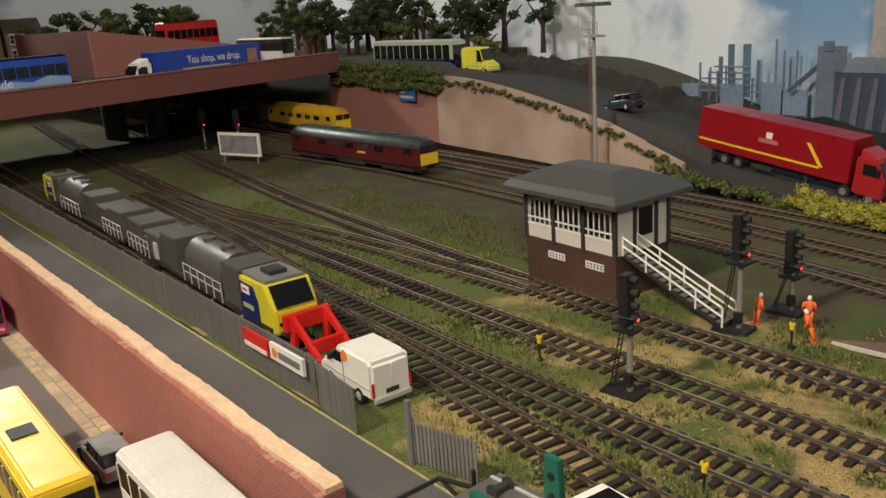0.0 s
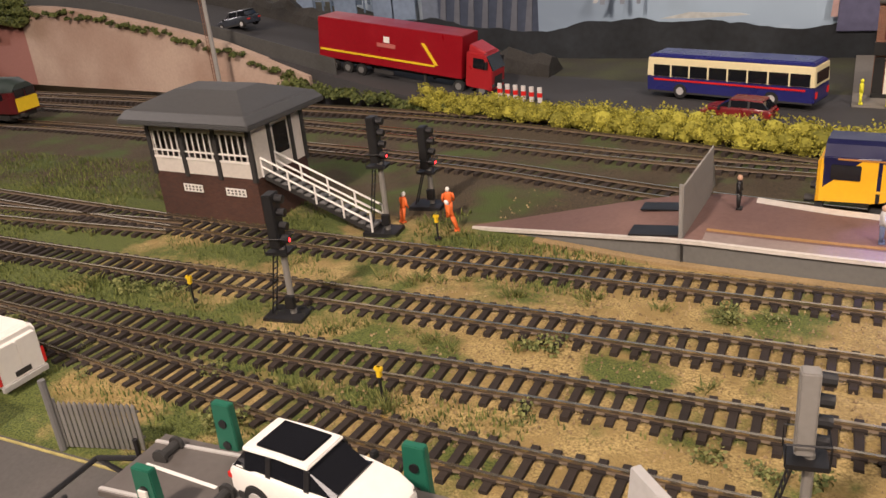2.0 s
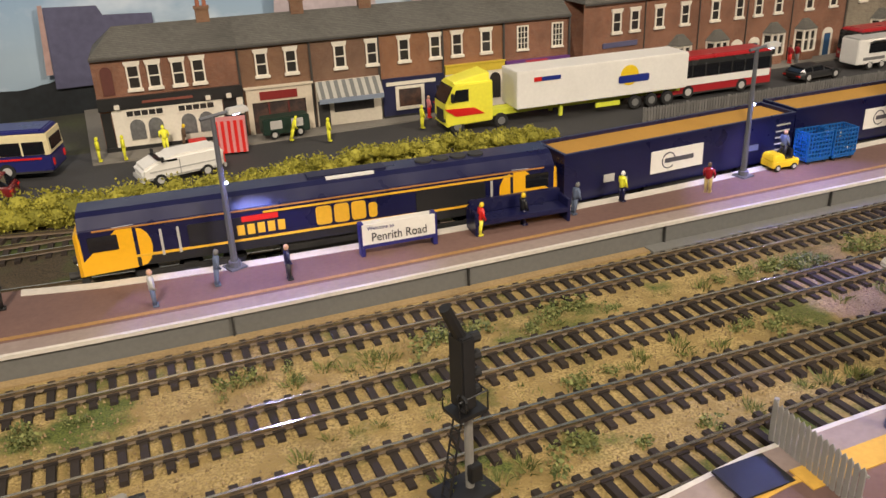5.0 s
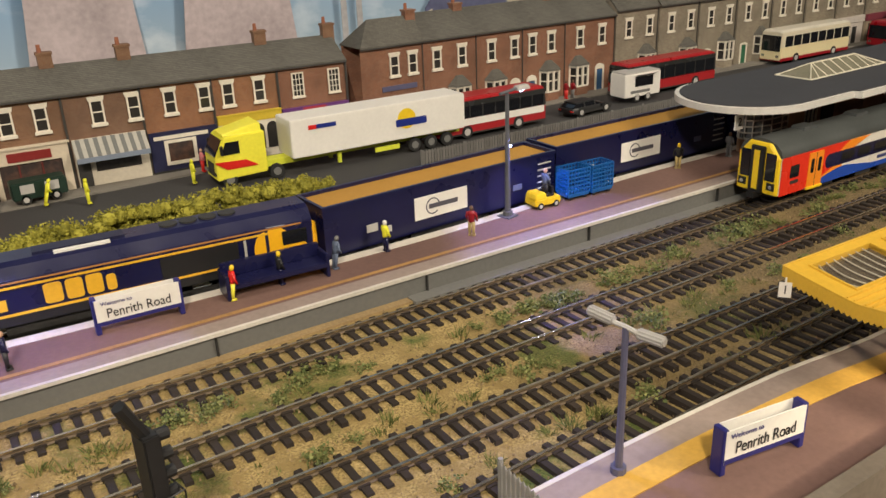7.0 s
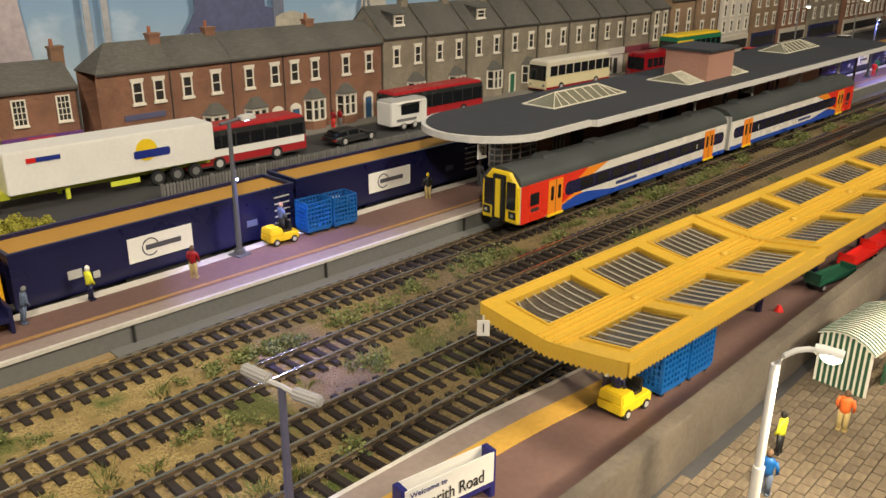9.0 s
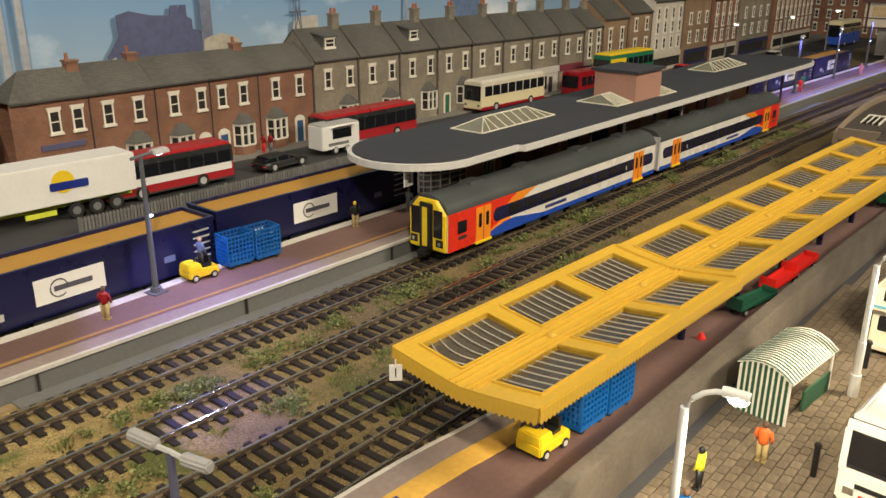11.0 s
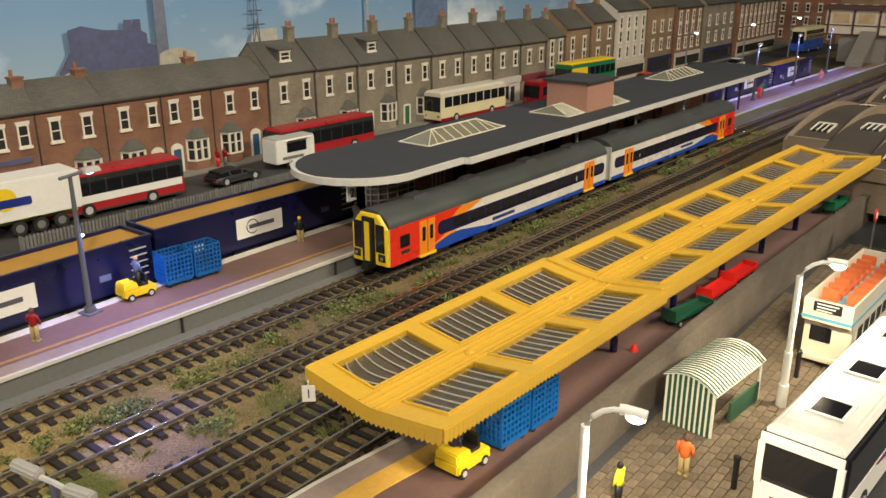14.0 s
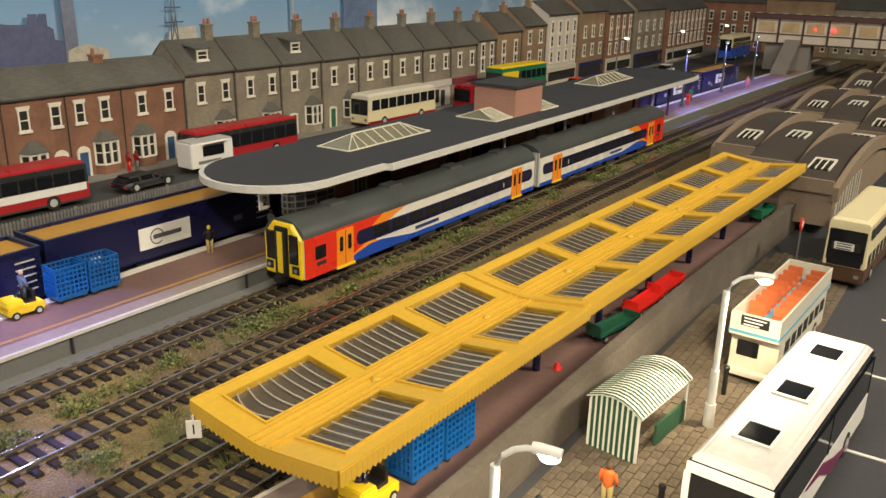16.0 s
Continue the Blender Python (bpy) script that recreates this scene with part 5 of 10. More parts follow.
def freight_loco(x, y, turn):
    c = thing("diesel_locomotive", "navy blue freight diesel locomotive with golden yellow cabs", "locomotive", x, y, RAIL, turn)
    L, W = 139, 16.8
    side = [(-W, 14), (W, 14), (W, 37.5), (W - 5, 43.5), (W - 9, 45.2), (-W + 9, 45.2), (-W + 5, 43.5), (-W, 37.5)]
    part("body", Mesh().prism_x(side, -L + 3, L - 3), NAVY, c, bevel=0.4)
    for s in (-1, 1):
        x0 = s * L
        cab = part("cab", Mesh().loft([[(s * (L - 30), yy, zz) for yy, zz in [(-W - 0.2, 13), (W + 0.2, 13), (W + 0.2, 36), (-W - 0.2, 36)]],
                                       [(s * (L - 2), yy, zz) for yy, zz in [(-W - 0.2, 12), (W + 0.2, 12), (W - 0.5, 36), (-W + 0.5, 36)]],
                                       [(s * L, yy, zz) for yy, zz in [(-W + 1.5, 11), (W - 1.5, 11), (W - 3, 34), (-W + 3, 34)]]]), CAB_YELLOW, c, "golden yellow cab")
        part("cab_roof", Mesh().loft([[(s * (L - 31), yy, zz) for yy, zz in side[2:]], [(s * (L - 3.5), yy, zz - 1.0) for yy, zz in side[2:]]]), mat("grey_cab_roof_edge", (0.30, 0.30, 0.33), 0.4), cab)
        for q in (-1, 1):
            a, b_ = sorted((q * (W + 0.0), q * (W + 0.5)))
            xa, xb = sorted((s * (L - 22), s * (L - 7)))
            part("side_window", Mesh().prism_y(rounded(xa, xb, 25, 33.5, 0.8), a, b_), GLASS_DARK, cab)
            part("windscreen", Mesh().box(min(s * (L - 1), s * (L + 0.4)), max(s * (L - 1), s * (L + 0.4)), min(q * 2, q * 12), max(q * 2, q * 12), 25, 33), GLASS_DARK, cab)
            part("buffer", Mesh().tube([(s * L, q * 11, 11), (s * (L + 6), q * 11, 11)], 2.2, 10), DARK, cab)
            part("headlight", Mesh().tube([(s * L, q * 10, 17), (s * (L + 1), q * 10, 17)], 1.4, 8), CHROME, cab)
        part("buffer_beam", Mesh().box(min(s * L, s * (L - 4)), max(s * L, s * (L - 4)), -15, 15, 7, 13), DARK, cab)
    on_sides(c, "solebar", rect(-L + 30, L - 30, 13.6, 18.8), W + 0.1, BLACK, "black lower side")
    on_sides(c, "gold_line", rect(-L + 30, L - 30, 18.8, 20.2), W + 0.25, GOLD, "gold lining")
    on_sides(c, "gold_line", rect(-40, L - 30, 33.6, 34.8), W + 0.2, GOLD, "gold lining")
    on_sides(c, "cant_line", rect(-L + 10, L - 10, 36.2, 37.0), W + 0.1, mat("orange_brown_line", (0.45, 0.2, 0.05), 0.5))
    for s in (-1, 1):
        on_sides(c, "cab_curve", [(p[0] + s * (L - 32), p[1]) for p in arc(0, 24.5, s * 7, 11, 90, 270, 8)][:], W + 0.12, CAB_YELLOW)
        on_sides(c, "handrail", rect(s * (L - 44) - 0.7, s * (L - 44) + 0.7, 18, 33), W + 0.3, LIGHT_GREY, "grey handrail")
    on_sides(c, "handrail", rect(-L + 52.3, -L + 53.7, 18, 33), W + 0.3, LIGHT_GREY, "grey handrail")
    on_sides(c, "grille", rounded(-L + 58, -44, 17, 33, 1), W + 0.2, BLACK, "black side grille")
    on_sides(c, "grille", rounded(48, L - 48, 17.5, 33, 1), W + 0.2, BLACK, "black side grille")
    on_sides(c, "nameplate", rect(-52, -32, 30, 33.2), W + 0.3, RED, "small red nameplate")
    for k in range(5):
        on_sides(c, "number_bar", rect(-55 + 5.6 * k, -51 + 5.6 * k, 22.4, 28.4), W + 0.3, GOLD, "gold number bars")
    for a, w in ((-11, 9), (-0.5, 8.6), (9.5, 8.4), (19.5, 5)):
        on_sides(c, "emblem_bar", rounded(a, a + w, 21.6, 32.6 if a < 15 else 30.6, 1.8), W + 0.3, GOLD, "large gold lettering bars")
    for k in range(4):
        part("roof_fan", Mesh().tube([(58 + 11 * k, 0, 44.7), (58 + 11 * k, 0, 46.2)], 5, 14), DARK, c)
    part("roof_hatch", Mesh().box(-12, 34, -5, 5, 44.7, 46.4), mat("dark_navy_roof", (0.01, 0.011, 0.04), 0.5), c)
    part("roof_label", Mesh().box(-2, 26, -9.0, -6, 44.4, 45.9), WHITE, c, "white roof panel")
    part("fuel_tank", Mesh().prism_x([(-13, 5), (13, 5), (15, 8), (15, 14), (-15, 14), (-15, 8)], -32, 32), DARK, c, bevel=0.6)
    for s in (-1, 1):
        b = bogie(c, s * 82, 48, 15.5, 6.6)
        wheelset(b, s * 82, 6.6)
    return c


yl, sl = curve_at(LINE_E, 165)
freight_loco(166, yl, math.degrees(math.atan(sl)))
OCHRE = mat("ochre_sand_load", (0.42, 0.22, 0.035), 0.9, vary=0.15, grain=700, bump=0.4, blotch=20)


def box_wagon(x):
    y, s = curve_at(LINE_E, x)
    c = thing("box_wagon", "navy blue open box wagon filled with ochre sand", "wagon", x, y, RAIL, math.degrees(math.atan(s)), "box wagons")
    L, W = 93, 16.5
    for s in (-1, 1):
        part("side_panel", Mesh().box(-L, L, min(s * W, s * (W - 1.5)), max(s * W, s * (W - 1.5)), 10, 41), NAVY, c)
        part("end_panel", Mesh().box(min(s * L, s * (L - 1.5)), max(s * L, s * (L - 1.5)), -W + 1.5, W - 1.5, 10, 41), NAVY, c)
    part("wagon_floor", Mesh().box(-L + 1.5, L - 1.5, -W + 1.5, W - 1.5, 10, 12), NAVY, c)
    for s in (-1, 1):
        part("top_rail", Mesh().box(-L - 0.5, L + 0.5, min(s * (W + 0.6), s * (W - 1.6)), max(s * (W + 0.6), s * (W - 1.6)), 40, 42), NAVY, c)
        part("end_rail", Mesh().box(min(s * (L + 0.5), s * (L - 1.6)), max(s * (L + 0.5), s * (L - 1.6)), -W + 1.6, W - 1.6, 40, 42), NAVY, c)
    part("sand_load", Mesh().box(-L + 1.5, L - 1.5, -W + 1.5, W - 1.5, 38, 39.6), OCHRE, c, "flat ochre sand load")
    on_sides(c, "sign_panel", rect(-28, 14, 18, 33), W + 0.2, WHITE, "white logo panel")
    for s in (-1, 1):
        yy = s * (W + 0.6)
        ring = [(-14 + (5.2 if k % 2 == 0 else 5.2) * math.cos(k * 0.42), yy, 25.5 + 5.2 * math.sin(k * 0.42)) for k in range(14)]
        part("logo_ring", Mesh().tube(ring, 0.45, 5), mat("logo_grey", (0.08, 0.08, 0.1), 0.5), c)
    on_sides(c, "logo_bar", rect(-17, 6, 24, 27), W + 0.5, mat("logo_grey", (0.08, 0.08, 0.1), 0.5), "dark lettering bar")
    on_sides(c, "data_panel", rect(-64, -56, 19, 24), W + 0.2, LIGHT_GREY)
    on_sides(c, "data_panel", rect(-50, -46, 16, 20), W + 0.2, LIGHT_GREY)
    on_sides(c, "data_panel", rect(54, 62, 20, 24), W + 0.2, mat("blue_grey_data", (0.12, 0.14, 0.24), 0.5))
    for k in range(5):
        on_sides(c, "ladder_rung", rect(76, 88, 17 + 4.4 * k, 17.8 + 4.4 * k), W + 0.8, LIGHT_GREY, "pale ladder rung", 0.8)
    part("underframe", Mesh().box(-L - 2, L + 2, -12, 12, 6.5, 10).box(-30, 30, -14, 14, 5, 10), DARK, c)
    for s in (-1, 1):
        bogie(c, s * 66, 26, 13.5, 5.6)
        part("coupler", Mesh().box(min(s * L, s * (L + 5)), max(s * L, s * (L + 5)), -1.5, 1.5, 7, 9), DARK, c)
    return c


for k in range(8):
    box_wagon(400 + 192.5 * k)


def diesel(label, x, line, body, roof, front, length=255, win=True):
    y, s = curve_at(line, x)
    c = thing("diesel_locomotive", label, "locomotive", x, y, RAIL, math.degrees(math.atan(s)), "")
    L, W = length / 2, 17
    part("body", Mesh().loft([[(xx, yy * k, zz) for yy, zz in [(-W, 11), (W, 11), (W, 34), (-W, 34)]] for xx, k in ((-L, 0.86), (-L + 8, 1), (L - 8, 1), (L, 0.86))]), body, c, bevel=0.6)
    prof = [(-W, 34), (-W + 1, 38), (-W + 5, 43), (-8, 46), (8, 46), (W - 5, 43), (W - 1, 38), (W, 34)]
    r = part("roof", Mesh().loft([[(xx, yy * k, 34 + (zz - 34) * q) for yy, zz in prof] for xx, k, q in ((-L + 1, 0.84, 0.62), (-L + 12, 1, 1), (L - 12, 1, 1), (L - 1, 0.84, 0.62))]), roof, c, smooth=True)
    for xa, xb in ((-0.6, -0.3), (-0.1, 0.2), (0.4, 0.62)):
        part("roof_panel", Mesh().box(L * xa, L * xb, -6, 6, 45.4, 47.2), roof, r, bevel=0.3)
    for s in (-1, 1):
        xa, xb = sorted((s * (L - 0.4), s * (L + 0.6)))
        e = part("end_panel", Mesh().box(xa, xb, -W * 0.82, W * 0.82, 13, 27), front, c, "yellow end panel")
        for q in (-1, 1):
            part("windscreen", Mesh().box(xa, xb, min(q * 1, q * 13), max(q * 1, q * 13), 28, 36), GLASS_DARK, e)
            part("buffer", Mesh().tube([(s * L, q * 11, 9.5), (s * (L + 6), q * 11, 9.5)], 2.2, 8), DARK, e)
        on_sides(c, "cab_window", rounded(s * (L - 20) - 6, s * (L - 20) + 6, 26, 33, 1), W + 0.1, GLASS_DARK)
        on_sides(c, "cab_door", rect(s * (L - 33) - 3.5, s * (L - 33) + 3.5, 12, 34), W + 0.1, body)
    for k in range(5):
        on_sides(c, "side_grille", rounded(-70 + 32 * k, -52 + 32 * k, 25, 32, 0.8), W + 0.1, DARK if k % 2 else GLASS_DARK)
    on_sides(c, "number_bar", rect(20, 38, 20, 22.5), W + 0.2, GOLD, "small gold number bar")
    part("underframe", Mesh().box(-L + 4, L - 4, -13, 13, 6, 11).box(-30, 30, -15.5, 15.5, 4, 11), DARK, c)
    for s in (-1, 1):
        b = bogie(c, s * (L - 45), 52, 15, 6.4)
        wheelset(b, s * (L - 45), 6.4)
    return c


diesel("maroon diesel locomotive with dark roof and yellow end", -896, LINE_E, MAROON, mat("dark_green_roof", (0.035, 0.05, 0.045), 0.4, vary=0.2), YELLOW, 290)
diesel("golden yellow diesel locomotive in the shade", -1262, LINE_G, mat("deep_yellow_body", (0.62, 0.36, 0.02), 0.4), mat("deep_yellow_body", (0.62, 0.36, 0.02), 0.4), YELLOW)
for k in range(3):
    x = -1500 - 146 * k
    y, s = curve_at(LINE_G, x)
    c = thing("tank_wagon", "dark grey tank wagon in the shade of the bridge", "wagon", x, y, RAIL, math.degrees(math.atan(s)), "tank wagons")
    part("tank", Mesh().tube([(-62, 0, 25), (-58, 0, 25), (58, 0, 25), (62, 0, 25)], 15, 20), GREY, c, smooth=True)
    part("tank_bands", Mesh().tube([(-32, 0, 25), (-29, 0, 25)], 15.6, 20).tube([(29, 0, 25), (32, 0, 25)], 15.6, 20), DARK, c)
    part("chassis", Mesh().box(-66, 66, -11, 11, 6, 11), DARK, c)
    bogie(c, -44, 24, 13, 5.6)
    bogie(c, 44, 24, 13, 5.6)

# maintenance train beside the fence
MODULE = mat("olive_grey_module", (0.075, 0.075, 0.066), 0.5, vary=0.15, blotch=30)


def maintenance_car(x, turn):
    y, s = curve_at(LINE_S, x)
    c = thing("maintenance_railcar", "grey tank maintenance railcar with yellow and blue cab", "railcar", x, y, RAIL, turn + math.degrees(math.atan(s)), "maintenance train")
    L, W = 148, 16
    part("frame", Mesh().box(-L, L, -W, W, 10, 13.5).box(-L, L, -9, 9, 7, 10), DARK, c)
    cab = part("cab", Mesh().loft([[(L - 44, yy, zz) for yy, zz in [(-W, 12), (W, 12), (W, 39), (-W, 39)]], [(L - 6, yy, zz) for yy, zz in [(-W, 9), (W, 9), (W, 40), (-W, 40)]],
                                   [(L + 4, yy, zz) for yy, zz in [(-W + 1, 9), (W - 1, 9), (W - 1, 25), (-W + 1, 25)]]]), mat("lime_yellow_cab", (0.62, 0.56, 0.03), 0.4), c, "lime yellow cab", bevel=0.5)
    on_sides(cab, "cab_side", [(L - 43.5, 12.5), (L - 16, 12.5), (L - 16, 26), (L - 22, 36), (L - 43.5, 36)], W + 0.1, mat("deep_blue_cab", (0.015, 0.02, 0.12), 0.4), "dark blue cab side")
    on_sides(cab, "cab_logo", rect(L - 40, L - 28, 29, 34.5), W + 0.4, WHITE)
    on_sides(cab, "cab_logo_mark", rect(L - 38, L - 31, 31, 32.5), W + 0.7, RED)
    on_sides(cab, "cab_lettering", rect(L - 40, L - 24, 19, 22), W + 0.4, mat("pale_green_lettering", (0.35, 0.42, 0.12), 0.5))
    ws = Mesh().add([(L - 5.4, -13, 39), (L - 5.4, 13, 39), (L + 3.6, 13, 26), (L + 3.6, -13, 26), (L - 4.6, -13, 39.4), (L - 4.6, 13, 39.4), (L + 4.6, 13, 26.4), (L + 4.6, -13, 26.4)],
                    [(4, 5, 6, 7), (0, 3, 2, 1), (0, 1, 5, 4), (1, 2, 6, 5), (2, 3, 7, 6), (3, 0, 4, 7)])
    part("windscreen", ws, GLASS_DARK, cab)
    part("nose", Mesh().box(L + 3.6, L + 5, -14, 14, 11, 24), YELLOW, cab, "yellow nose panel", bevel=0.4)
    for q in (-1, 1):
        part("headlight", Mesh().box(L + 4.6, L + 5.6, min(q * 7, q * 13), max(q * 7, q * 13), 15, 17.5), BLACK, cab)
        part("buffer", Mesh().tube([(L + 2, q * 10, 10), (L + 9, q * 10, 10)], 2, 8), DARK, cab)
    part("roof", Mesh().box(L - 43, L - 7, -14, 14, 39.6, 42), GREY, cab, bevel=0.6)
    part("roof_pod", Mesh().box(L - 30, L - 16, -6, 6, 42, 45), DARK, cab)
    m = part("module", Mesh().box(L - 76, L - 46, -W + 0.5, W - 0.5, 13.5, 42), MODULE, c, "olive grey equipment module", bevel=0.8)
    prof = [(-W + 1, 15), (W - 1, 15)] + [(yy, zz) for yy, zz in arc(0, 27, W - 1, 16.5, 0, 180, 14)]
    part("tank", Mesh().prism_x(prof, L - 150, L - 80), MODULE, c, "rounded olive grey tank", smooth=True)
    for hx in (L - 132, L - 98):
        part("tank_hatch", Mesh().tube([(hx, 0, 43), (hx, 0, 45.5)], 5, 14), MODULE, c)
    part("module", Mesh().box(-L + 92, -L + 128, -W + 1, W - 1, 13.5, 40), MODULE, c, "olive grey equipment module", bevel=0.8)
    part("module", Mesh().box(-L + 48, -L + 88, -W + 1, W - 1, 13.5, 34).box(-L + 50, -L + 62, -W - 0.2, -W + 3, 15, 30), MODULE, c, "olive grey equipment module", bevel=0.8)
    part("white_cabinet", Mesh().box(-L + 74, -L + 82, -W - 0.6, -W + 2, 14, 28), LIGHT_GREY, c, bevel=0.4)
    part("end_module", Mesh().box(-L + 2, -L + 44, -W + 1, W - 1, 13.5, 37), MODULE, c, "olive grey equipment module", bevel=0.8)
    for q in (-1, 1):
        for a, b_ in ((L - 152, L - 78), (-L + 4, -L + 60)):
            rail_ = Mesh()
            yy = q * (W + 0.6)
            n = 5
            for k in range(n + 1):
                xx = a + (b_ - a) * k / n
                rail_.tube([(xx, yy, 11), (xx, yy, 25)], 0.45, 5)
            for zz in (25, 19):
                rail_.tube([(a, yy, zz), (b_, yy, zz)], 0.45, 5)
            part("handrail", rail_, LIGHT_GREY, c, "pale grey handrail")
    for s in (-1, 1):
        bogie(c, s * 100, 28, 14, 5.8)
    return c


maintenance_car(-548, 0)
maintenance_car(-860, 180)

# ---- road vehicles ----
def road_wheel(parent, x, y, r, w=3.4, hub=LIGHT_GREY):
    t = part("wheel", Mesh().disc_y(x, r, r, y - w / 2, y + w / 2, 18), RUBBER, parent, bevel=0.3)
    part("hub", Mesh().disc_y(x, r, r * 0.55, y - w / 2 - 0.3, y + w / 2 + 0.3, 12), hub, t)


def bus(label, x, y, z, turn, length, height, lower, upper, roofc, band=(0.52, 0.80), front=None, single=True, group="", windows=8, roof_in=1.6, name="bus", skirt=None, screen=0.38):
    """A bus that faces its own +x."""
    c = thing(name, label, "bus", x, y, z, turn, group)
    L, W, H = length / 2, 16.0, height
    zb, zt = H * band[0], H * band[1]
    part("body", Mesh().box(-L, L, -W, W, 4.5, zb), lower, c, bevel=1.0)
    part("upper_body", Mesh().frustum(-L, L, -W, W, zb, H - 3, 0.8, 0.7), upper, c, bevel=0.6)
    part("roof", Mesh().frustum(-L + 0.6, L - 0.6, -W + 0.5, W - 0.5, H - 3, H, 3.0, 3.0), roofc, c, bevel=1.0, smooth=False)
    gl = part("glazing", Mesh().box(-L + 3, L - 6, -W - 0.15, W + 0.15, zb + 0.6, zt), GLASS_DARK, c)
    for k in range(windows + 1):
        px = -L + 3 + (2 * L - 9) * k / windows
        for s in (-1, 1):
            part("window_pillar", Mesh().box(px - 0.7, px + 0.7, s * W - 0.4, s * W + 0.4, zb, zt + 0.5), upper, gl)
    part("windscreen", Mesh().box(L - 1, L + 0.5, -W + 2, W - 2, H * screen, H * 0.84), GLASS_DARK, c, bevel=0.4)
    part("rear_window", Mesh().box(-L - 0.5, -L + 1, -W + 4, W - 4, H * 0.55, H * 0.8), GLASS_DARK, c, bevel=0.4)
    for q in (-1, 1):
        part("headlight", Mesh().box(L, L + 0.8, min(q * 9, q * 13), max(q * 9, q * 13), 9, 12), CHROME, c)
        part("tail_light", Mesh().box(-L - 0.8, -L, min(q * 11, q * 14), max(q * 11, q * 14), 9, 14), RED, c)
    part("skirt", Mesh().box(-L + 1, L - 1, -W - 0.2, W + 0.2, 4, 8 if skirt else 5.5), skirt or DARK, c)
    for wx in (L - 32, -L + 34):
        for q in (-1, 1):
            road_wheel(c, wx, q * (W - 1.4), 6.2)
    return c


def lorry(label, x, y, z, turn, trailer_len, trailer, cabc, group="", stripe=None, chassis=DARK, height=48, gap=4, cl=28):
    """An articulated lorry that faces its own +x."""
    c = thing("articulated_lorry", label, "lorry", x, y, z, turn, group)
    T, W = trailer_len, 16.5
    box = part("trailer", Mesh().box(-T / 2, T / 2, -W, W, 14, 14 + height - 10), trailer, c, bevel=0.6)
    part("rear_doors", Mesh().box(-T / 2 - 0.8, -T / 2, -W + 1, -0.3, 15, height + 3).box(-T / 2 - 0.8, -T / 2, 0.3, W - 1, 15, height + 3), trailer, box)
    part("chassis", Mesh().box(-T / 2, T / 2 + 20, -7, 7, 9, 14), chassis, c)
    for wx in (-T / 2 + 18, -T / 2 + 35, -T / 2 + 52):
        for q in (-1, 1):
            road_wheel(c, wx, q * 13, 6.2, 3.4, GREY)
    for q in (-15, 13.5):
        part("side_guard", Mesh().box(-T / 2 + 68, -T / 2 + 92, q, q + 1.5, 6, 10), chassis, c)
    for q in (-11, 8):
        part("landing_leg", Mesh().box(T / 2 - 46, T / 2 - 43, q, q + 3, 2, 12), chassis, c)
    x0 = T / 2 + gap
    cab = part("cab", Mesh().loft([[(x0, yy, zz) for yy, zz in [(-15.5, 8), (15.5, 8), (15.5, 42), (-15.5, 42)]], [(x0 + cl - 8, yy, zz) for yy, zz in [(-15.5, 7), (15.5, 7), (15.5, 41), (-15.5, 41)]],
                                   [(x0 + cl, yy, zz) for yy, zz in [(-14.5, 6), (14.5, 6), (14, 25), (-14, 25)]]]), cabc, c, bevel=0.9)
    part("air_deflector", Mesh().loft([[(x0 + 2, yy, zz) for yy, zz in [(-14, 41), (14, 41), (13, 49), (-13, 49)]], [(x0 + cl - 8, yy, zz) for yy, zz in [(-13, 41), (13, 41), (11, 42.5), (-11, 42.5)]]]), cabc, cab, bevel=0.8)
    ws = Mesh().add([(x0 + cl - 7.4, -13, 39), (x0 + cl - 7.4, 13, 39), (x0 + cl - 0.1, 13, 26), (x0 + cl - 0.1, -13, 26), (x0 + cl - 6.6, -13, 39.4), (x0 + cl - 6.6, 13, 39.4), (x0 + cl + 0.6, 13, 26.4), (x0 + cl + 0.6, -13, 26.4)],
                    [(4, 5, 6, 7), (0, 3, 2, 1), (0, 1, 5, 4), (1, 2, 6, 5), (2, 3, 7, 6), (3, 0, 4, 7)])
    part("windscreen", ws, GLASS_DARK, cab)
    for q in (-1, 1):
        a, b_ = sorted((q * 15.3, q * 15.9))
        part("side_window", Mesh().prism_y([(x0 + cl - 20, 27), (x0 + cl - 5, 27), (x0 + cl - 9, 37), (x0 + cl - 20, 37)], a, b_), GLASS_DARK, cab)
        part("mirror", Mesh().box(x0 + cl - 6, x0 + cl - 4, min(q * 16, q * 18.5), max(q * 16, q * 18.5), 28, 35), BLACK, cab)
        part("headlight", Mesh().box(x0 + cl - 0.6, x0 + cl + 0.6, min(q * 8, q * 13), max(q * 8, q * 13), 10, 13), CHROME, cab)
        for wx in (x0 + cl - 10, x0 - 8):
            road_wheel(c, wx, q * 13, 6.2, 3.4, GREY)
    part("grille", Mesh().box(x0 + cl - 0.8, x0 + cl + 0.4, -8, 8, 9, 20), DARK, cab)
    return c


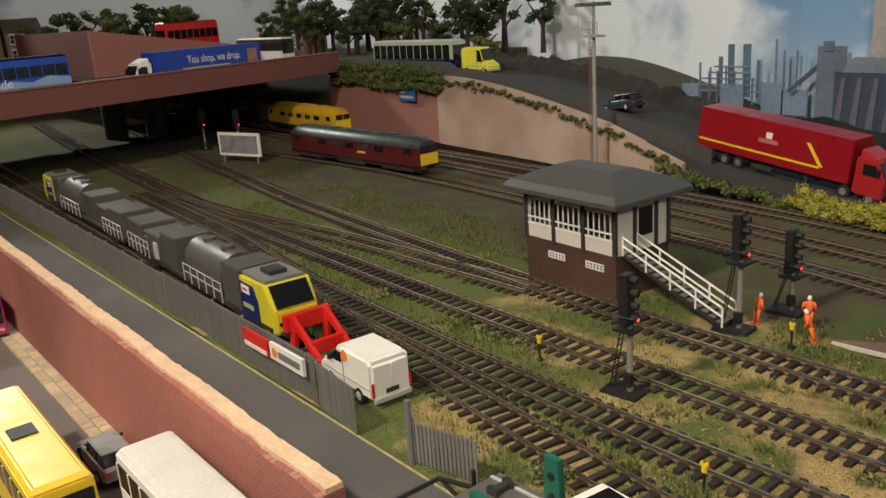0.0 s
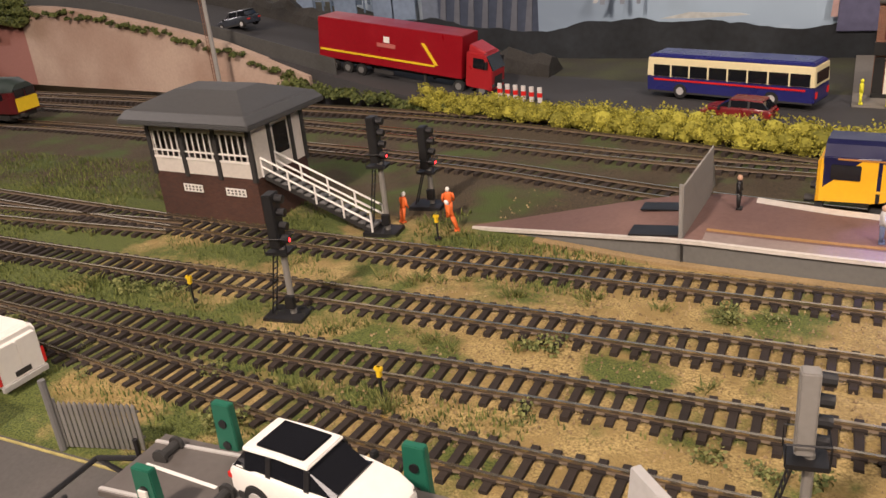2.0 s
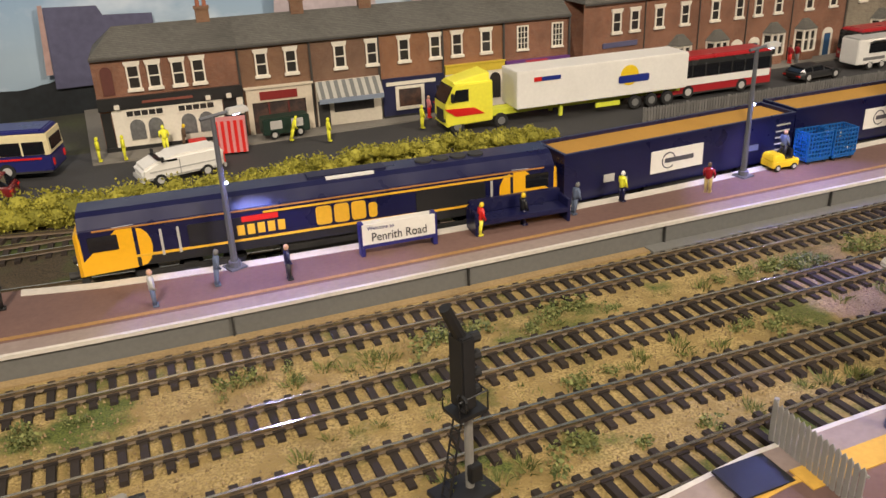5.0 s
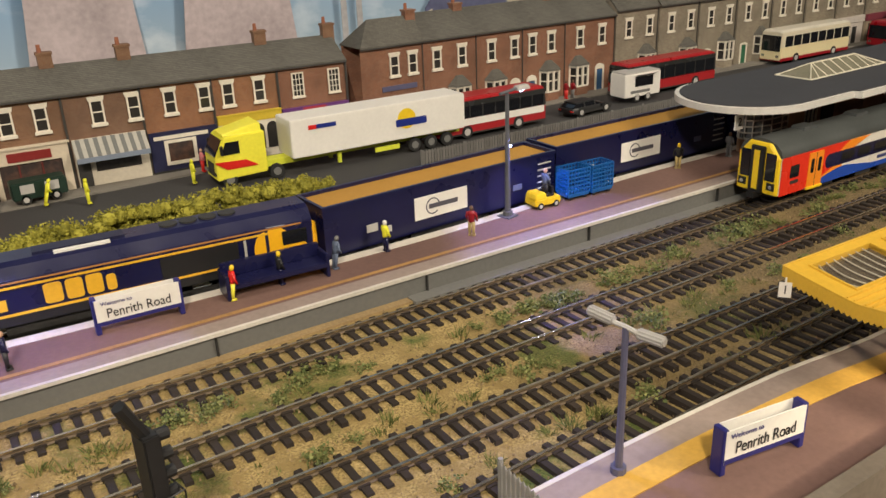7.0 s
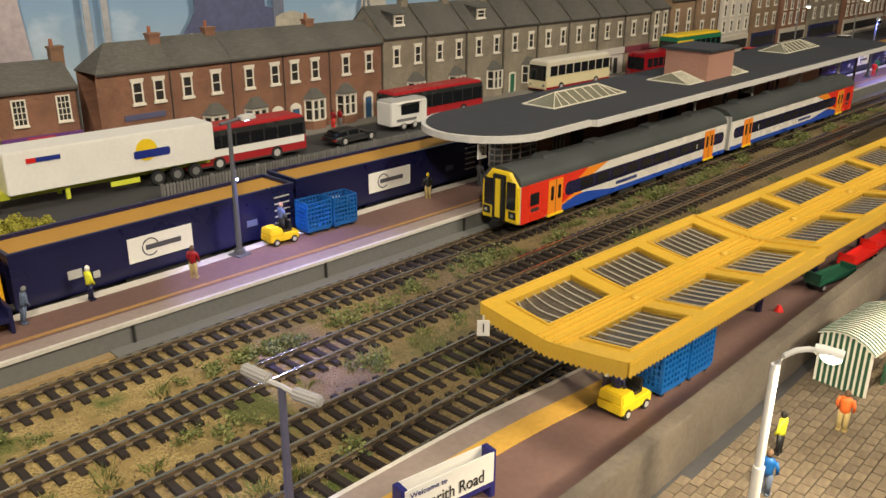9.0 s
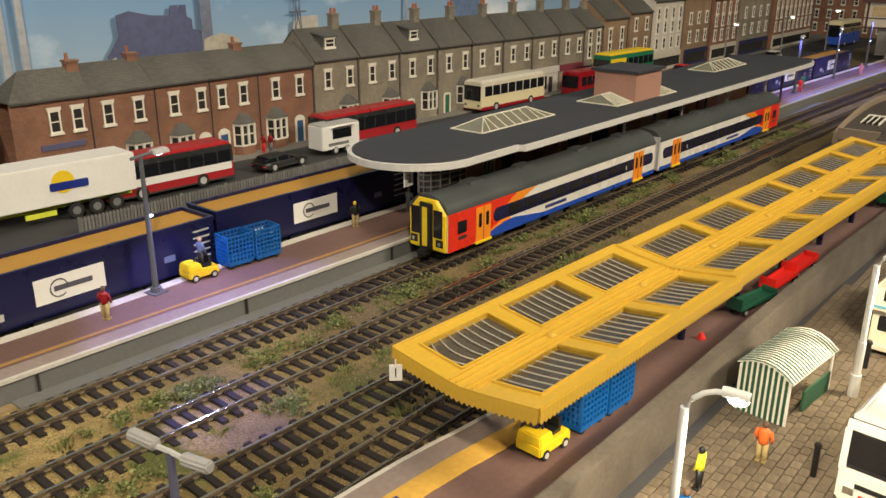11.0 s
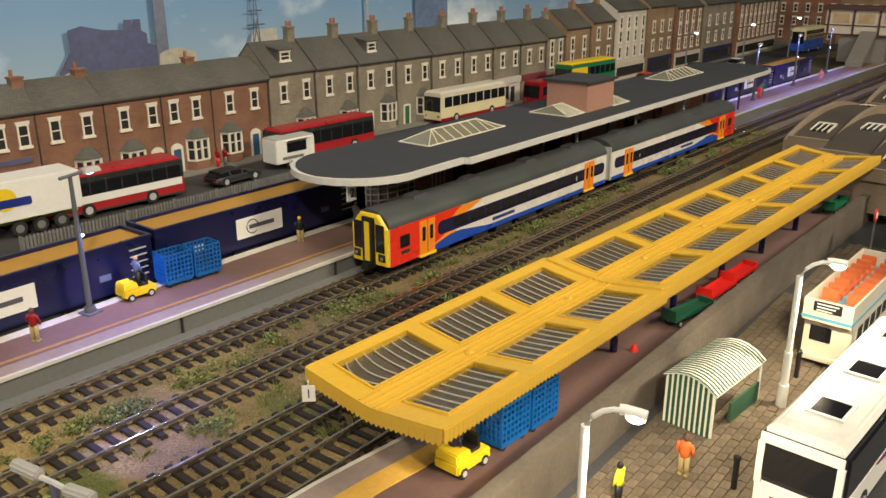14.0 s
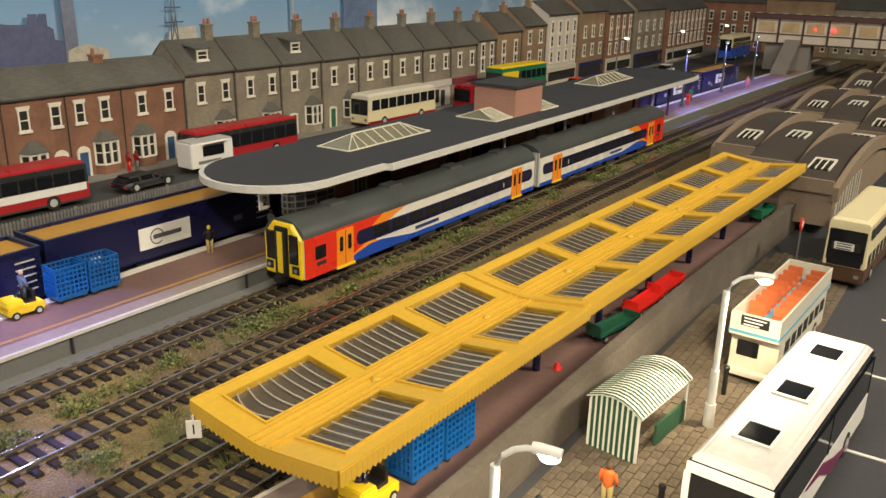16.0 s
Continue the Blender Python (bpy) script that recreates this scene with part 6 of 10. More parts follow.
def van(label, x, y, z, turn, length=66, height=33, col=None, group=""):
    c = thing("van", label, "van", x, y, z, turn, group)
    col = col or WHITE
    L, W = length / 2, 12.5
    side = [(-L, 5), (L - 2, 5), (L, 9), (L - 1, 14), (L - 13, 18.5), (L - 21, height - 2), (L - 25, height), (-L + 3, height), (-L, height - 3)]
    part("body", Mesh().prism_y(side, -W, W), col, c, bevel=2.0)
    part("windscreen", Mesh().add([(L - 12.6, -W + 1.5, 19.2), (L - 12.6, W - 1.5, 19.2), (L - 20.4, W - 2.2, height - 2.6), (L - 20.4, -W + 2.2, height - 2.6),
                                   (L - 13.6, -W + 1.5, 18.6), (L - 13.6, W - 1.5, 18.6), (L - 21.4, W - 2.2, height - 3.2), (L - 21.4, -W + 2.2, height - 3.2)],
                                  [(0, 1, 2, 3), (4, 7, 6, 5), (0, 4, 5, 1), (1, 5, 6, 2), (2, 6, 7, 3), (3, 7, 4, 0)]), GLASS_DARK, c)
    on_sides(c, "side_window", [(L - 27, 18.5), (L - 15, 18.5), (L - 21, height - 4), (L - 27, height - 4)], W - 0.1, GLASS_DARK)
    on_sides(c, "door_seam", rect(L - 28.6, L - 28.2, 7, height - 3), W, GREY)
    on_sides(c, "side_moulding", rect(-L + 2, L - 6, 11, 12), W, LIGHT_GREY)
    for q in (-1, 1):
        part("rear_door", Mesh().box(-L - 0.5, -L + 0.5, min(q * 0.4, q * 11), max(q * 0.4, q * 11), 7, height - 4), col, c, bevel=0.3)
        part("rear_light", Mesh().box(-L - 0.6, -L + 0.2, min(q * 11, q * 12.3), max(q * 11, q * 12.3), 8, 16), RED, c)
        part("mirror", Mesh().box(L - 17, L - 15, min(q * 12.5, q * 15), max(q * 12.5, q * 15), 18, 21.5), BLACK, c)
        for wx in (L - 13, -L + 14):
            road_wheel(c, wx, q * (W - 1.2), 4.6, 3)
    part("bumper", Mesh().box(-L - 1.4, -L + 0.4, -W + 0.6, W - 0.6, 4, 7.4).box(L - 2, L + 0.8, -W + 0.6, W - 0.6, 4, 7.4), LIGHT_GREY, c, bevel=0.5)
    part("rear_plate", Mesh().box(-L - 0.9, -L - 0.4, -4, 4, 8.5, 11), DARK, c)
    return c


def car(label, x, y, z, turn, col, length=57, height=20, suv=False, roofc=None):
    c = thing("car", label, "car", x, y, z, turn)
    L, W, H = length / 2, length * 0.205, height
    rings = []
    for xx, w, zt in ((-L, 0.84, 0.58), (-L + 3, 0.95, 0.66), (-L * 0.55, 1, 0.69), (L * 0.35, 1, 0.67), (L * 0.75, 0.97, 0.60), (L - 1.5, 0.88, 0.49), (L, 0.76, 0.40)):
        rings.append([(xx, -W * w, 4), (xx, W * w, 4), (xx, W * w, H * zt - 1.5), (xx, W * w * 0.92, H * zt), (xx, -W * w * 0.92, H * zt), (xx, -W * w, H * zt - 1.5)])
    part("body", Mesh().loft(rings), col, c, bevel=0.5, smooth=True)
    gh = [[(xx, -W * w, zz), (xx, W * w, zz), (xx, W * w * 0.8, zz + dz), (xx, -W * w * 0.8, zz + dz)] for xx, w, zz, dz in ((-L + 2, 0.84, H * 0.65, 0.5), (-L * 0.74, 0.88, H * 0.66, H * 0.29), (L * 0.08, 0.88, H * 0.66, H * 0.31), (L * 0.46, 0.84, H * 0.65, 0.6))]
    g = part("glasshouse", Mesh().loft(gh), GLASS_DARK, c, "dark glazed cabin")
    part("roof", Mesh().loft([[(xx, -W * 0.76, zz), (xx, W * 0.76, zz), (xx, W * 0.70, zz + 1.2), (xx, -W * 0.70, zz + 1.2)] for xx, zz in ((-L * 0.78, H * 0.93), (-L * 0.3, H * 0.965), (L * 0.14, H * 0.955))]), col, g, bevel=0.4)
    if roofc:
        part("sunroof", Mesh().box(-L * 0.62, L * 0.04, -W * 0.58, W * 0.58, H * 0.95 + 1.0, H * 0.95 + 1.9), roofc, g, "black panoramic roof", bevel=0.3)
    for q in (-1, 1):
        for px in (-L * 0.40, L * 0.12):
            a = Mesh().add([(px - 0.9, q * W * 0.90, H * 0.66), (px + 0.9, q * W * 0.90, H * 0.66), (px + 0.9, q * W * 0.76, H * 0.95), (px - 0.9, q * W * 0.76, H * 0.95),
                            (px - 0.9, q * W * 0.85, H * 0.57), (px + 0.9, q * W * 0.85, H * 0.57), (px + 0.9, q * W * 0.70, H * 0.95), (px - 0.9, q * W * 0.70, H * 0.95)],
                           [(0, 1, 2, 3), (4, 7, 6, 5), (0, 4, 5, 1), (2, 6, 7, 3), (1, 5, 6, 2), (0, 3, 7, 4)])
            part("door_pillar", a, BLACK, g)
        part("mirror", Mesh().box(L * 0.34, L * 0.42, min(q * W, q * (W + 2.4)), max(q * W, q * (W + 2.4)), H * 0.58, H * 0.70), BLACK, c, bevel=0.4)
        part("headlight", Mesh().box(L - 3, L - 0.6, min(q * W * 0.5, q * W * 0.84), max(q * W * 0.5, q * W * 0.84), H * 0.34, H * 0.43), CHROME, c)
        part("tail_light", Mesh().box(-L - 0.4, -L + 1.4, min(q * W * 0.55, q * W * 0.88), max(q * W * 0.55, q * W * 0.88), H * 0.42, H * 0.5), RED, c)
        for wx in (L - 11, -L + 11):
            road_wheel(c, wx, q * (W - 1.0), 4.7, 3.0)
    part("sill", Mesh().box(-L + 4, L - 4, -W - 0.1, W + 0.1, 3.4, 5.4), DARK, c)
    return c


# rear road
BLUE_NAVY = mat("royal_navy_paint", (0.02, 0.022, 0.13), 0.3, vary=0.1)
l = lorry("lemon yellow articulated lorry with long white container", 466, 788, 5, 176.5, 169, WHITE, LEMON, chassis=mat("lime_chassis", (0.62, 0.66, 0.05), 0.5), height=42, gap=22, cl=42)
on_sides(l, "logo_sun", arc(-24, 32, 9, 9, 0, 350, 20), 16.7, YELLOW, "yellow sun disc logo")
on_sides(l, "logo_lettering", rounded(-44, -13, 25.5, 32, 1.5), 17.0, mat("navy_logo_blue", (0.015, 0.03, 0.22), 0.4), "navy lettering bar")
on_sides(l, "small_lettering", rect(44, 62, 36.5, 40), 16.9, mat("navy_logo_blue", (0.015, 0.03, 0.22), 0.4))
on_sides(l, "small_lettering", rect(62, 69, 36.5, 40), 16.9, RED)
for q in (-15.8, 15.8):
    part("lettering_bar", Mesh().prism_y([(114, 15), (140, 15), (150, 22), (124, 21)], q - 0.3, q + 0.3), RED, l, "slanting red lettering bar")
b = bus("red and white single-deck bus", 591, 790, 5, 177, 126, 38, CRIMSON, mat("black_bus_upper", (0.03, 0.03, 0.03), 0.3), CRIMSON, (0.50, 0.80), windows=8)
on_sides(b, "white_band", rect(-60, 52, 12.5, 19), 16.2, WHITE, "white side band")
van("white delivery van with red lettering", 100, 786, 5, 190, 62, 21)
b = bus("blue and cream single-deck coach", -52, 868, 6, 163, 146, 37, BLUE_NAVY, CREAM, BLUE_NAVY, (0.48, 0.76), windows=8)
on_sides(b, "red_line", rect(-66, 66, 14.5, 16), 16.2, RED, "thin red waist line")
car("dark red car behind the hedge", -40, 804, 5, 168, mat("dark_red_car", (0.15, 0.010, 0.012), 0.3), 56, 18)
car("black car parked on the road", 714, 778, 5, 2, BLACK, 58, 14)
v = thing("catering_trailer", "white box catering trailer with open serving hatch", "trailer", 796, 786, 5, -3)
part("body", Mesh().box(-26, 26, -12, 12, 6, 31), WHITE, v, bevel=0.8)
part("roof", Mesh().box(-25, 25, -11.4, 11.4, 31, 32.4), LIGHT_GREY, v, bevel=0.4)
part("serving_hatch", Mesh().box(-12, 14, -12.4, -11.6, 17, 27), GLASS_DARK, v, "dark serving hatch")
part("lettering_bar", Mesh().box(-18, 10, -12.4, -11.7, 10, 13), GREY, v)
part("awning_flap", Mesh().add([(-13, -12, 28), (15, -12, 28), (15, -19, 31), (-13, -19, 31), (-13, -12, 28.6), (15, -12, 28.6), (15, -19, 31.6), (-13, -19, 31.6)], [(0, 3, 2, 1), (4, 5, 6, 7), (0, 1, 5, 4), (1, 2, 6, 5), (2, 3, 7, 6), (3, 0, 4, 7)]), WHITE, v)
for wx in (-8, 8):
    for q in (-10.5, 10.5):
        road_wheel(v, wx, q, 4.6, 3.0)
b = bus("red and white single-deck bus beside the stone terrace", 862, 805, 5, 178, 142, 37, CRIMSON, mat("black_bus_upper", (0.03, 0.03, 0.03), 0.3), CRIMSON, (0.42, 0.80))
b = bus("cream single-deck bus with dark red skirt", 1150, 812, 5, 178, 146, 43, CREAM, mat("cream_bus_upper", (0.66, 0.60, 0.46), 0.4), mat("pale_cream_roof", (0.68, 0.64, 0.54), 0.4), (0.50, 0.82), skirt=DEEP_RED)
b = bus("dark red single-deck bus outside the shops", 1330, 776, 5, 176, 120, 38, DEEP_RED, DEEP_RED, DEEP_RED, (0.46, 0.80))
b = bus("green and yellow double-deck bus", 1415, 770, 5, 176, 130, 58, GREEN, GREEN, YELLOW, (0.62, 0.84))
on_sides(b, "yellow_front", rect(20, 64, 6, 50), 16.3, YELLOW)
car("red estate car at the kerb", 1590, 752, 5, 178, RED, 56, 20)
car("black car at the kerb", 1790, 742, 5, 178, BLACK, 58, 20)
car("white car at the kerb", 1900, 700, 5, 178, WHITE, 58, 22)
b = bus("cream and blue double-deck bus at the far end", 2360, 690, 5, 176, 130, 58, BLUE, CREAM, CREAM, (0.52, 0.70))
on_sides(b, "upper_glazing", rect(-58, 58, 42, 51), 16.2, GLASS_DARK)

# red mail lorry on the ramp
slope = math.degrees(math.atan2(road_z(-300) - road_z(-470), 170))
l = lorry("deep red articulated mail lorry descending the ramp", -392, 892, road_z(-392) + 0.5, -4.5, 172, DEEP_RED, CRIMSON, height=52)
l.rotation_euler[1] = radians(-slope)
on_sides(l, "yellow_stripe", rect(-84, 56, 22, 24), 16.8, YELLOW, "yellow stripe")
on_sides(l, "yellow_stripe", [(40, 44), (44, 44), (60, 24), (56, 24)], 16.9, YELLOW, "yellow stripe")
on_sides(l, "logo_panel", rect(-12, 10, 34, 38), 16.9, mat("pale_red_logo", (0.50, 0.14, 0.12), 0.4), "small pale crest and lettering bar")
on_sides(l, "logo_crest", rect(-4, 3, 39, 45), 16.9, WHITE)
c = car("dark grey car parked on the ramp", -640, 960, road_z(-640) + 0.5, 172, mat("gunmetal_car", (0.03, 0.035, 0.045), 0.3), 58, 20)
c.rotation_euler[1] = radians(8)
l = bus("pale green and blue single-deck bus on the upper road", -1136, 1016, road_z(-1120) + 1, 2, 216, 52, NAVY, mat("pale_green_bus", (0.45, 0.50, 0.36), 0.4), mat("pale_bus_roof", (0.48, 0.50, 0.42), 0.4), (0.4, 0.85), windows=11)
van("lemon yellow van on the upper road", -966, 1010, road_z(-980) + 1, 0, 66, 40, LEMON)

# on the bridge
l = lorry("blue supermarket lorry with white cab on the bridge", -1236, 668, 108, -78, 200, mat("bright_blue_trailer", (0.012, 0.05, 0.36), 0.4), WHITE, height=52)
for s in (-1, 1):
    words("slogan", "You shop, we drop.", 17, WHITE, l, 8 if s < 0 else -8, s * 17.0, 40, (90, 0, 0 if s < 0 else 180), "white slogan", 100)
    part("lettering_bar", Mesh().box(-36, 52, s * 16.9 - 0.3, s * 16.9 + 0.3, 27, 29), LIGHT_GREY, l)
on_sides(l, "picture_panel", rect(-92, -72, 26, 48), 16.8, mat("brown_picture", (0.3, 0.17, 0.10), 0.5, blotch=120, vary=0.5))
b = bus("blue double-deck bus with pale swirls on the bridge", -1178, 372, 108, -78, 150, 66, BLUE, BLUE, NAVY, (0.60, 0.82))
on_sides(b, "pale_swirl", [(-74, 27), (72, 27), (60, 34), (30, 31), (6, 37), (-20, 33), (-44, 40), (-74, 36)], 16.4, mat("pale_blue_swirl", (0.25, 0.38, 0.60), 0.4))
words("bus_word", "ride", 16, WHITE, b, 18, 16.8, 34, (90, 0, 180), "white word on the bus side")
bus("white and orange single-deck coach behind the bridge", -1690, 1010, 104, 2, 200, 54, WHITE, mat("black_bus_upper", (0.03, 0.03, 0.03), 0.3), WHITE, (0.5, 0.8))
bus("red double-deck advertising bus in the far town", -1840, 900, 107, -70, 160, 98, RED, RED, DEEP_RED, (0.62, 0.82))

# street below the brick wall
yb = bus("yellow single-deck bus with roof hatch", -432, 182, -58, 0, 150, 50, YELLOW, YELLOW, YELLOW, (0.5, 0.82))
part("roof_hatch", Mesh().box(-6, 10, -8, 6, 49, 51), DARK, yb, "dark square roof hatch", bevel=0.4)
b = bus("white double-deck bus at the brick wall", -291, 225, -58, 0, 138, 57, WHITE, WHITE, mat("bright_white_roof", (0.68, 0.65, 0.60), 0.4), (0.62, 0.86))
bus("magenta single-deck coach at the brick wall", -818, 220, -58, 0, 140, 42, mat("magenta_paint", (0.42, 0.02, 0.16), 0.35), mat("magenta_paint", (0.42, 0.02, 0.16), 0.35), mat("magenta_paint", (0.42, 0.02, 0.16), 0.35))
car("silver grey car at the brick wall", -446, 226, -55.5, 180, mat("silver_car", (0.22, 0.22, 0.22), 0.3), 57, 20)
van("white high-roof works van with orange emblem", -319, 338, 0, 177, 58, 29)
on_sides(bpy.data.objects["van.002"] if "van.002" in bpy.data.objects else bpy.data.objects["van"], "emblem", arc(-2, 24, 3.4, 3.4, 0, 350, 12), 12.5, ORANGE)

# bus park
cw = bus("white coach with dark tinted sides in the bus park", 575, 171, 0, 175.5, 146, 44, WHITE, mat("tinted_black", (0.02, 0.02, 0.024), 0.15), mat("bright_white_roof", (0.68, 0.65, 0.60), 0.4), (0.45, 0.86), windows=2, screen=0.5)
cw.scale = (1.01, 1.01, 1.0)
for hx in (-46, 0, 44):
    h = part("roof_hatch", Mesh().box(hx - 7, hx + 7, -6, 6, 44, 44.8), GLASS_DARK, cw, "dark tinted roof hatch", bevel=0.4)
    fr_ = Mesh().box(hx - 8.4, hx - 7, -7.4, 7.4, 43.8, 45).box(hx + 7, hx + 8.4, -7.4, 7.4, 43.8, 45).box(hx - 7, hx + 7, -7.4, -6, 43.8, 45).box(hx - 7, hx + 7, 6, 7.4, 43.8, 45)
    part("hatch_frame", fr_, WHITE, h)
scr = part("screen_surround", Mesh().box(72.4, 73.7, -15.4, 15.4, 37, 41.2), WHITE, cw, "white surround of the tinted screen", bevel=0.3)
for q in (-14.6, 14.6):
    part("screen_pillar", Mesh().box(72.2, 73.8, q - 1.3, q + 1.3, 19, 37), WHITE, scr)
part("phone_bar", Mesh().box(73.2, 73.6, -9, 9, 12.5, 14.5), BLACK, cw, "dark lettering bar")
part("logo_bar", Mesh().box(73.2, 73.6, -7, 7, 8.5, 10), RED, cw, "red lettering bar")
on_sides(cw, "swirl", [(-40, 6), (-10, 6), (10, 16), (30, 19), (5, 19), (-15, 12)], 16.4, mat("plum_swirl", (0.16, 0.02, 0.08), 0.4), "plum coloured swirl")

ob_ = thing("open_top_bus", "cream open-top double-deck bus with orange seats", "bus", 713, 204.6, 0, 176.9)
ob_.scale = (0.81, 0.81, 0.81)
OBC = mat("cream_bus_paint", (0.66, 0.62, 0.50), 0.4, vary=0.06)
part("lower_body", Mesh().box(-62, 60, -15.5, 15.5, 5, 32), OBC, ob_, bevel=0.8)
part("upper_sides", Mesh().box(-66, 66, -16, -14.6, 32, 48).box(-66, 66, 14.6, 16, 32, 48).box(64.6, 66, -14.6, 14.6, 32, 48).box(-66, -64.6, -14.6, 14.6, 32, 48), OBC, ob_, bevel=0.3)
part("upper_floor", Mesh().box(-64.6, 64.6, -14.6, 14.6, 31, 34), mat("pink_deck", (0.50, 0.25, 0.18), 0.6), ob_, "pinkish upper deck floor")
part("blue_line", Mesh().box(-66.3, 66.3, -16.3, 16.3, 34, 36), mat("pale_blue_line", (0.12, 0.38, 0.55), 0.4), ob_, "pale blue waist line")
SEAT = mat("orange_seat", (0.62, 0.16, 0.05), 0.6)
for r in range(8):
    for q in (-8.2, 8.2):
        s = part("seat", Mesh().box(-52 + 13 * r - 4, -52 + 13 * r + 4, q - 5.4, q + 5.4, 34, 39), SEAT, ob_, "orange seat", bevel=0.5)
        part("backrest", Mesh().box(-52 + 13 * r - 5.6, -52 + 13 * r - 3.8, q - 5.4, q + 5.4, 34, 46), SEAT, s, bevel=0.5)
part("cab_window", Mesh().box(59, 60.6, -11, 3, 16, 27), GLASS_DARK, ob_, bevel=0.4)
part("destination_box", Mesh().box(65.8, 66.6, -9, 9, 40, 47), BLACK, ob_, "black destination board")
for k in range(3):
    part("destination_bar", Mesh().box(66.5, 66.9, -7, 7 - 2 * k, 45 - 2.2 * k, 45.8 - 2.2 * k), WHITE, ob_, "white lettering bar")
for k in range(7):
    on_sides(ob_, "lower_window", rect(-54.5 + 15 * k, -42.5 + 15 * k, 18, 27), 15.6, GLASS_DARK)
for k in range(8):
    for q in (-15.5, 15.5):
        part("window_pillar", Mesh().box(-56 + 15 * k - 1, -56 + 15 * k + 1, q - 0.5, q + 0.5, 17.5, 27.5), OBC, ob_)
part("bumper", Mesh().box(59, 66, -15.8, 15.8, 3.5, 7), OBC, ob_, bevel=0.5)
for wx in (42, -38):
    for q in (-14, 14):
        road_wheel(ob_, wx, q, 6.4)

gb = bus("cream and brown double-deck bus in the bus park", 906, 190, 0, 177, 138, 57, mat("brown_bus_lower", (0.10, 0.05, 0.03), 0.4), CREAM, CREAM, (0.30, 0.48))
gb.scale = (0.86, 0.86, 0.86)
part("upper_windscreen", Mesh().box(68, 69.6, -12, 12, 42, 48), GLASS_DARK, gb, bevel=0.4)
on_sides(gb, "upper_glazing", rect(-64, 62, 41, 50), 16.2, GLASS_DARK)
part("destination_panel", Mesh().box(69, 70, -11, 11, 31, 38), BLACK, gb)
part("destination_board", Mesh().box(69.5, 70.4, -9, 6, 31.5, 37.5), WHITE, gb, "white destination board")
for k in range(3):
    part("lettering_bar", Mesh().box(70.2, 70.6, -7, 4, 36 - 2 * k, 36.8 - 2 * k), BLACK, gb)
part("lower_windscreen", Mesh().box(68.4, 69.8, -13, 13, 18, 27), GLASS_DARK, gb, bevel=0.4)

# car transporter
tr = thing("car_transporter", "grey two-deck car transporter trailer with green posts", "trailer", 0, 0, 0)
DECK = mat("grey_steel_deck", (0.145, 0.13, 0.118), 0.5, metal=0.3, vary=0.12, blotch=30)
GREEN_POST = mat("dark_green_post", (0.012, 0.12, 0.075), 0.4, vary=0.1)
deck = part("upper_deck", Mesh().add([(-156, 262, 34), (-70, 260, 40), (-70, 288, 40), (-156, 292, 34), (-156, 262, 36), (-70, 260, 42), (-70, 288, 42), (-156, 292, 36)],
                                     [(0, 3, 2, 1), (4, 5, 6, 7), (0, 1, 5, 4), (1, 2, 6, 5), (2, 3, 7, 6), (3, 0, 4, 7)]), DECK, tr)
for yy in (262.5, 287):
    part("deck_edge", Mesh().add([(-156, yy, 36), (-70, yy, 42), (-70, yy + 1.2, 42), (-156, yy + 1.2, 36), (-156, yy, 36.6), (-70, yy, 42.6), (-70, yy + 1.2, 42.6), (-156, yy + 1.2, 36.6)], [(0, 3, 2, 1), (4, 5, 6, 7), (0, 1, 5, 4), (1, 2, 6, 5), (2, 3, 7, 6), (3, 0, 4, 7)]), LIGHT_GREY, deck, "pale deck edge")
part("deck_strip", Mesh().add([(-150, 276, 36.6), (-118, 272, 38.9), (-118, 273.4, 38.9), (-150, 277.4, 36.6)], [(0, 1, 2, 3)]), WHITE, deck, "pale worn guide strip")
for rx, ry, rz_ in ((-146, 283, 38), (-112, 267, 40.5)):
    part("wheel_chock", Mesh().tube([(rx, ry - 4, rz_), (rx, ry + 4, rz_)], 1.7, 10).tube([(rx, ry - 4.4, rz_), (rx, ry - 3.2, rz_)], 2.8, 12).tube([(rx, ry + 3.2, rz_), (rx, ry + 4.4, rz_)], 2.8, 12), DARK, deck, "dark wheel chock roller")
part("upper_deck", Mesh().box(-70, 40, 260, 288, 40, 42), DECK, tr)
part("end_plate", Mesh().add([(67, 299, 26), (105, 275, 26), (106, 276.6, 26), (68, 300.6, 26), (67, 299, 50), (105, 275, 50), (106, 276.6, 50), (68, 300.6, 50)],
                             [(0, 3, 2, 1), (4, 5, 6, 7), (0, 1, 5, 4), (1, 2, 6, 5), (2, 3, 7, 6), (3, 0, 4, 7)]), mat("pale_grey_plate", (0.33, 0.30, 0.26), 0.5, vary=0.12), tr, "pale grey upright end plate")
part("wing_plate", Mesh().add([(-4, 300, 38), (14, 284, 38), (14, 284, 54), (-4, 306, 50), (-2, 302, 38), (16, 286, 38), (16, 286, 54), (-2, 308, 50)],
                              [(0, 1, 2, 3), (4, 7, 6, 5), (0, 4, 5, 1), (1, 5, 6, 2), (2, 6, 7, 3), (3, 7, 4, 0)]), LIGHT_GREY, tr)
part("lower_deck", Mesh().box(-160, 140, 260, 288, 10, 13), DARK, tr)
for px, py in ((-127, 291), (-60, 291), (-128, 258), (-60, 258), (20, 291), (20, 258)):
    p = part("post", Mesh().frustum(px - 5, px + 5, py - 1.6, py + 1.6, 8, 55, 1.5, 0.2).box(px - 5.5, px + 5.5, py - 2, py + 2, 8, 12), GREEN_POST, tr, "dark green post", bevel=0.3)
    for hz in (48, 40, 32):
        part("post_hole", Mesh().disc_y(px, hz, 1.5, py - 2.0, py + 2.0, 10), BLACK, p)
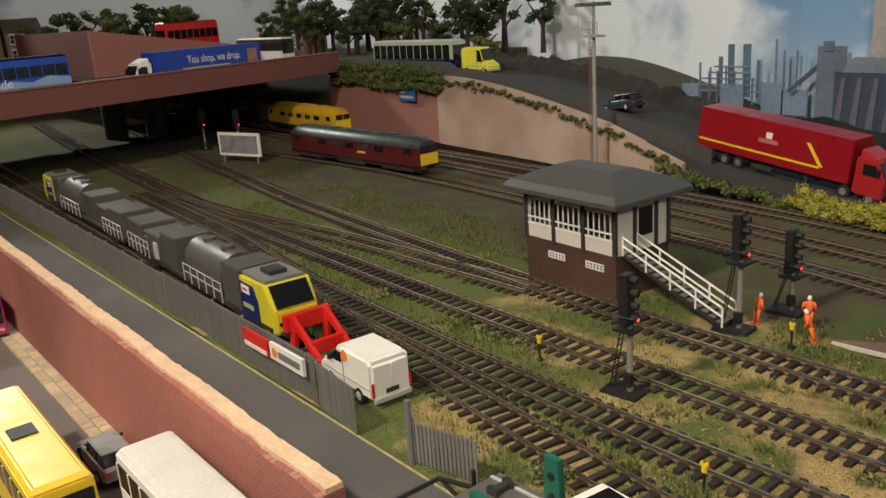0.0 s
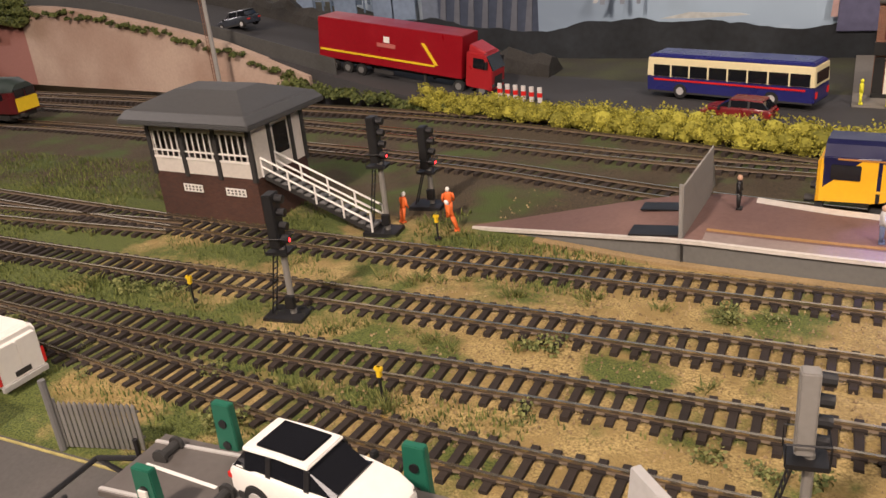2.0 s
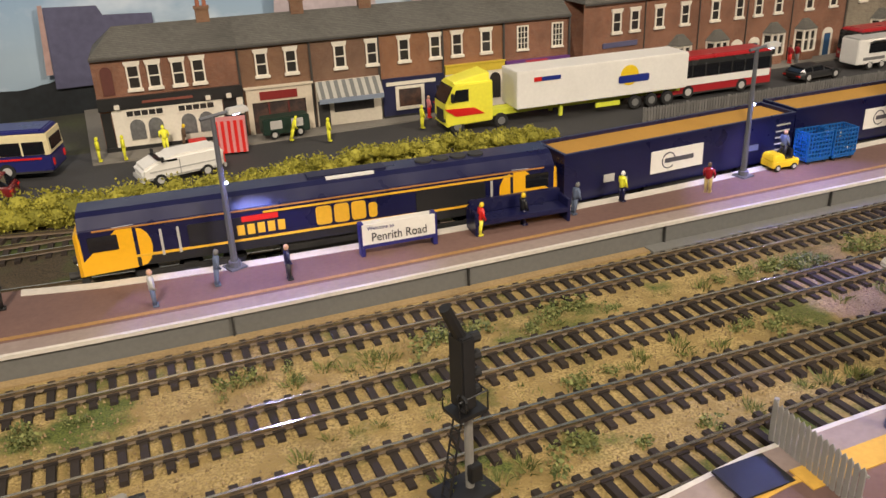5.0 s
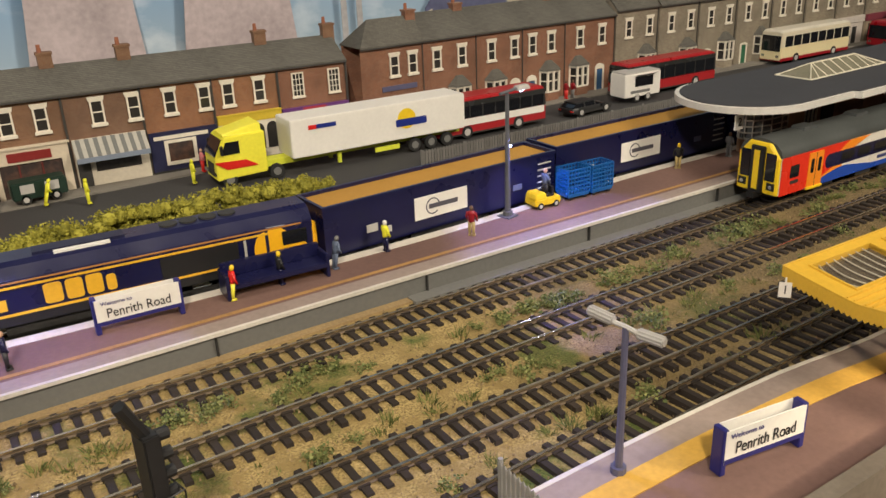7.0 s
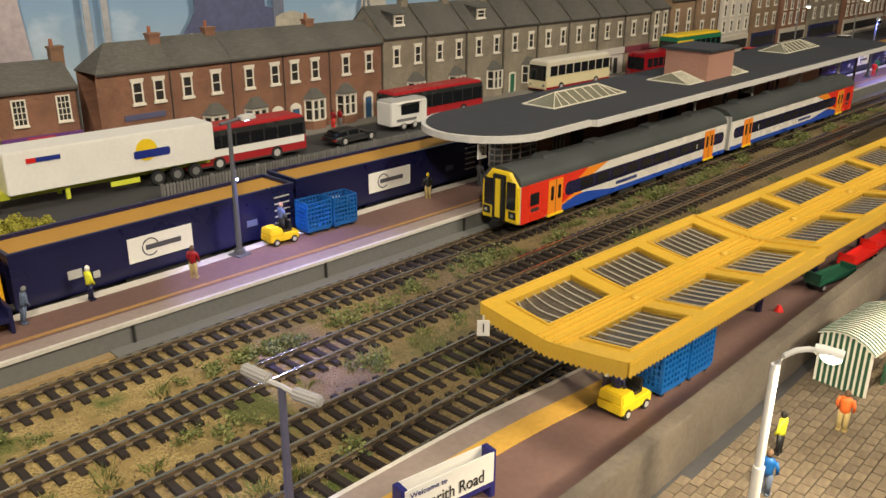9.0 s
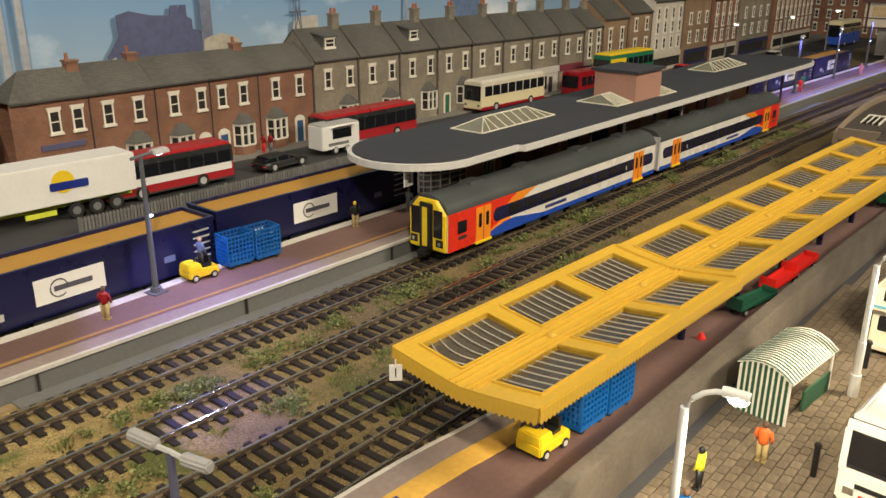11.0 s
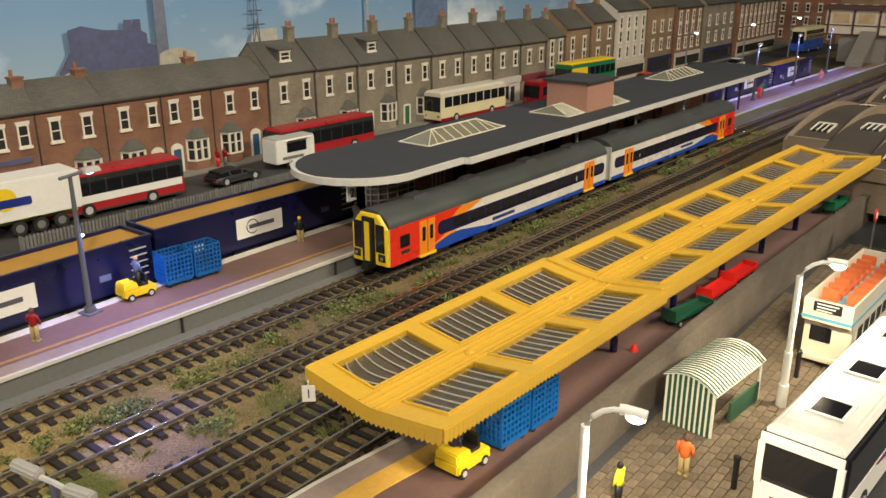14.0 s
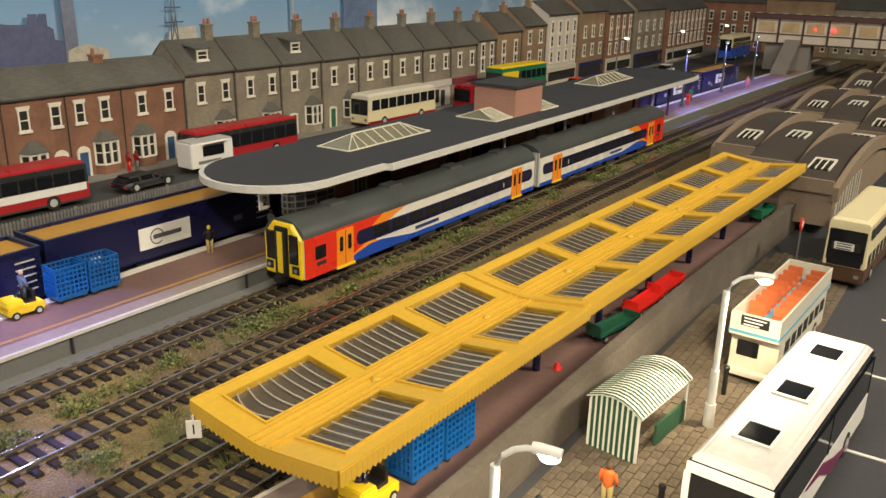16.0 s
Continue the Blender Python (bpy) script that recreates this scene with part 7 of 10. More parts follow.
for k in range(5):
    part("post_letter", Mesh().box(-129.5, -126.5, 255.4, 256.2, 46 - 5 * k, 48.4 - 5 * k), WHITE, tr, "small white lettering bar")
part("side_board", Mesh().box(-110, -70, 256, 257.4, 30, 40), GREEN_POST, tr, "dark green side board")
part("board_lettering", Mesh().box(-102, -78, 255.5, 256.3, 32, 38), WHITE, tr, "white lettering bar")
fr = Mesh()
for py in (259, 289):
    fr.tube([(-168, py, 33), (-168, py, 12)], 1, 6).tube([(-140, py, 34), (-140, py, 12)], 1, 6).tube([(-190, py, 20), (-140, py, 32)], 1, 6).tube([(-190, py, 20), (-160, py, 10)], 1, 6)
fr.tube([(-190, 259, 20), (-190, 289, 20)], 1, 6)
part("rear_frame", fr, BLACK, tr, "black tube rear frame")
for wx in (-120, -100, 60, 80):
    for py in (262, 286):
        road_wheel(tr, wx, py, 6.4)
car("white compact sports utility car with black roof panel", -80, 274, 42, -6, WHITE, 51, 19, roofc=GLASS_DARK)
car("white car with dark roof on the transporter", 40, 273, 42, -4, WHITE, 51, 18, roofc=GLASS_DARK)

# ---- station buildings ----
CANOPY_YELLOW = mat("golden_yellow_canopy", (0.66, 0.405, 0.045), 0.42, vary=0.1, blotch=25)
GLAZE = mat("smoked_canopy_glazing", (0.12, 0.10, 0.075), 0.16, vary=0.25, blotch=30, alpha=0.78)
GLAZE_BAR = mat("pale_glazing_bar", (0.42, 0.38, 0.31), 0.4)
canopy = thing("platform_canopy", "golden yellow platform canopy with glazed roof panels", "canopy", 401, 303, 0, -2.7)
CL, STEP = 545.0, 165.0
# panels along each side: start and end; the first three belong to the wider western part
PANELS = [(10 + 51.5 * k, 51 + 51.5 * k) for k in range(3)] + [(173 + 62 * k, 225 + 62 * k) for k in range(6)]


def cz(y):
    """The roof falls to a gutter along its middle."""
    return 57.6 + 4.6 * (abs(y) / 35.0) ** 1.15


def half(x):
    return 35.0 if x < STEP else 33.0


def roof_slab(x0, x1, ya, yb, down, up, n=4):
    """A strip of roof that follows the fall, from ya to yb."""
    ring = [(ya + (yb - ya) * k / n) for k in range(n + 1)]
    prof = [(y, cz(y) + up) for y in ring] + [(y, cz(y) - down) for y in reversed(ring)]
    return Mesh().loft([[(x, y, z) for y, z in prof] for x in (x0, x1)])


IN, OUT = 8.0, 6.0
for x0, x1 in ((0, STEP), (STEP, CL)):
    w = half(x0 + 1)
    for q in (-1, 1):
        ya, yb = sorted((q * (w - OUT), q * w))
        part("edge_strip", roof_slab(x0, x1, ya, yb, 2, 1.0), CANOPY_YELLOW, canopy)
    part("gutter_strip", roof_slab(x0, x1, -IN, IN, 2, 1.0, 8), CANOPY_YELLOW, canopy, "yellow gutter along the middle")
    for y in (-5.4, -2.4, 2.4, 5.4):
        part("gutter_rib", Mesh().box(x0, x1, y - 0.35, y + 0.35, cz(y) + 0.6, cz(y) + 1.9), CANOPY_YELLOW, canopy)
edges = [0.0] + [v for p in PANELS for v in p] + [CL]
for a, b_ in zip(edges[0::2], edges[1::2]):
    w = half(a + 1)
    for q in (-1, 1):
        ya, yb = sorted((q * IN, q * (w - OUT)))
        part("cross_beam", roof_slab(a, b_, ya, yb, 2, 0.9), CANOPY_YELLOW, canopy)
part("joint_beam", roof_slab(STEP - 1.6, STEP + 1.6, -33, 33, 0, 2.2, 12), CANOPY_YELLOW, canopy, "raised joint between the two parts")
for k in range(7):
    part("ridge_boss", Mesh().ball(58 + 76 * k, 0, 58.8, 2.2, 2.2, 1.6), CANOPY_YELLOW, canopy)
for k, (xa, xb) in enumerate(PANELS):
    w = half(xa)
    for q in (-1, 1):
        ya, yb = sorted((q * IN, q * (w - OUT)))
        g = part("glazed_panel", roof_slab(xa, xb, ya, yb, 1.4, -0.8), GLAZE, canopy, "smoked glazing panel")
        lip = roof_slab(xa - 0.9, xb + 0.9, ya - 0.9, ya, 0.6, 1.8)
        lip2 = roof_slab(xa - 0.9, xb + 0.9, yb, yb + 0.9, 0.6, 1.8)
        lip3 = roof_slab(xa - 0.9, xa, ya, yb, 0.6, 1.8)
        lip4 = roof_slab(xb, xb + 0.9, ya, yb, 0.6, 1.8)
        frame_mesh = Mesh()
        for m in (lip, lip2, lip3, lip4):
            frame_mesh.add(m.v, m.f)
        part("panel_lip", frame_mesh, CANOPY_YELLOW, g, "raised yellow lip")
        n = 8 if k < 3 else 9
        bow = (6.0 if k == 0 and q > 0 else 0.4) * (-1)
        for j in range(1, n):
            bx = xa + (xb - xa) * j / n
            lean = bow * max(0.15, 1 - j / 5.0) if k == 0 and q > 0 else bow
            pts = []
            for e in range(7):
                y = ya + (yb - ya) * e / 6
                pts.append((min(max(bx + lean * math.sin(math.pi * e / 6) * 0.8, xa + 0.3), xb - 0.3), y, cz(y) + 0.1))
            part("glazing_bar", Mesh().tube(pts, 0.32 if k < 3 else 0.18, 5), GLAZE_BAR, g)
tooth = mesh_data("valance_board", Mesh().prism_y([(0, -4.8), (1.2, -6.0), (2.4, -4.8), (2.4, 0), (0, 0)], -0.4, 0.4), CANOPY_YELLOW)
for y, xa, xb in ((-35.0, 0, STEP), (-33.0, STEP, CL), (35.0, 0, STEP), (33.0, STEP, CL)):
    z = cz(y)
    part("edge_beam", Mesh().box(xa, xb, y - 0.6, y + 0.6, z - 3.4, z + 1.3), CANOPY_YELLOW, canopy)
    if y < 0:
        for k in range(int((xb - xa) / 2.5)):
            piece("valance_board", tooth, canopy, xa + 2.5 * k, y - 0.5, z + 0.6)
for x, w in ((0.0, 35.0), (STEP, 35.0), (CL, 33.0)):
    part("end_beam", Mesh().loft([[(x - 0.7, y, cz(y) - 3.6), (x + 0.7, y, cz(y) - 3.6), (x + 0.7, y, cz(y) + 1.3), (x - 0.7, y, cz(y) + 1.3)] for y in [-w + 2 * w * i / 18 for i in range(19)]]), CANOPY_YELLOW, canopy, "curved yellow end beam")
for k in range(27):
    y = -35 + 2.5 * k
    piece("valance_board", tooth, canopy, -0.4, y + 2.5, cz(y + 1.2) + 0.2, radians(-90))
for k in range(7):
    px = 42 + 70 * k
    col = part("column", Mesh().tube([(px, 0, 28), (px, 0, 55.6)], 1.7, 10), WHITE, canopy, "white iron column with dark blue foot")
    part("column_foot", Mesh().tube([(px, 0, 13.6), (px, 0, 28)], 2.1, 10), NAVY, col, "dark blue column foot")
    part("bracket", Mesh().tube([(px, 0, 46), (px, -14, 55.6)], 1.0, 6).tube([(px, 0, 46), (px, 14, 55.6)], 1.0, 6), NAVY, col)
s1 = thing("platform_sign", "white platform number sign hanging from the yellow canopy", "sign", 400, 334.5, 54.0, -48)
s1.scale = (0.8, 0.8, 0.8)
part("board", Mesh().box(-3.2, 3.2, -0.5, 0.5, -4.2, 4.2).box(-0.4, 0.4, -0.4, 0.4, 4.2, 7), WHITE, s1)
words("numeral", "1", 7, BLACK, s1, 0, -0.7, 0, (90, 0, 0), "black numeral")

# island canopy
ROOF_DARK = mat("charcoal_roof_felt", (0.035, 0.036, 0.042), 0.85, vary=0.12, blotch=14, bump=0.15)
isl = thing("island_canopy", "long charcoal island canopy with rounded ends and white rim", "canopy", 0, 0, 0)
f0 = lambda x: 490 - 0.012 * (x - 700)
front = [(x, f0(x) - (5 if x > 712 else 0)) for x in (660, 700, 711, 713, 760, 900, 1100, 1300, 1380)]
endr = [(1400 + 46 * math.cos(a), 536 + 58 * math.sin(a)) for a in [radians(-80 + 160 * i / 10) for i in range(11)]]
back = [(1380, 592), (1000, 592), (700, 594), (660, 594)]
endl = [(652 + 54 * math.cos(a), 542 + 52 * math.sin(a)) for a in [radians(95 + 170 * i / 14) for i in range(15)]]
outline = front + endr + back + endl


def inset(pts, d):
    cx, cy = 1010, 541
    return [(x + (d if x < 700 else -d if x > 1350 else 0), y + (d if y < 541 else -d)) for x, y in pts]


part("roof", Mesh().prism_z(inset(outline, 2.5), 66, 70.4), ROOF_DARK, isl, "charcoal felt roof")
part("rim", Mesh().prism_z(outline, 64.8, 69.6), mat("white_canopy_rim", (0.62, 0.60, 0.56), 0.5, vary=0.08), isl, "white painted rim")
LANTERN = mat("frosted_skylight", (0.20, 0.19, 0.14), 0.15, vary=0.15)
CREAM_BAR = mat("cream_glazing_bar", (0.62, 0.58, 0.46), 0.4)
for x0, x1, y0, y1, h in ((722, 832, 534, 566, 8.5), (908, 940, 512, 556, 8), (994, 1030, 508, 556, 8), (1205, 1312, 538, 572, 8.5)):
    dx, dy = (x1 - x0) * 0.2, (y1 - y0) * 0.47
    sk = part("skylight", Mesh().frustum(x0, x1, y0, y1, 70.2, 70.2 + h, dx, dy), LANTERN, isl, "pale glazed roof lantern")
    n = 9
    for k in range(n + 1):
        bx = x0 + (x1 - x0) * k / n
        tx = min(max(bx, x0 + dx), x1 - dx)
        for ya, yb in ((y0, y0 + dy), (y1, y1 - dy)):
            part("glazing_bar", Mesh().tube([(bx, ya, 70.4), (tx, yb, 70.4 + h)], 0.5, 5), CREAM_BAR, sk)
    for py in (y0, y1):
        part("kerb_rail", Mesh().tube([(x0, py, 70.6), (x1, py, 70.6)], 0.9, 5), CREAM_BAR, sk)
    for px in (x0, x1):
        part("kerb_rail", Mesh().tube([(px, y0, 70.6), (px, y1, 70.6)], 0.9, 5), CREAM_BAR, sk)
    part("ridge_bar", Mesh().tube([(x0 + dx, (y0 + y1) / 2, 70.6 + h), (x1 - dx, (y0 + y1) / 2, 70.6 + h)], 0.9, 5), CREAM_BAR, sk)
tower = part("brick_tower", Mesh().box(940, 996, 510, 556, 69, 98), mat("salmon_brick", (0.42, 0.22, 0.16), 0.8, vary=0.12, blotch=30), isl, "salmon brick tower", bevel=0.3)
part("tower_roof", Mesh().box(937, 999, 507, 559, 98, 100.5), ROOF_DARK, tower)
for k in range(9):
    part("column", Mesh().tube([(860 + 66 * k, 512, 13.6), (860 + 66 * k, 512, 64)], 1.6, 8), WHITE if k % 2 else mat("dark_column", (0.06, 0.05, 0.05), 0.5), isl)

SALMON = mat("salmon_station_wall", (0.46, 0.29, 0.20), 0.8, vary=0.1, blotch=25)
st = thing("station_building", "salmon brick station building with rounded glazed bay", "station building", 0, 0, 0)
TAN_BASE = mat("tan_brick_bay", (0.45, 0.28, 0.17), 0.8, vary=0.15, blotch=60)
BAY_BAR = mat("pale_bay_frame", (0.58, 0.54, 0.46), 0.5)
BAY = [(706 + 27 * math.cos(a), 562 + 12.5 * math.sin(a)) for a in [radians(90 + 180 * i / 16) for i in range(17)]]
room = [(762, 549.5), (762, 574.5)] + BAY
shrink = lambda pts, d: [(x + (d if x < 706 else -d), y + (d if y < 562 else -d)) for x, y in pts]
part("lower_wall", Mesh().prism_z(room, 13.4, 25), TAN_BASE, st, "tan brick base of the bay")
part("glazing", Mesh().prism_z(shrink(room, 1.0), 25, 46), mat("grey_bay_glass", (0.22, 0.225, 0.215), 0.15, vary=0.3, blotch=70), st, "grey glazed band")
part("upper_wall", Mesh().prism_z(room, 46, 64), SALMON, st)
part("side_pier", Mesh().box(722, 744, 549, 551, 25, 46), TAN_BASE, st, "tan brick pier")
for z in (25.4, 30.4, 35.4, 40.4, 45.6):
    part("bay_rail", Mesh().tube([(x - 0.5, y - 0.3, z) for x, y in BAY[3:]] + [(722, 549.2, z)], 0.7, 5), BAY_BAR, st)
for x, y in BAY[3::2] + [(714, 549.5), (722, 549.5)]:
    part("bay_bar", Mesh().tube([(x - 0.5, y - 0.3, 25), (x - 0.5, y - 0.3, 46)], 0.6, 5), BAY_BAR, st)
for k in range(4):
    part("window_bar", Mesh().box(745 + 5.4 * k, 746 + 5.4 * k, 548.7, 550, 27, 46), BAY_BAR, st)
# recess wall: the canopy's shade is put into a darker salmon
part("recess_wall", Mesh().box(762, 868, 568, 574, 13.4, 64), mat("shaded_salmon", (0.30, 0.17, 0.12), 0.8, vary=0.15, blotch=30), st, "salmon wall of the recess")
part("recess_door", Mesh().box(800, 818, 566.8, 568.4, 13.5, 46), DARK, st, "dark recess door")
part("long_wall", Mesh().box(868, 1372, 550, 574, 13.4, 64), SALMON, st, "long salmon wall")
part("long_base", Mesh().box(867, 1373, 549, 551.5, 13.4, 22), TAN_BASE, st, "tan brick base")
for x0, x1, m, lab in ((884, 902, mat("red_brown_door", (0.14, 0.03, 0.03), 0.5), "red brown door"), (930, 962, GLASS_DARK, "dark window"), (985, 1003, mat("red_brown_door", (0.14, 0.03, 0.03), 0.5), "red brown door"),
                       (1040, 1085, mat("pale_poster_wall", (0.50, 0.42, 0.34), 0.6), "pale poster"), (1110, 1150, GLASS_DARK, "dark window"), (1190, 1208, mat("red_brown_door", (0.14, 0.03, 0.03), 0.5), "red brown door"), (1250, 1300, mat("pale_poster_wall", (0.50, 0.42, 0.34), 0.6), "pale poster")):
    part("wall_opening", Mesh().box(x0, x1, 548.2, 550.4, 13.6 if "door" in lab else 26, 44), m, st, lab)
s2 = thing("platform_sign", "white platform number sign hanging from the island canopy", "sign", 620, 523, 55.5)
part("board", Mesh().box(-4.5, 4.5, -0.7, 0.7, -5.5, 5.5).box(-0.5, 0.5, -0.4, 0.4, 5.5, 8), WHITE, s2)
words("numeral", "2", 9, BLACK, s2, 0, -0.9, 0, (90, 0, 0), "black numeral")

# train shed roofs behind the yellow canopy
SHED_SLATE = mat("brown_grey_shed_slate", (0.052, 0.040, 0.031), 0.8, vary=0.2, blotch=30)
SHED_STONE = mat("pale_shed_stone", (0.24, 0.18, 0.125), 0.85, vary=0.15, blotch=40)
SHED_W, BAYS = 262.0, (0, 44, 92, 134)
SHIFT = {0: 0.0, 44: 52.0, 92: 96.0, 134: 96.0}


def shed_curve(u, top):
    return 44 + (top - 44) * max(0.0, math.sin(math.pi * min(1.0, max(0.0, u)))) ** 0.85


for k in range(4):
    x = 957 + (SHED_W + 4) * k
    y0 = 221 - 0.05 * (x - 957)
    sh = thing("station_shed", "brown slate station shed with curved stone gable copings", "shed", x, y0, 0, -2.4, "station sheds")
    us = [n / 18 for n in range(19)]
    for a, b_ in zip(BAYS, BAYS[1:]):
        ox = SHIFT[a]
        part("wall", Mesh().box(ox + 2, ox + SHED_W - 2, a + 1, b_ - 1, 10, 43), SHED_STONE, sh)
        part("parapet", Mesh().box(ox - 1.5, ox + 2.5, a + 2, b_ - 2, 38, 49), SHED_STONE, sh, "pale stone parapet")
        rows = [[(ox + SHED_W * u, a + 2, shed_curve(u, 58) - 3), (ox + SHED_W * u, b_ - 2, shed_curve(u, 58) - 3), (ox + SHED_W * u, b_ - 2, shed_curve(u, 58)), (ox + SHED_W * u, a + 2, shed_curve(u, 58))] for u in us]
        r = part("roof", Mesh().loft(rows), SHED_SLATE, sh, "brown grey slate roof")
        for u in (0.17, 0.83) if a != 44 else (0.36, 0.83):
            z0_, z1_ = shed_curve(u - 0.05, 58), shed_curve(u + 0.05, 58)
            ym, x0_, x1_ = (a + b_) / 2, ox + SHED_W * (u - 0.05), ox + SHED_W * (u + 0.05)

            def slab(ya, yb, fa, fb, up):
                p = [(x0_ + (x1_ - x0_) * f, y, z0_ + (z1_ - z0_) * f + h) for h in (-1.5, up) for f in (fa, fb) for y in (ya, yb)]
                return Mesh().add(p, [(0, 1, 3, 2), (4, 6, 7, 5), (0, 4, 5, 1), (1, 5, 7, 3), (3, 7, 6, 2), (2, 6, 4, 0)])
            wn = part("roof_window", slab(ym - 8, ym + 8, 0, 1, 1.0), PANE, r)
            for ya, yb, fa, fb in ((ym - 9, ym - 7.6, 0, 1), (ym - 3.2, ym - 2.2, 0, 1), (ym + 2.2, ym + 3.2, 0, 1), (ym + 7.6, ym + 9, 0, 1), (ym - 9, ym + 9, 0.95, 1.05)):
                part("frame_bar", slab(ya, yb, fa, fb, 1.8), FRAME, wn)
    for yy in BAYS:
        ox = SHIFT[yy]
        rows = [[(ox + SHED_W * u, yy - 2.4, shed_curve(u, 63) - 12), (ox + SHED_W * u, yy + 2.4, shed_curve(u, 63) - 12), (ox + SHED_W * u, yy + 2.4, shed_curve(u, 63)), (ox + SHED_W * u, yy - 2.4, shed_curve(u, 63))] for u in us]
        part("coping", Mesh().loft(rows), SHED_STONE, sh, "curved pale stone coping")
    if k == 0:
        for q in range(3):
            wn = part("side_window", Mesh().box(14 + 34 * q, 34 + 34 * q, 0.2, 1.4, 18, 40), PANE, sh)
            for bx in (14, 23.5, 33):
                part("frame_bar", Mesh().box(bx + 34 * q - 0.5, bx + 34 * q + 1.5, -0.4, 0.8, 17, 41), FRAME, wn)

# footbridge at the far end
fb = thing("footbridge", "white panelled footbridge with dark frames over the far tracks", "footbridge", 2100, 0, 0)
FBW = mat("cream_footbridge_panel", (0.60, 0.52, 0.42), 0.6)
part("span", Mesh().box(0, 45, 200, 590, 68, 72).box(0, 2, 200, 590, 72, 116).box(43, 45, 200, 590, 72, 116), FBW, fb)
part("roof", Mesh().box(-6, 51, 194, 596, 116, 124), mat("dark_red_roof", (0.08, 0.035, 0.03), 0.6), fb)
for k in range(9):
    y = 200 + 48 * k
    part("frame_post", Mesh().box(-1.5, 0.2, y - 2, y + 2, 66, 116), mat("brown_frame", (0.07, 0.035, 0.025), 0.6), fb)
    if k < 8:
        # panes do not glow; warm lamplight is put into their colour
        part("window", Mesh().box(-1.0, 0.2, y + 8, y + 40, 90, 109), mat("warm_lit_window", (0.5, 0.36, 0.2), 0.3), fb)
part("beam", Mesh().box(-1.6, 0.3, 200, 590, 66, 69).box(-1.6, 0.3, 200, 590, 85, 87), mat("brown_frame", (0.07, 0.035, 0.025), 0.6), fb)
part("stair_tower", Mesh().box(4, 40, 470, 560, 13, 68), mat("grey_stair_side", (0.22, 0.2, 0.18), 0.7), fb)
part("stair_flight", Mesh().add([(-90, 490, 13), (0, 490, 66), (0, 520, 66), (-90, 520, 13), (-90, 490, 22), (0, 490, 76), (0, 520, 76), (-90, 520, 22)], [(0, 3, 2, 1), (4, 5, 6, 7), (0, 1, 5, 4), (1, 2, 6, 5), (2, 3, 7, 6), (3, 0, 4, 7)]), mat("grey_stair_side", (0.22, 0.2, 0.18), 0.7), fb)
for y in (430, 465):
    part("red_light", Mesh().ball(-3, y, 98, 3.8 if y == 430 else 2), mat("red_signal_light", (1, 0, 0)), fb, "red signal light")

# signal box
sb = thing("signal_box", "signal box with brown brick base, white windows and dark hipped roof", "signal box", -345, 564, 0, -3)
part("brick_base", Mesh().box(-45, 45, -27, 27, -2, 32), BRICK_DARK, sb, "dark brown brick base")
part("upper_wall", Mesh().box(-45, 45, -27, 27, 32, 42).box(-45, 45, -27, 27, 62, 68).box(-45, -42.5, -27, 27, 42, 62).box(42.5, 45, -27, 27, 42, 62), mat("white_box_panel", (0.62, 0.58, 0.52), 0.6, vary=0.1), sb, "white timber panels")
part("interior", Mesh().box(-42, 42, -20, 26, 42, 62), mat("dim_interior", (0.42, 0.39, 0.34), 0.8, blotch=60, vary=0.4), sb)
part("window_glass", Mesh().box(-42.5, 42.5, -26.2, -25.8, 42, 62), mat("box_window_glass", (0.5, 0.5, 0.48), 0.08, glass=True), sb)
for px in (-44.4, -15, 15, 44.4):
    part("timber_post", Mesh().box(px - 1.6, px + 1.6, -28.2, -26, 30, 68), DARK, sb, "dark timber post")
for py0 in (-10, 12, 25):
    part("timber_post", Mesh().box(44, 46.2, py0, py0 + 3, 30, 68), DARK, sb, "dark timber post")
for g in (-30, 0, 30):
    fr_b = part("window_frame", Mesh().box(g - 13.2, g + 13.2, -27.7, -26.4, 42, 43.4), WHITE, sb, "white window frame")
    part("rail_bar", Mesh().box(g - 13.2, g + 13.2, -27.5, -26.4, 47, 48), WHITE, fr_b)
    part("rail_bar", Mesh().box(g - 13.2, g + 13.2, -27.5, -26.4, 61, 62.4), WHITE, fr_b)
    for j in range(-2, 3):
        part("glazing_bar", Mesh().box(g + 5.2 * j - 0.28, g + 5.2 * j + 0.28, -27.4, -26.4, 43.4, 61), WHITE, fr_b)
part("side_window", Mesh().box(44.6, 45.4, -4, 10, 42, 62), GLASS_DARK, sb)
part("door", Mesh().box(44.6, 45.6, -24, -12, 34, 62), mat("white_box_door", (0.6, 0.56, 0.5), 0.5), sb)
rf = part("roof", Mesh().box(-57, 57, -40, 40, 68, 71).frustum(-57, 57, -40, 40, 71, 76.5, 5, 4).frustum(-51, 51, -35, 35, 76.5, 86, 24, 24), mat("dark_grey_box_roof", (0.065, 0.066, 0.066), 0.55, vary=0.12, blotch=20), sb, "dark grey hipped roof", bevel=0.5)
for px in (-12, 26):
    v = part("vent_brick", Mesh().box(px - 8, px + 8, -27.9, -26.8, 20, 24), DARK, sb)
    g = Mesh().lattice(bars_at(px - 8, px + 8, 5, 0.5, 0.5), bars_at(20, 24, 2, 0.3, 0.6), lambda i, j: i % 2 == 1 and j % 2 == 1, -28.3, -27.6)
    part("vent_grid", g, WHITE, v, "white vent grid")
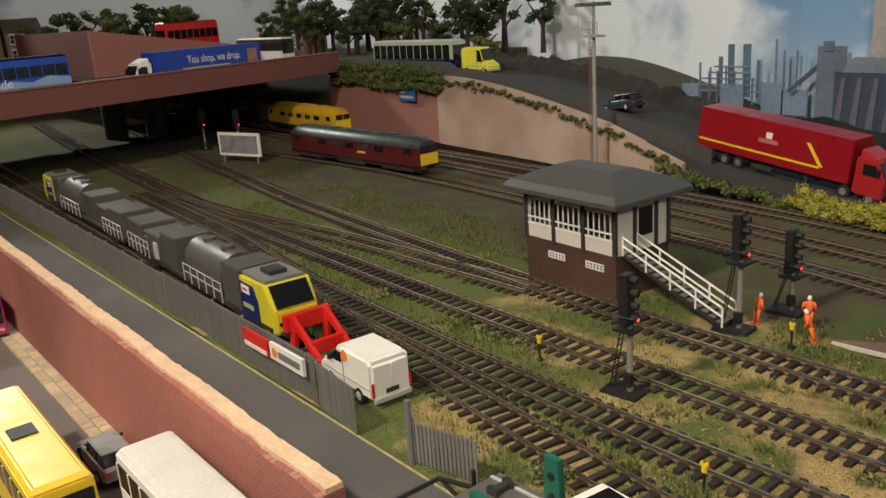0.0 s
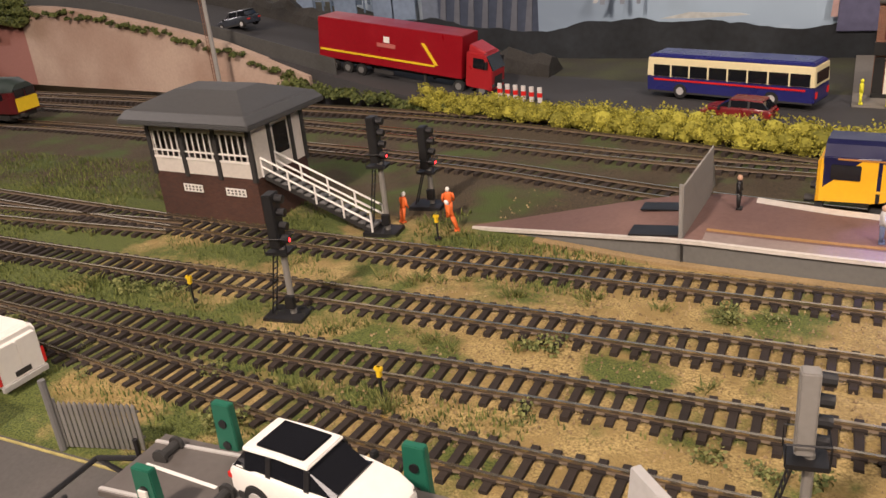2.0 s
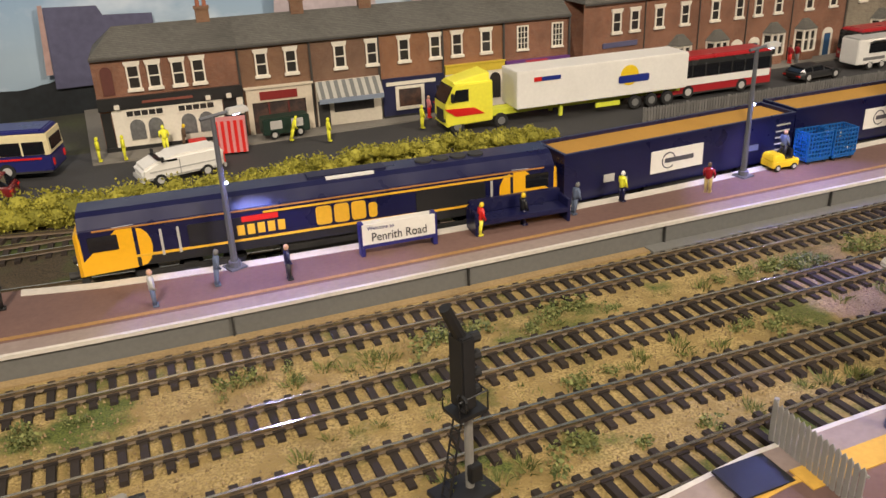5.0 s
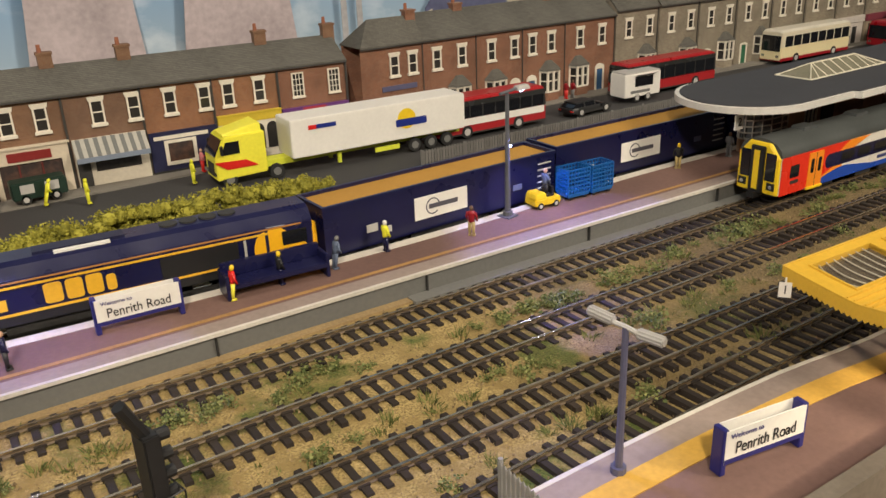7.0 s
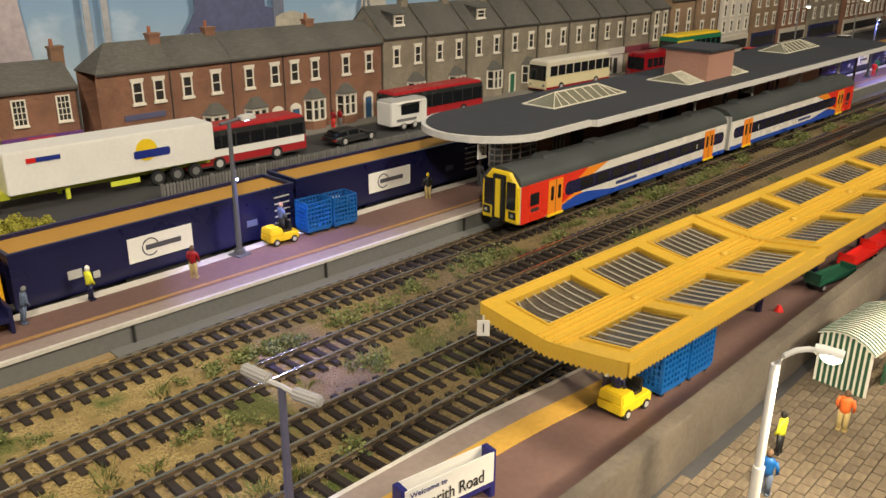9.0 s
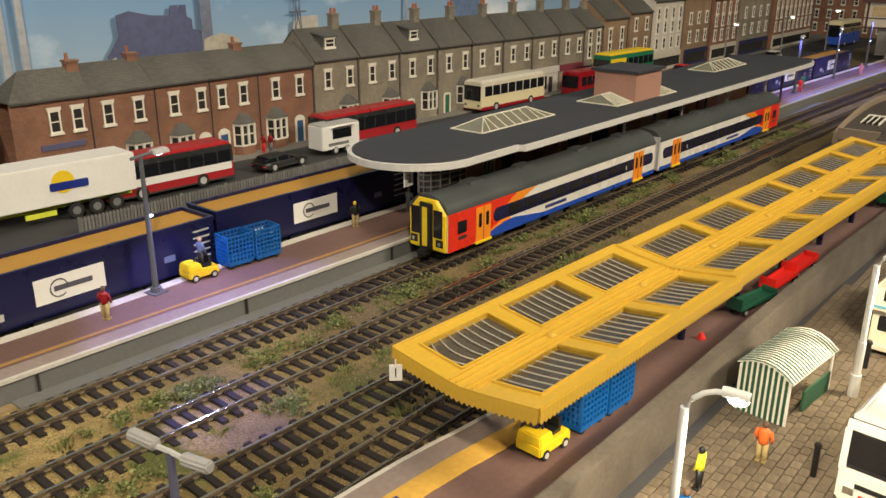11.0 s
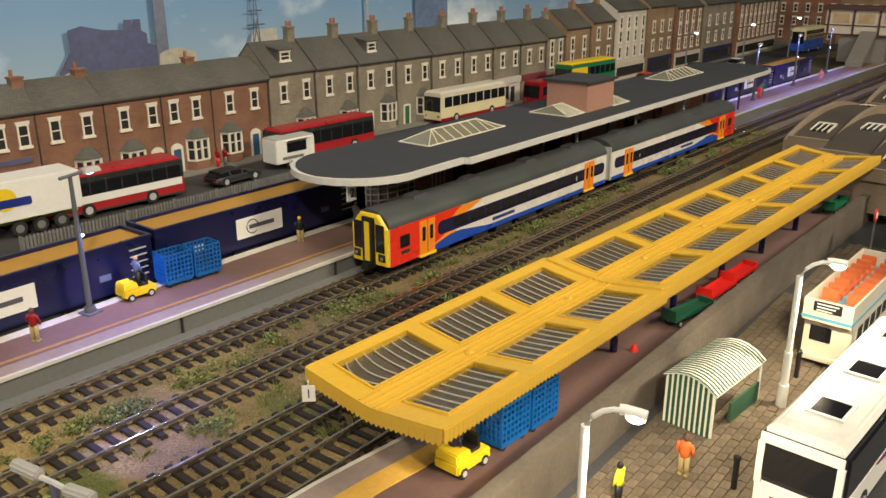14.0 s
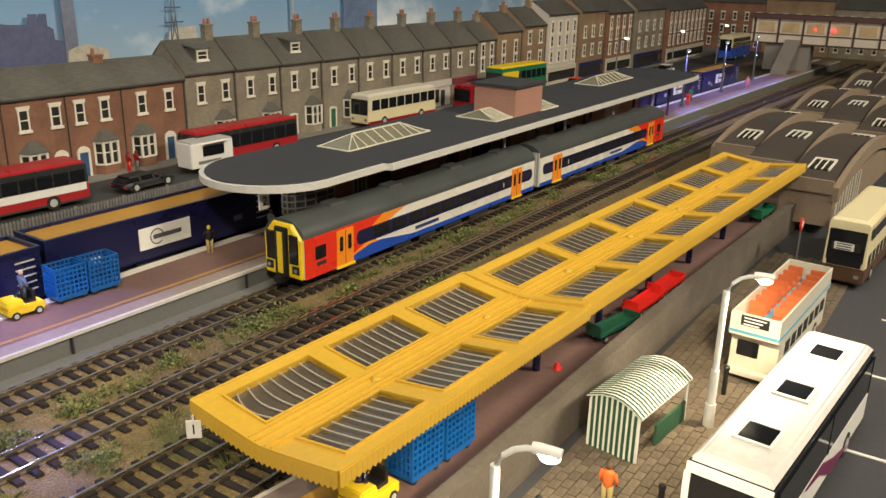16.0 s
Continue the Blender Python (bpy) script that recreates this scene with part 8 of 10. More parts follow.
steps = part("staircase", Mesh().add([(46, -20, 30), (46, -8, 30), (126, -8, 0), (126, -20, 0), (46, -20, 33), (46, -8, 33), (126, -8, 3), (126, -20, 3)], [(0, 3, 2, 1), (4, 5, 6, 7), (0, 1, 5, 4), (1, 2, 6, 5), (2, 3, 7, 6), (3, 0, 4, 7)]), DARK, sb, "dark open staircase")
tread = Mesh()
for k in range(14):
    tread.box(48 + 5.6 * k, 53 + 5.6 * k, -20, -8, 31.5 - 2.1 * k, 32.6 - 2.1 * k)
part("treads", tread, GREY, steps)
for y in (-21, -7):
    hr = Mesh()
    for dz in (7, 13):
        hr.tube([(46, y, 32 + dz), (126, y, 2 + dz)], 0.7, 6)
    for k in range(5):
        x = 46 + 20 * k
        hr.tube([(x, y, 32 - 7.5 * k), (x, y, 45 - 7.5 * k)], 0.7, 6)
    part("handrail", hr, WHITE, steps, "white handrail")

# ---- signals, lamps, fences ----
def colour_signal(x, y, top, turn, lit=True, feather=False, headm=None):
    c = thing("colour_light_signal", "black colour-light railway signal on grey post with ladder", "signal", x, y, 0, turn, "railway signals")
    part("base_plate", Mesh().box(-11, 11, -8, 8, -1, 2.2), BLACK, c, bevel=0.3)
    h0 = top - 30
    part("post", Mesh().tube([(3, 0, 2), (3, 0, h0 + 2)], 1.7, 10), mat("grey_signal_post", (0.22, 0.21, 0.19), 0.5), c, "grey tubular post")
    lad = Mesh()
    for yy in (-2.2, 2.2):
        lad.tube([(-8, yy, 2), (-1, yy, h0)], 0.4, 5)
    for k in range(10):
        t = k / 10
        lad.tube([(-8 + 7 * t, -2.2, 3 + (h0 - 3) * t), (-8 + 7 * t, 2.2, 3 + (h0 - 3) * t)], 0.35, 5)
    part("ladder", lad, BLACK, c, "black ladder")
    deck = part("service_platform", Mesh().box(-4, 8, -5, 5, h0 - 1, h0 + 0.6), BLACK, c)
    for a, b_ in (((-4, -5), (8, -5)), ((-4, 5), (8, 5)), ((8, -5), (8, 5))):
        part("guard_rail", Mesh().tube([(*a, h0), (*a, h0 + 7.6), (*b_, h0 + 8)], 0.35, 5), BLACK, deck)
    hd = part("head", Mesh().box(-1.5, 4, -4 if headm is None else -2.6, 4 if headm is None else 2.6, h0 + 2, top), headm or BLACK, c, "black signal head" if headm is None else "pale grey back of the signal head", bevel=0.5)
    for k in range(4):
        z = h0 + 6 + (top - h0 - 9) * k / 3
        part("hood", Mesh().tube([(4, 0, z + 0.4), (8, 0, z)], 2.1, 10), BLACK, hd)
    if lit:
        part("red_aspect", Mesh().ball(7.0, 0, h0 + 6, 1.5), LAMP_RED, hd, "lit red aspect")
    part("junction_box", Mesh().box(1, 6, -4, -1, 6, 13), BLACK, c, bevel=0.3)
    if feather:
        part("route_arm", Mesh().tube([(1, 0, top - 1), (-5, 0, top + 12)], 2.2, 8), BLACK, hd)
        part("loop_bracket", Mesh().tube([(-2, -4 - 3 * math.sin(a), h0 + 6 + 3 * math.cos(a)) for a in [0.5 * i for i in range(12)]], 0.5, 5), BLACK, c)


colour_signal(-210, 431, 67, 8)
colour_signal(-216, 543, 74, 5, True)
colour_signal(-208, 590, 55, 5)
colour_signal(146, 378, 66, 12, False, True)
colour_signal(35, 348, 62, 8, False, False, mat("pale_grey_signal_back", (0.24, 0.23, 0.21), 0.55))
colour_signal(-1265, 660, 66, 5)
colour_signal(-1200, 690, 66, 5)


def track_marker(x, y, tall=24):
    c = thing("track_marker", "thin black lineside marker with yellow top", "marker", x, y, 0, 0, "lineside markers")
    part("post", Mesh().tube([(0, 0, -1), (0, 0, tall - 5)], 0.6, 6), BLACK, c)
    part("foot", Mesh().tube([(0, 0, -1), (0, 0, 1.5)], 2.0, 10), BLACK, c)
    part("cap", Mesh().box(-1.0, 1.0, -1.0, 1.0, tall - 5, tall).box(-1.8, 1.8, -0.9, 0.9, tall - 2, tall), YELLOW, c, "yellow cap", bevel=0.3)


track_marker(-125, 377, 17)
track_marker(-272, 430, 16)
track_marker(-177, 540, 16)


def yard_tower(x, y):
    c = thing("lighting_tower", "tall grey lighting tower with ladder and floodlights", "lighting tower", x, y, 0)
    col = mat("pale_grey_tower", (0.30, 0.29, 0.27), 0.5)
    part("mast", Mesh().tube([(0, 0, -2), (0, 0, 196)], 2.6, 10, 1.8), col, c)
    lad = Mesh()
    for dx in (-7, -4):
        lad.tube([(dx, 0, 0), (dx, 0, 160)], 0.4, 5)
    for k in range(40):
        lad.tube([(-7, 0, 4 * k), (-4, 0, 4 * k)], 0.35, 4)
    part("ladder", lad, mat("rusty_ladder", (0.2, 0.1, 0.06), 0.7), c, "thin rusty ladder")
    cage = Mesh().box(-11, 11, -7, 7, 158, 160)
    for dx in (-11, 0, 11):
        cage.tube([(dx, -7, 160), (dx, -7, 174)], 0.5, 5)
    cage.tube([(-11, -7, 174), (11, -7, 174)], 0.5, 5).tube([(-11, -7, 167), (11, -7, 167)], 0.5, 5)
    part("platform_cage", cage, col, c)
    part("crossarm", Mesh().tube([(-18, 0, 192), (18, 0, 192)], 1.0, 6), col, c)
    for dx in (-18, -7, 7, 18):
        part("floodlight", Mesh().frustum(dx - 5, dx + 5, -6, 4, 191, 195, 1, 1), mat("dark_floodlight", (0.06, 0.06, 0.06), 0.4), c, bevel=0.4)


yard_tower(-585, 842)


def platform_lamp(x, y, z, tall, turn, label="grey platform lamp post with blue-white light"):
    c = thing("platform_lamp", label, "lamp post", x, y, z, turn, "platform lamps")
    col = mat("blue_grey_lamp_post", (0.10, 0.105, 0.12), 0.45)
    part("post", Mesh().tube([(0, 0, 0), (0, 0, tall)], 2.0, 10, 1.2).tube([(0, 0, 0), (0, 0, 4)], 3.4, 10), col, c)
    part("base", Mesh().box(-5, 5, -5, 5, 0, 1), col, c)
    part("arm", Mesh().tube([(-7, 0, tall), (12, 0, tall + 1)], 1.0, 6), col, c)
    h = part("lamp_head", Mesh().frustum(8, 20, -3.2, 3.2, tall - 0.5, tall + 2.5, 1, 1), LIGHT_GREY, c, bevel=0.4)
    part("lens", Mesh().box(11, 15, -1.4, 1.4, tall - 1.2, tall - 0.5), LAMP_BLUE, h, "glowing blue-white lens")
    part("lower_lens", Mesh().ball(1.5, -1.5, tall * 0.58, 0.9), LAMP_BLUE, c, "small glowing blue lens")
    return c


platform_lamp(104, 584, 13.6, 84, 20)
platform_lamp(438, 566, 13.6, 84, 10)
for x, y, pw_ in ((112, 578, 0.035), (447, 560, 0.045)):
    lamp("led_glow", "SPOT", (x * 0.001 + 0.004, y * 0.001 - 0.006, 0.094), (x * 0.001 + 0.006, y * 0.001 - 0.035, 0.01), pw_ * 12, (0.30, 0.34, 1.0), 0.004).data.spot_size = radians(95)
c = thing("double_lamp", "grey double-headed platform lamp post", "lamp post", 296, 327, 13.6, -48)
part("post", Mesh().tube([(0, 0, 0), (0, 0, 60)], 1.6, 10, 1.2).tube([(0, 0, 0), (0, 0, 3)], 3, 10), mat("violet_grey_post", (0.10, 0.10, 0.16), 0.45), c)
part("arm", Mesh().tube([(-8, 4, 61), (0, 0, 60), (8, -4, 58)], 0.9, 6), LIGHT_GREY, c)
for s in (-1, 1):
    part("lamp_head", Mesh().tube([(s * 4, -s * 2, 60 - s), (s * 13, -s * 6.5, 60.5 - s * 2)], 2.2, 10), mat("grey_lamp_head", (0.34, 0.33, 0.31), 0.4), c, "grey cylindrical lamp head", bevel=0.6)
lamp("led_glow", "SPOT", (0.285, 0.36, 0.075), (0.27, 0.345, 0.0), 0.16, (0.28, 0.33, 1.0), 0.004).data.spot_size = radians(90)
# extra blue spot without a fixture, added for the blue pool on the track
lamp("led_glow", "SPOT", (0.40, 0.47, 0.085), (0.395, 0.44, 0.0), 0.6, (0.10, 0.14, 1.0), 0.004).data.spot_size = radians(44)
for x in (1480, 1680, 1880):
    platform_lamp(x, 522, 13.6, 80, 10)
    lamp("led_glow", "SPOT", (x * 0.001, 0.52, 0.09), (x * 0.001, 0.50, 0.0), 0.7, (0.22, 0.25, 1.0), 0.004).data.spot_size = radians(120)


def street_lamp(x, y, turn, power):
    c = thing("street_lamp", "white swan-neck street lamp, lit warm white", "street lamp", x, y, 0, turn, "bus park lamps")
    part("post", Mesh().tube([(0, 0, -1), (0, 0, 30)], 2.0, 12).tube([(0, 0, 30), (0, 0, 70)], 1.5, 12).tube([(0, 0, -1), (0, 0, 12)], 2.6, 12), WHITE, c, smooth=True)
    neck = [(0, 0, 66), (0.6, 0, 70.5), (2.5, 0, 74), (5.5, 0, 76.6), (9, 0, 78), (13, 0, 78.4)]
    part("neck", Mesh().tube(neck, 1.0, 8), WHITE, c, "curved swan neck", smooth=True)
    hd = part("lamp_head", Mesh().tube([(11, 0, 78.6), (13, 0, 78.8), (18, 0, 78.4), (19.5, 0, 78.2)], 1.8, 10), WHITE, c, smooth=True)
    part("bulb", Mesh().ball(16, 0, 76.8, 3.4, 2.2, 2.0), LAMP_WARM, hd, "glowing warm bulb")
    a = radians(turn)
    lp = lamp("street_glow", "SPOT", ((x + 17 * math.cos(a)) * 0.001, (y + 17 * math.sin(a)) * 0.001, 0.0735), ((x + 18 * math.cos(a)) * 0.001, (y + 18 * math.sin(a)) * 0.001, 0), power, (1.0, 0.82, 0.55), 0.003)
    lp.data.spot_size = radians(150)


street_lamp(421, 226, -78, 0.6)
street_lamp(604, 211, -70, 0.5)


for x, y in ((1560, 664), (1800, 652), (2040, 640)):
    c = thing("street_lamp", "tall grey street lamp, lit bright white", "street lamp", x, y, 4, 0, "far street lamps")
    part("post", Mesh().tube([(0, 0, 0), (0, 0, 96)], 1.6, 8, 1.0).tube([(0, 0, 96), (0, -12, 98)], 0.8, 6), GREY, c)
    hd = part("lamp_head", Mesh().box(-4, 4, -18, -10, 97, 99.5), LIGHT_GREY, c, bevel=0.4)
    part("bulb", Mesh().ball(0, -14, 96.4, 3.4, 3.4, 1.6), LAMP_WARM, hd, "glowing bulb")


def palisade(label, pts, tall, pale=2.4, z=0.0, col=None, group="palisade fences", single=True):
    """A fence of pointed pales on two rails; single: every pale a piece of its own."""
    c = thing("palisade_fence", label, "fence", 0, 0, 0, 0, group)
    col = col or mat("grey_palisade", (0.17, 0.165, 0.155), 0.6, vary=0.12, island=0.15)
    w, t = pale * 0.36, 0.35
    one = Mesh().box(-w, w, -t, t, 0, tall - 1.5).add([(-w, -t, tall - 1.5), (w, -t, tall - 1.5), (w, t, tall - 1.5), (-w, t, tall - 1.5), (0, 0, tall)], [(0, 1, 4), (1, 2, 4), (2, 3, 4), (3, 0, 4)])
    data = mesh_data("pale", one, col)
    joined = Mesh()
    for (xa, ya), (xb, yb) in zip(pts, pts[1:]):
        d = math.hypot(xb - xa, yb - ya)
        ux, uy = (xb - xa) / d, (yb - ya) / d
        n = max(1, int(d / 42))
        for k in range(n):
            s0, s1 = d * k / n, d * (k + 1) / n
            za = z(xa + ux * s0) if callable(z) else z
            zb = z(xa + ux * s1) if callable(z) else z
            r = Mesh()
            for q in (0.25, 0.8):
                r.tube([(xa + ux * s0 - uy, ya + uy * s0 + ux, za + tall * q), (xa + ux * s1 - uy, ya + uy * s1 + ux, zb + tall * q)], 0.6, 5)
            r.tube([(xa + ux * s0 - uy, ya + uy * s0 + ux, za - 1), (xa + ux * s0 - uy, ya + uy * s0 + ux, za + tall)], 1.0, 6)
            p = part("fence_frame", r, col, c)
            m = int((s1 - s0) / pale)
            for j in range(m):
                s = s0 + (s1 - s0) * (j + 0.5) / m
                px, py = xa + ux * s, ya + uy * s
                zz = z(px) if callable(z) else z
                if single:
                    piece("pale", data, p, px, py, zz, math.atan2(uy, ux))
                else:
                    joined.add([(px + vx * ux - vy * uy, py + vx * uy + vy * ux, zz + vz) for vx, vy, vz in one.v], one.f)
    if joined.v:
        tagged(part("pales", joined, mat("grey_palisade_far", (0.15, 0.145, 0.135), 0.6, vary=0.12, island=-0.15), c), kind="stuff")
    return c


palisade("grey palisade fence along the service road", [(-1150, 318), (-720, 312), (-320, 308)], 29, 1.9, single=False)
palisade("grey palisade gate standing half open", [(-318, 308), (-276, 304)], 27, 2.4)
palisade("grey palisade fence beside the loading road", [(-236, 309), (-200, 318)], 22, 2.2)
c = thing("gate_post", "tall grey gate post", "post", -236, 308, 0)
part("post", Mesh().tube([(0, 0, -1), (0, 0, 32)], 1.5, 8), GREY, c)
palisade("grey palisade screen across the island platform ramp", [(-34, 542), (-30, 614)], 30, 2.6, 13.5, mat("pale_palisade", (0.26, 0.25, 0.23), 0.6))
palisade("grey palisade screen across the front platform ramp", [(252, 342), (250, 300)], 17, 2.6, 13.5, mat("pale_palisade", (0.26, 0.25, 0.23), 0.6))
palisade("grey fence between the rear track and the road", [(x, curve_at(REAR, x)[0] + 6) for x in (478, 700, 1000, 1300, 1700)], 14, 2.8, 4.0, single=False)
for x0, x1, lab, m in ((-398, -366, "red and white hoarding on the palisade fence", RED), (-364, -326, "white rail company hoarding on the palisade fence", WHITE)):
    c = thing("fence_board", lab, "sign", (x0 + x1) / 2, 305, 14, -0.5)
    w = (x1 - x0) / 2
    part("board", Mesh().box(-w, w, -1, 1, 2, 12), m, c)
    if m is WHITE:
        part("emblem", Mesh().disc_y(-w + 6, 7, 3, -1.4, -1, 12), ORANGE, c)
        part("lettering_bar", Mesh().box(-w + 11, w - 3, -1.4, -1, 5, 9), GREY, c)
    else:
        part("lettering_bar", Mesh().box(-w + 2, w - 2, -1.4, -1, 2, 4.5), WHITE, c)
# ramp mats
for x, y, w, d in ((-50, 551, 26, 14), (-52, 588, 26, 12)):
    part_ = tagged(part("ramp_mat", Mesh().box(-w / 2, w / 2, -d / 2, d / 2, 0, 0.8), BLACK, None, "", 0, False, (x, y, platform_z(x) + 0.6)), "black anti-trespass mat on the platform ramp", "mat")
    part_.rotation_euler[1] = -0.06
part_ = tagged(part("ramp_mat", Mesh().box(-11, 11, -8, 8, 0, 0.8), BLACK, None, "", 0, False, (232, 328, 13.4)), "black anti-trespass mat on the platform ramp", "mat")

# red buffer stop
bs = thing("buffer_stop", "bright red sloping buffer stop at the siding end", "buffer stop", -378, 342, 3, 0)
for s in (-1, 1):
    part("side_frame", Mesh().prism_y([(-10, 3), (-6, 26), (-2, 26), (34, 0), (28, 0), (0, 18), (-4, 3)], min(s * 10, s * 13), max(s * 10, s * 13)), RED, bs, bevel=0.4)
part("buffer_beam", Mesh().box(-10, -5, -16, 16, 16, 26), RED, bs, bevel=0.4)
part("cross_brace", Mesh().box(12, 16, -12, 12, 6, 14), RED, bs, bevel=0.4)

# name boards
def name_board(x, y, z, turn, w, label):
    c = thing("name_board", label, "sign", x, y, z, turn, "station name boards")
    for s in (-1, 1):
        part("post", Mesh().box(s * w - 1.3, s * w + 1.3, -2.8, 2.8, 0, 19.5), mat("dark_blue_post", (0.02, 0.02, 0.15), 0.45), c, "dark blue post", bevel=0.3)
    for q in (-1, 1):
        a, b_ = sorted((q * 2.4, q * 3.0))
        bd = part("board", Mesh().box(-w, w, a, b_, 5, 19), WHITE, c, "white name board")
        part("lower_band", Mesh().box(-w, w, q * 3.0 - 0.15, q * 3.0 + 0.25, 5, 7), mat("dark_blue_post", (0.02, 0.02, 0.15), 0.45), bd)
        words("station_name", "Penrith Road", 7.2, BLACK, bd, 0, q * 3.3, 11, (90, 0, 0 if q < 0 else 180), "black station name", w * 1.5)
        words("welcome", "Welcome to", 3, mat("dark_blue_post", (0.02, 0.02, 0.15)), bd, -w * 0.5 if q < 0 else w * 0.5, q * 3.3, 16.5, (90, 0, 0 if q < 0 else 180))


name_board(192, 564, 13.6, -4, 21, "white station name board with dark blue posts")
name_board(343, 302, 13.6, -10, 19, "white station name board leaning beside the yellow line")
bench = thing("bench", "long dark blue platform bench", "bench", 268, 564, 13.6, -5)
part("seat", Mesh().box(-29, 29, -8, 6, 6, 9), NAVY, bench, bevel=0.4)
part("backrest", Mesh().box(-29, 29, 5, 8, 9, 17), NAVY, bench, bevel=0.4)
for bx in (-29, 29):
    part("end_panel", Mesh().box(bx - 1, bx + 1, -8, 8, 0, 14), NAVY, bench, bevel=0.3)

# luggage cages and tugs
def cage_trolley(x, y, z, turn, col=None, group="luggage cages"):
    c = thing("cage_trolley", "bright blue mesh luggage cage trolley", "trolley", x, y, z, turn, group)
    c.scale = (0.68, 0.68, 0.68)
    col = col or CRATE_BLUE
    part("base", Mesh().box(-14, 14, -10, 10, 3, 6), col, c, bevel=0.4)
    grid = lambda lo, hi, n: [v for q in range(n) for v in (lo + (hi - lo - 1.3) * q / (n - 1), lo + (hi - lo - 1.3) * q / (n - 1) + 1.3)]
    pierced = lambda i, j: i % 2 == 1 and j % 2 == 1
    for y0 in (-10, 10):
        part("side", Mesh().lattice(grid(-14.6, 14.6, 8), grid(6, 33, 7), pierced, y0 - 0.55, y0 + 0.55), col, c, "lattice side")
    for x0 in (-14, 14):
        part("end", Mesh().lattice(grid(-9.4, 9.4, 6), grid(6, 33, 7), pierced, x0 - 0.55, x0 + 0.55, "x"), col, c, "lattice end")
    for dx in (-10, 10):
        for dy in (-8, 8):
            part("wheel", Mesh().disc_y(dx, 2, 2, dy - 0.8, dy + 0.8, 10), BLACK, c)


def tug(x, y, z, turn):
    c = thing("luggage_tug", "small yellow electric luggage tug", "tug", x, y, z, turn, "luggage tugs")
    c.scale = (0.82, 0.82, 0.82)
    part("body", Mesh().box(-13, 13, -8, 8, 3, 9).frustum(-13, -1, -8, 8, 9, 14, 1, 1), YELLOW, c, bevel=0.8)
    part("seat", Mesh().box(1, 7, -5, 5, 9, 11).box(6, 8, -5, 5, 9, 17), BLACK, c)
    part("steering_post", Mesh().tube([(-4, 0, 14), (0, 0, 18)], 0.6, 6), BLACK, c)
    for dx in (-8, 8):
        for q in (-7.4, 7.4):
            road_wheel(c, dx, q, 3, 2)


cage_trolley(499, 568, 13.6, -4)
cage_trolley(520, 566, 13.6, -4)
tug(470, 567, 13.6, -4)
cage_trolley(473, 292, 13.6, -4)
cage_trolley(494, 290, 13.6, -4)
tug(446, 294, 13.6, -4)


def flat_trolley(x, y, turn, col, lab):
    c = thing("flat_trolley", lab, "trolley", x, y, 13.6, turn, "platform trolleys")
    c.scale = (0.72, 0.72, 0.72)
    part("deck", Mesh().box(-26, 26, -7, 7, 6, 8.5), col, c, bevel=0.4)
    part("end_rack", Mesh().box(-26, -24, -7, 7, 8, 16), col, c, bevel=0.3)
    part("end_rack", Mesh().box(24, 26, -7, 7, 8, 13), col, c, bevel=0.3)
    part("side_rail", Mesh().box(-24, 24, -7, -6, 8.5, 11), col, c)
    part("side_rail", Mesh().box(-24, 24, 6, 7, 8.5, 11), col, c)
    for dx in (-18, 18):
        for q in (-6, 6):
            road_wheel(c, dx, q, 3, 1.6)


flat_trolley(691, 279, -4, RED, "red four-wheel platform trolley")
flat_trolley(727, 278, -4, RED, "red four-wheel platform trolley")
flat_trolley(647, 280, -12, mat("dark_green_trolley", (0.012, 0.07, 0.04), 0.45), "green four-wheel platform trolley")
flat_trolley(939, 271, -4, GREEN, "green four-wheel platform trolley")
c = tagged(part("traffic_bollard", Mesh().tube([(590, 286, 13.6), (590, 286, 17)], 2.6, 10, 1.0), RED), "small red bollard on the platform", "bollard")

# market stall
stall = thing("market_stall", "green and white striped market stall", "stall", 578, 237, 0, -6)
stall.scale = (1.02, 0.98, 0.9)
STRIPE = mat("stall_green", (0.02, 0.08, 0.04), 0.7)
CANVAS = mat("stall_white_canvas", (0.76, 0.75, 0.66), 0.7, vary=0.06)
prof = [(-14, 25.5), (-9, 29.5), (-4, 31.8), (1, 32.6), (7, 31.6), (14, 28.5)]


def stall_height(y):
    for (ya, za), (yb, zb) in zip(prof, prof[1:]):
        if y <= yb:
            return za + (zb - za) * (y - ya) / (yb - ya)
    return prof[-1][1]


part("side_wall", Mesh().loft([[(x, -12, 0)] + [(x, y, stall_height(y) - 0.9) for y in (-12, -9, -4, 1, 7, 12)] + [(x, 12, 0)] for x in (-25, -24)]), CANVAS, stall)
part("rear_wall", Mesh().box(-25, 25, 12, 13, 0, 27), CANVAS, stall)
part("counter", Mesh().box(-6, 25, -12.6, -11.4, 0, 12), STRIPE, stall, "green stall counter")
part("roof", Mesh().loft([[(x, y, z) for y, z in prof] + [(x, y, z - 0.7) for y, z in reversed(prof)] for x in (-26, 26)]), CANVAS, stall, "striped canvas roof")
for k in range(20):
    x = -26 + 2.6 * k
    part("roof_stripe", Mesh().loft([[(xx, y, z + 0.25) for y, z in prof] + [(xx, y, z + 0.05) for y, z in reversed(prof)] for xx in (x, x + 1.1)]), STRIPE, stall)
for k in range(9):
    y = -11.6 + 2.7 * k
    part("wall_stripe", Mesh().box(-25.4, -24.9, y, y + 1.4, 0, stall_height(y) - 1.2), STRIPE, stall)
for x, y in ((25, -12), (25, 12), (-24, -12)):
    part("post", Mesh().tube([(x, y, 0), (x, y, 26)], 0.8, 6), WHITE, stall)
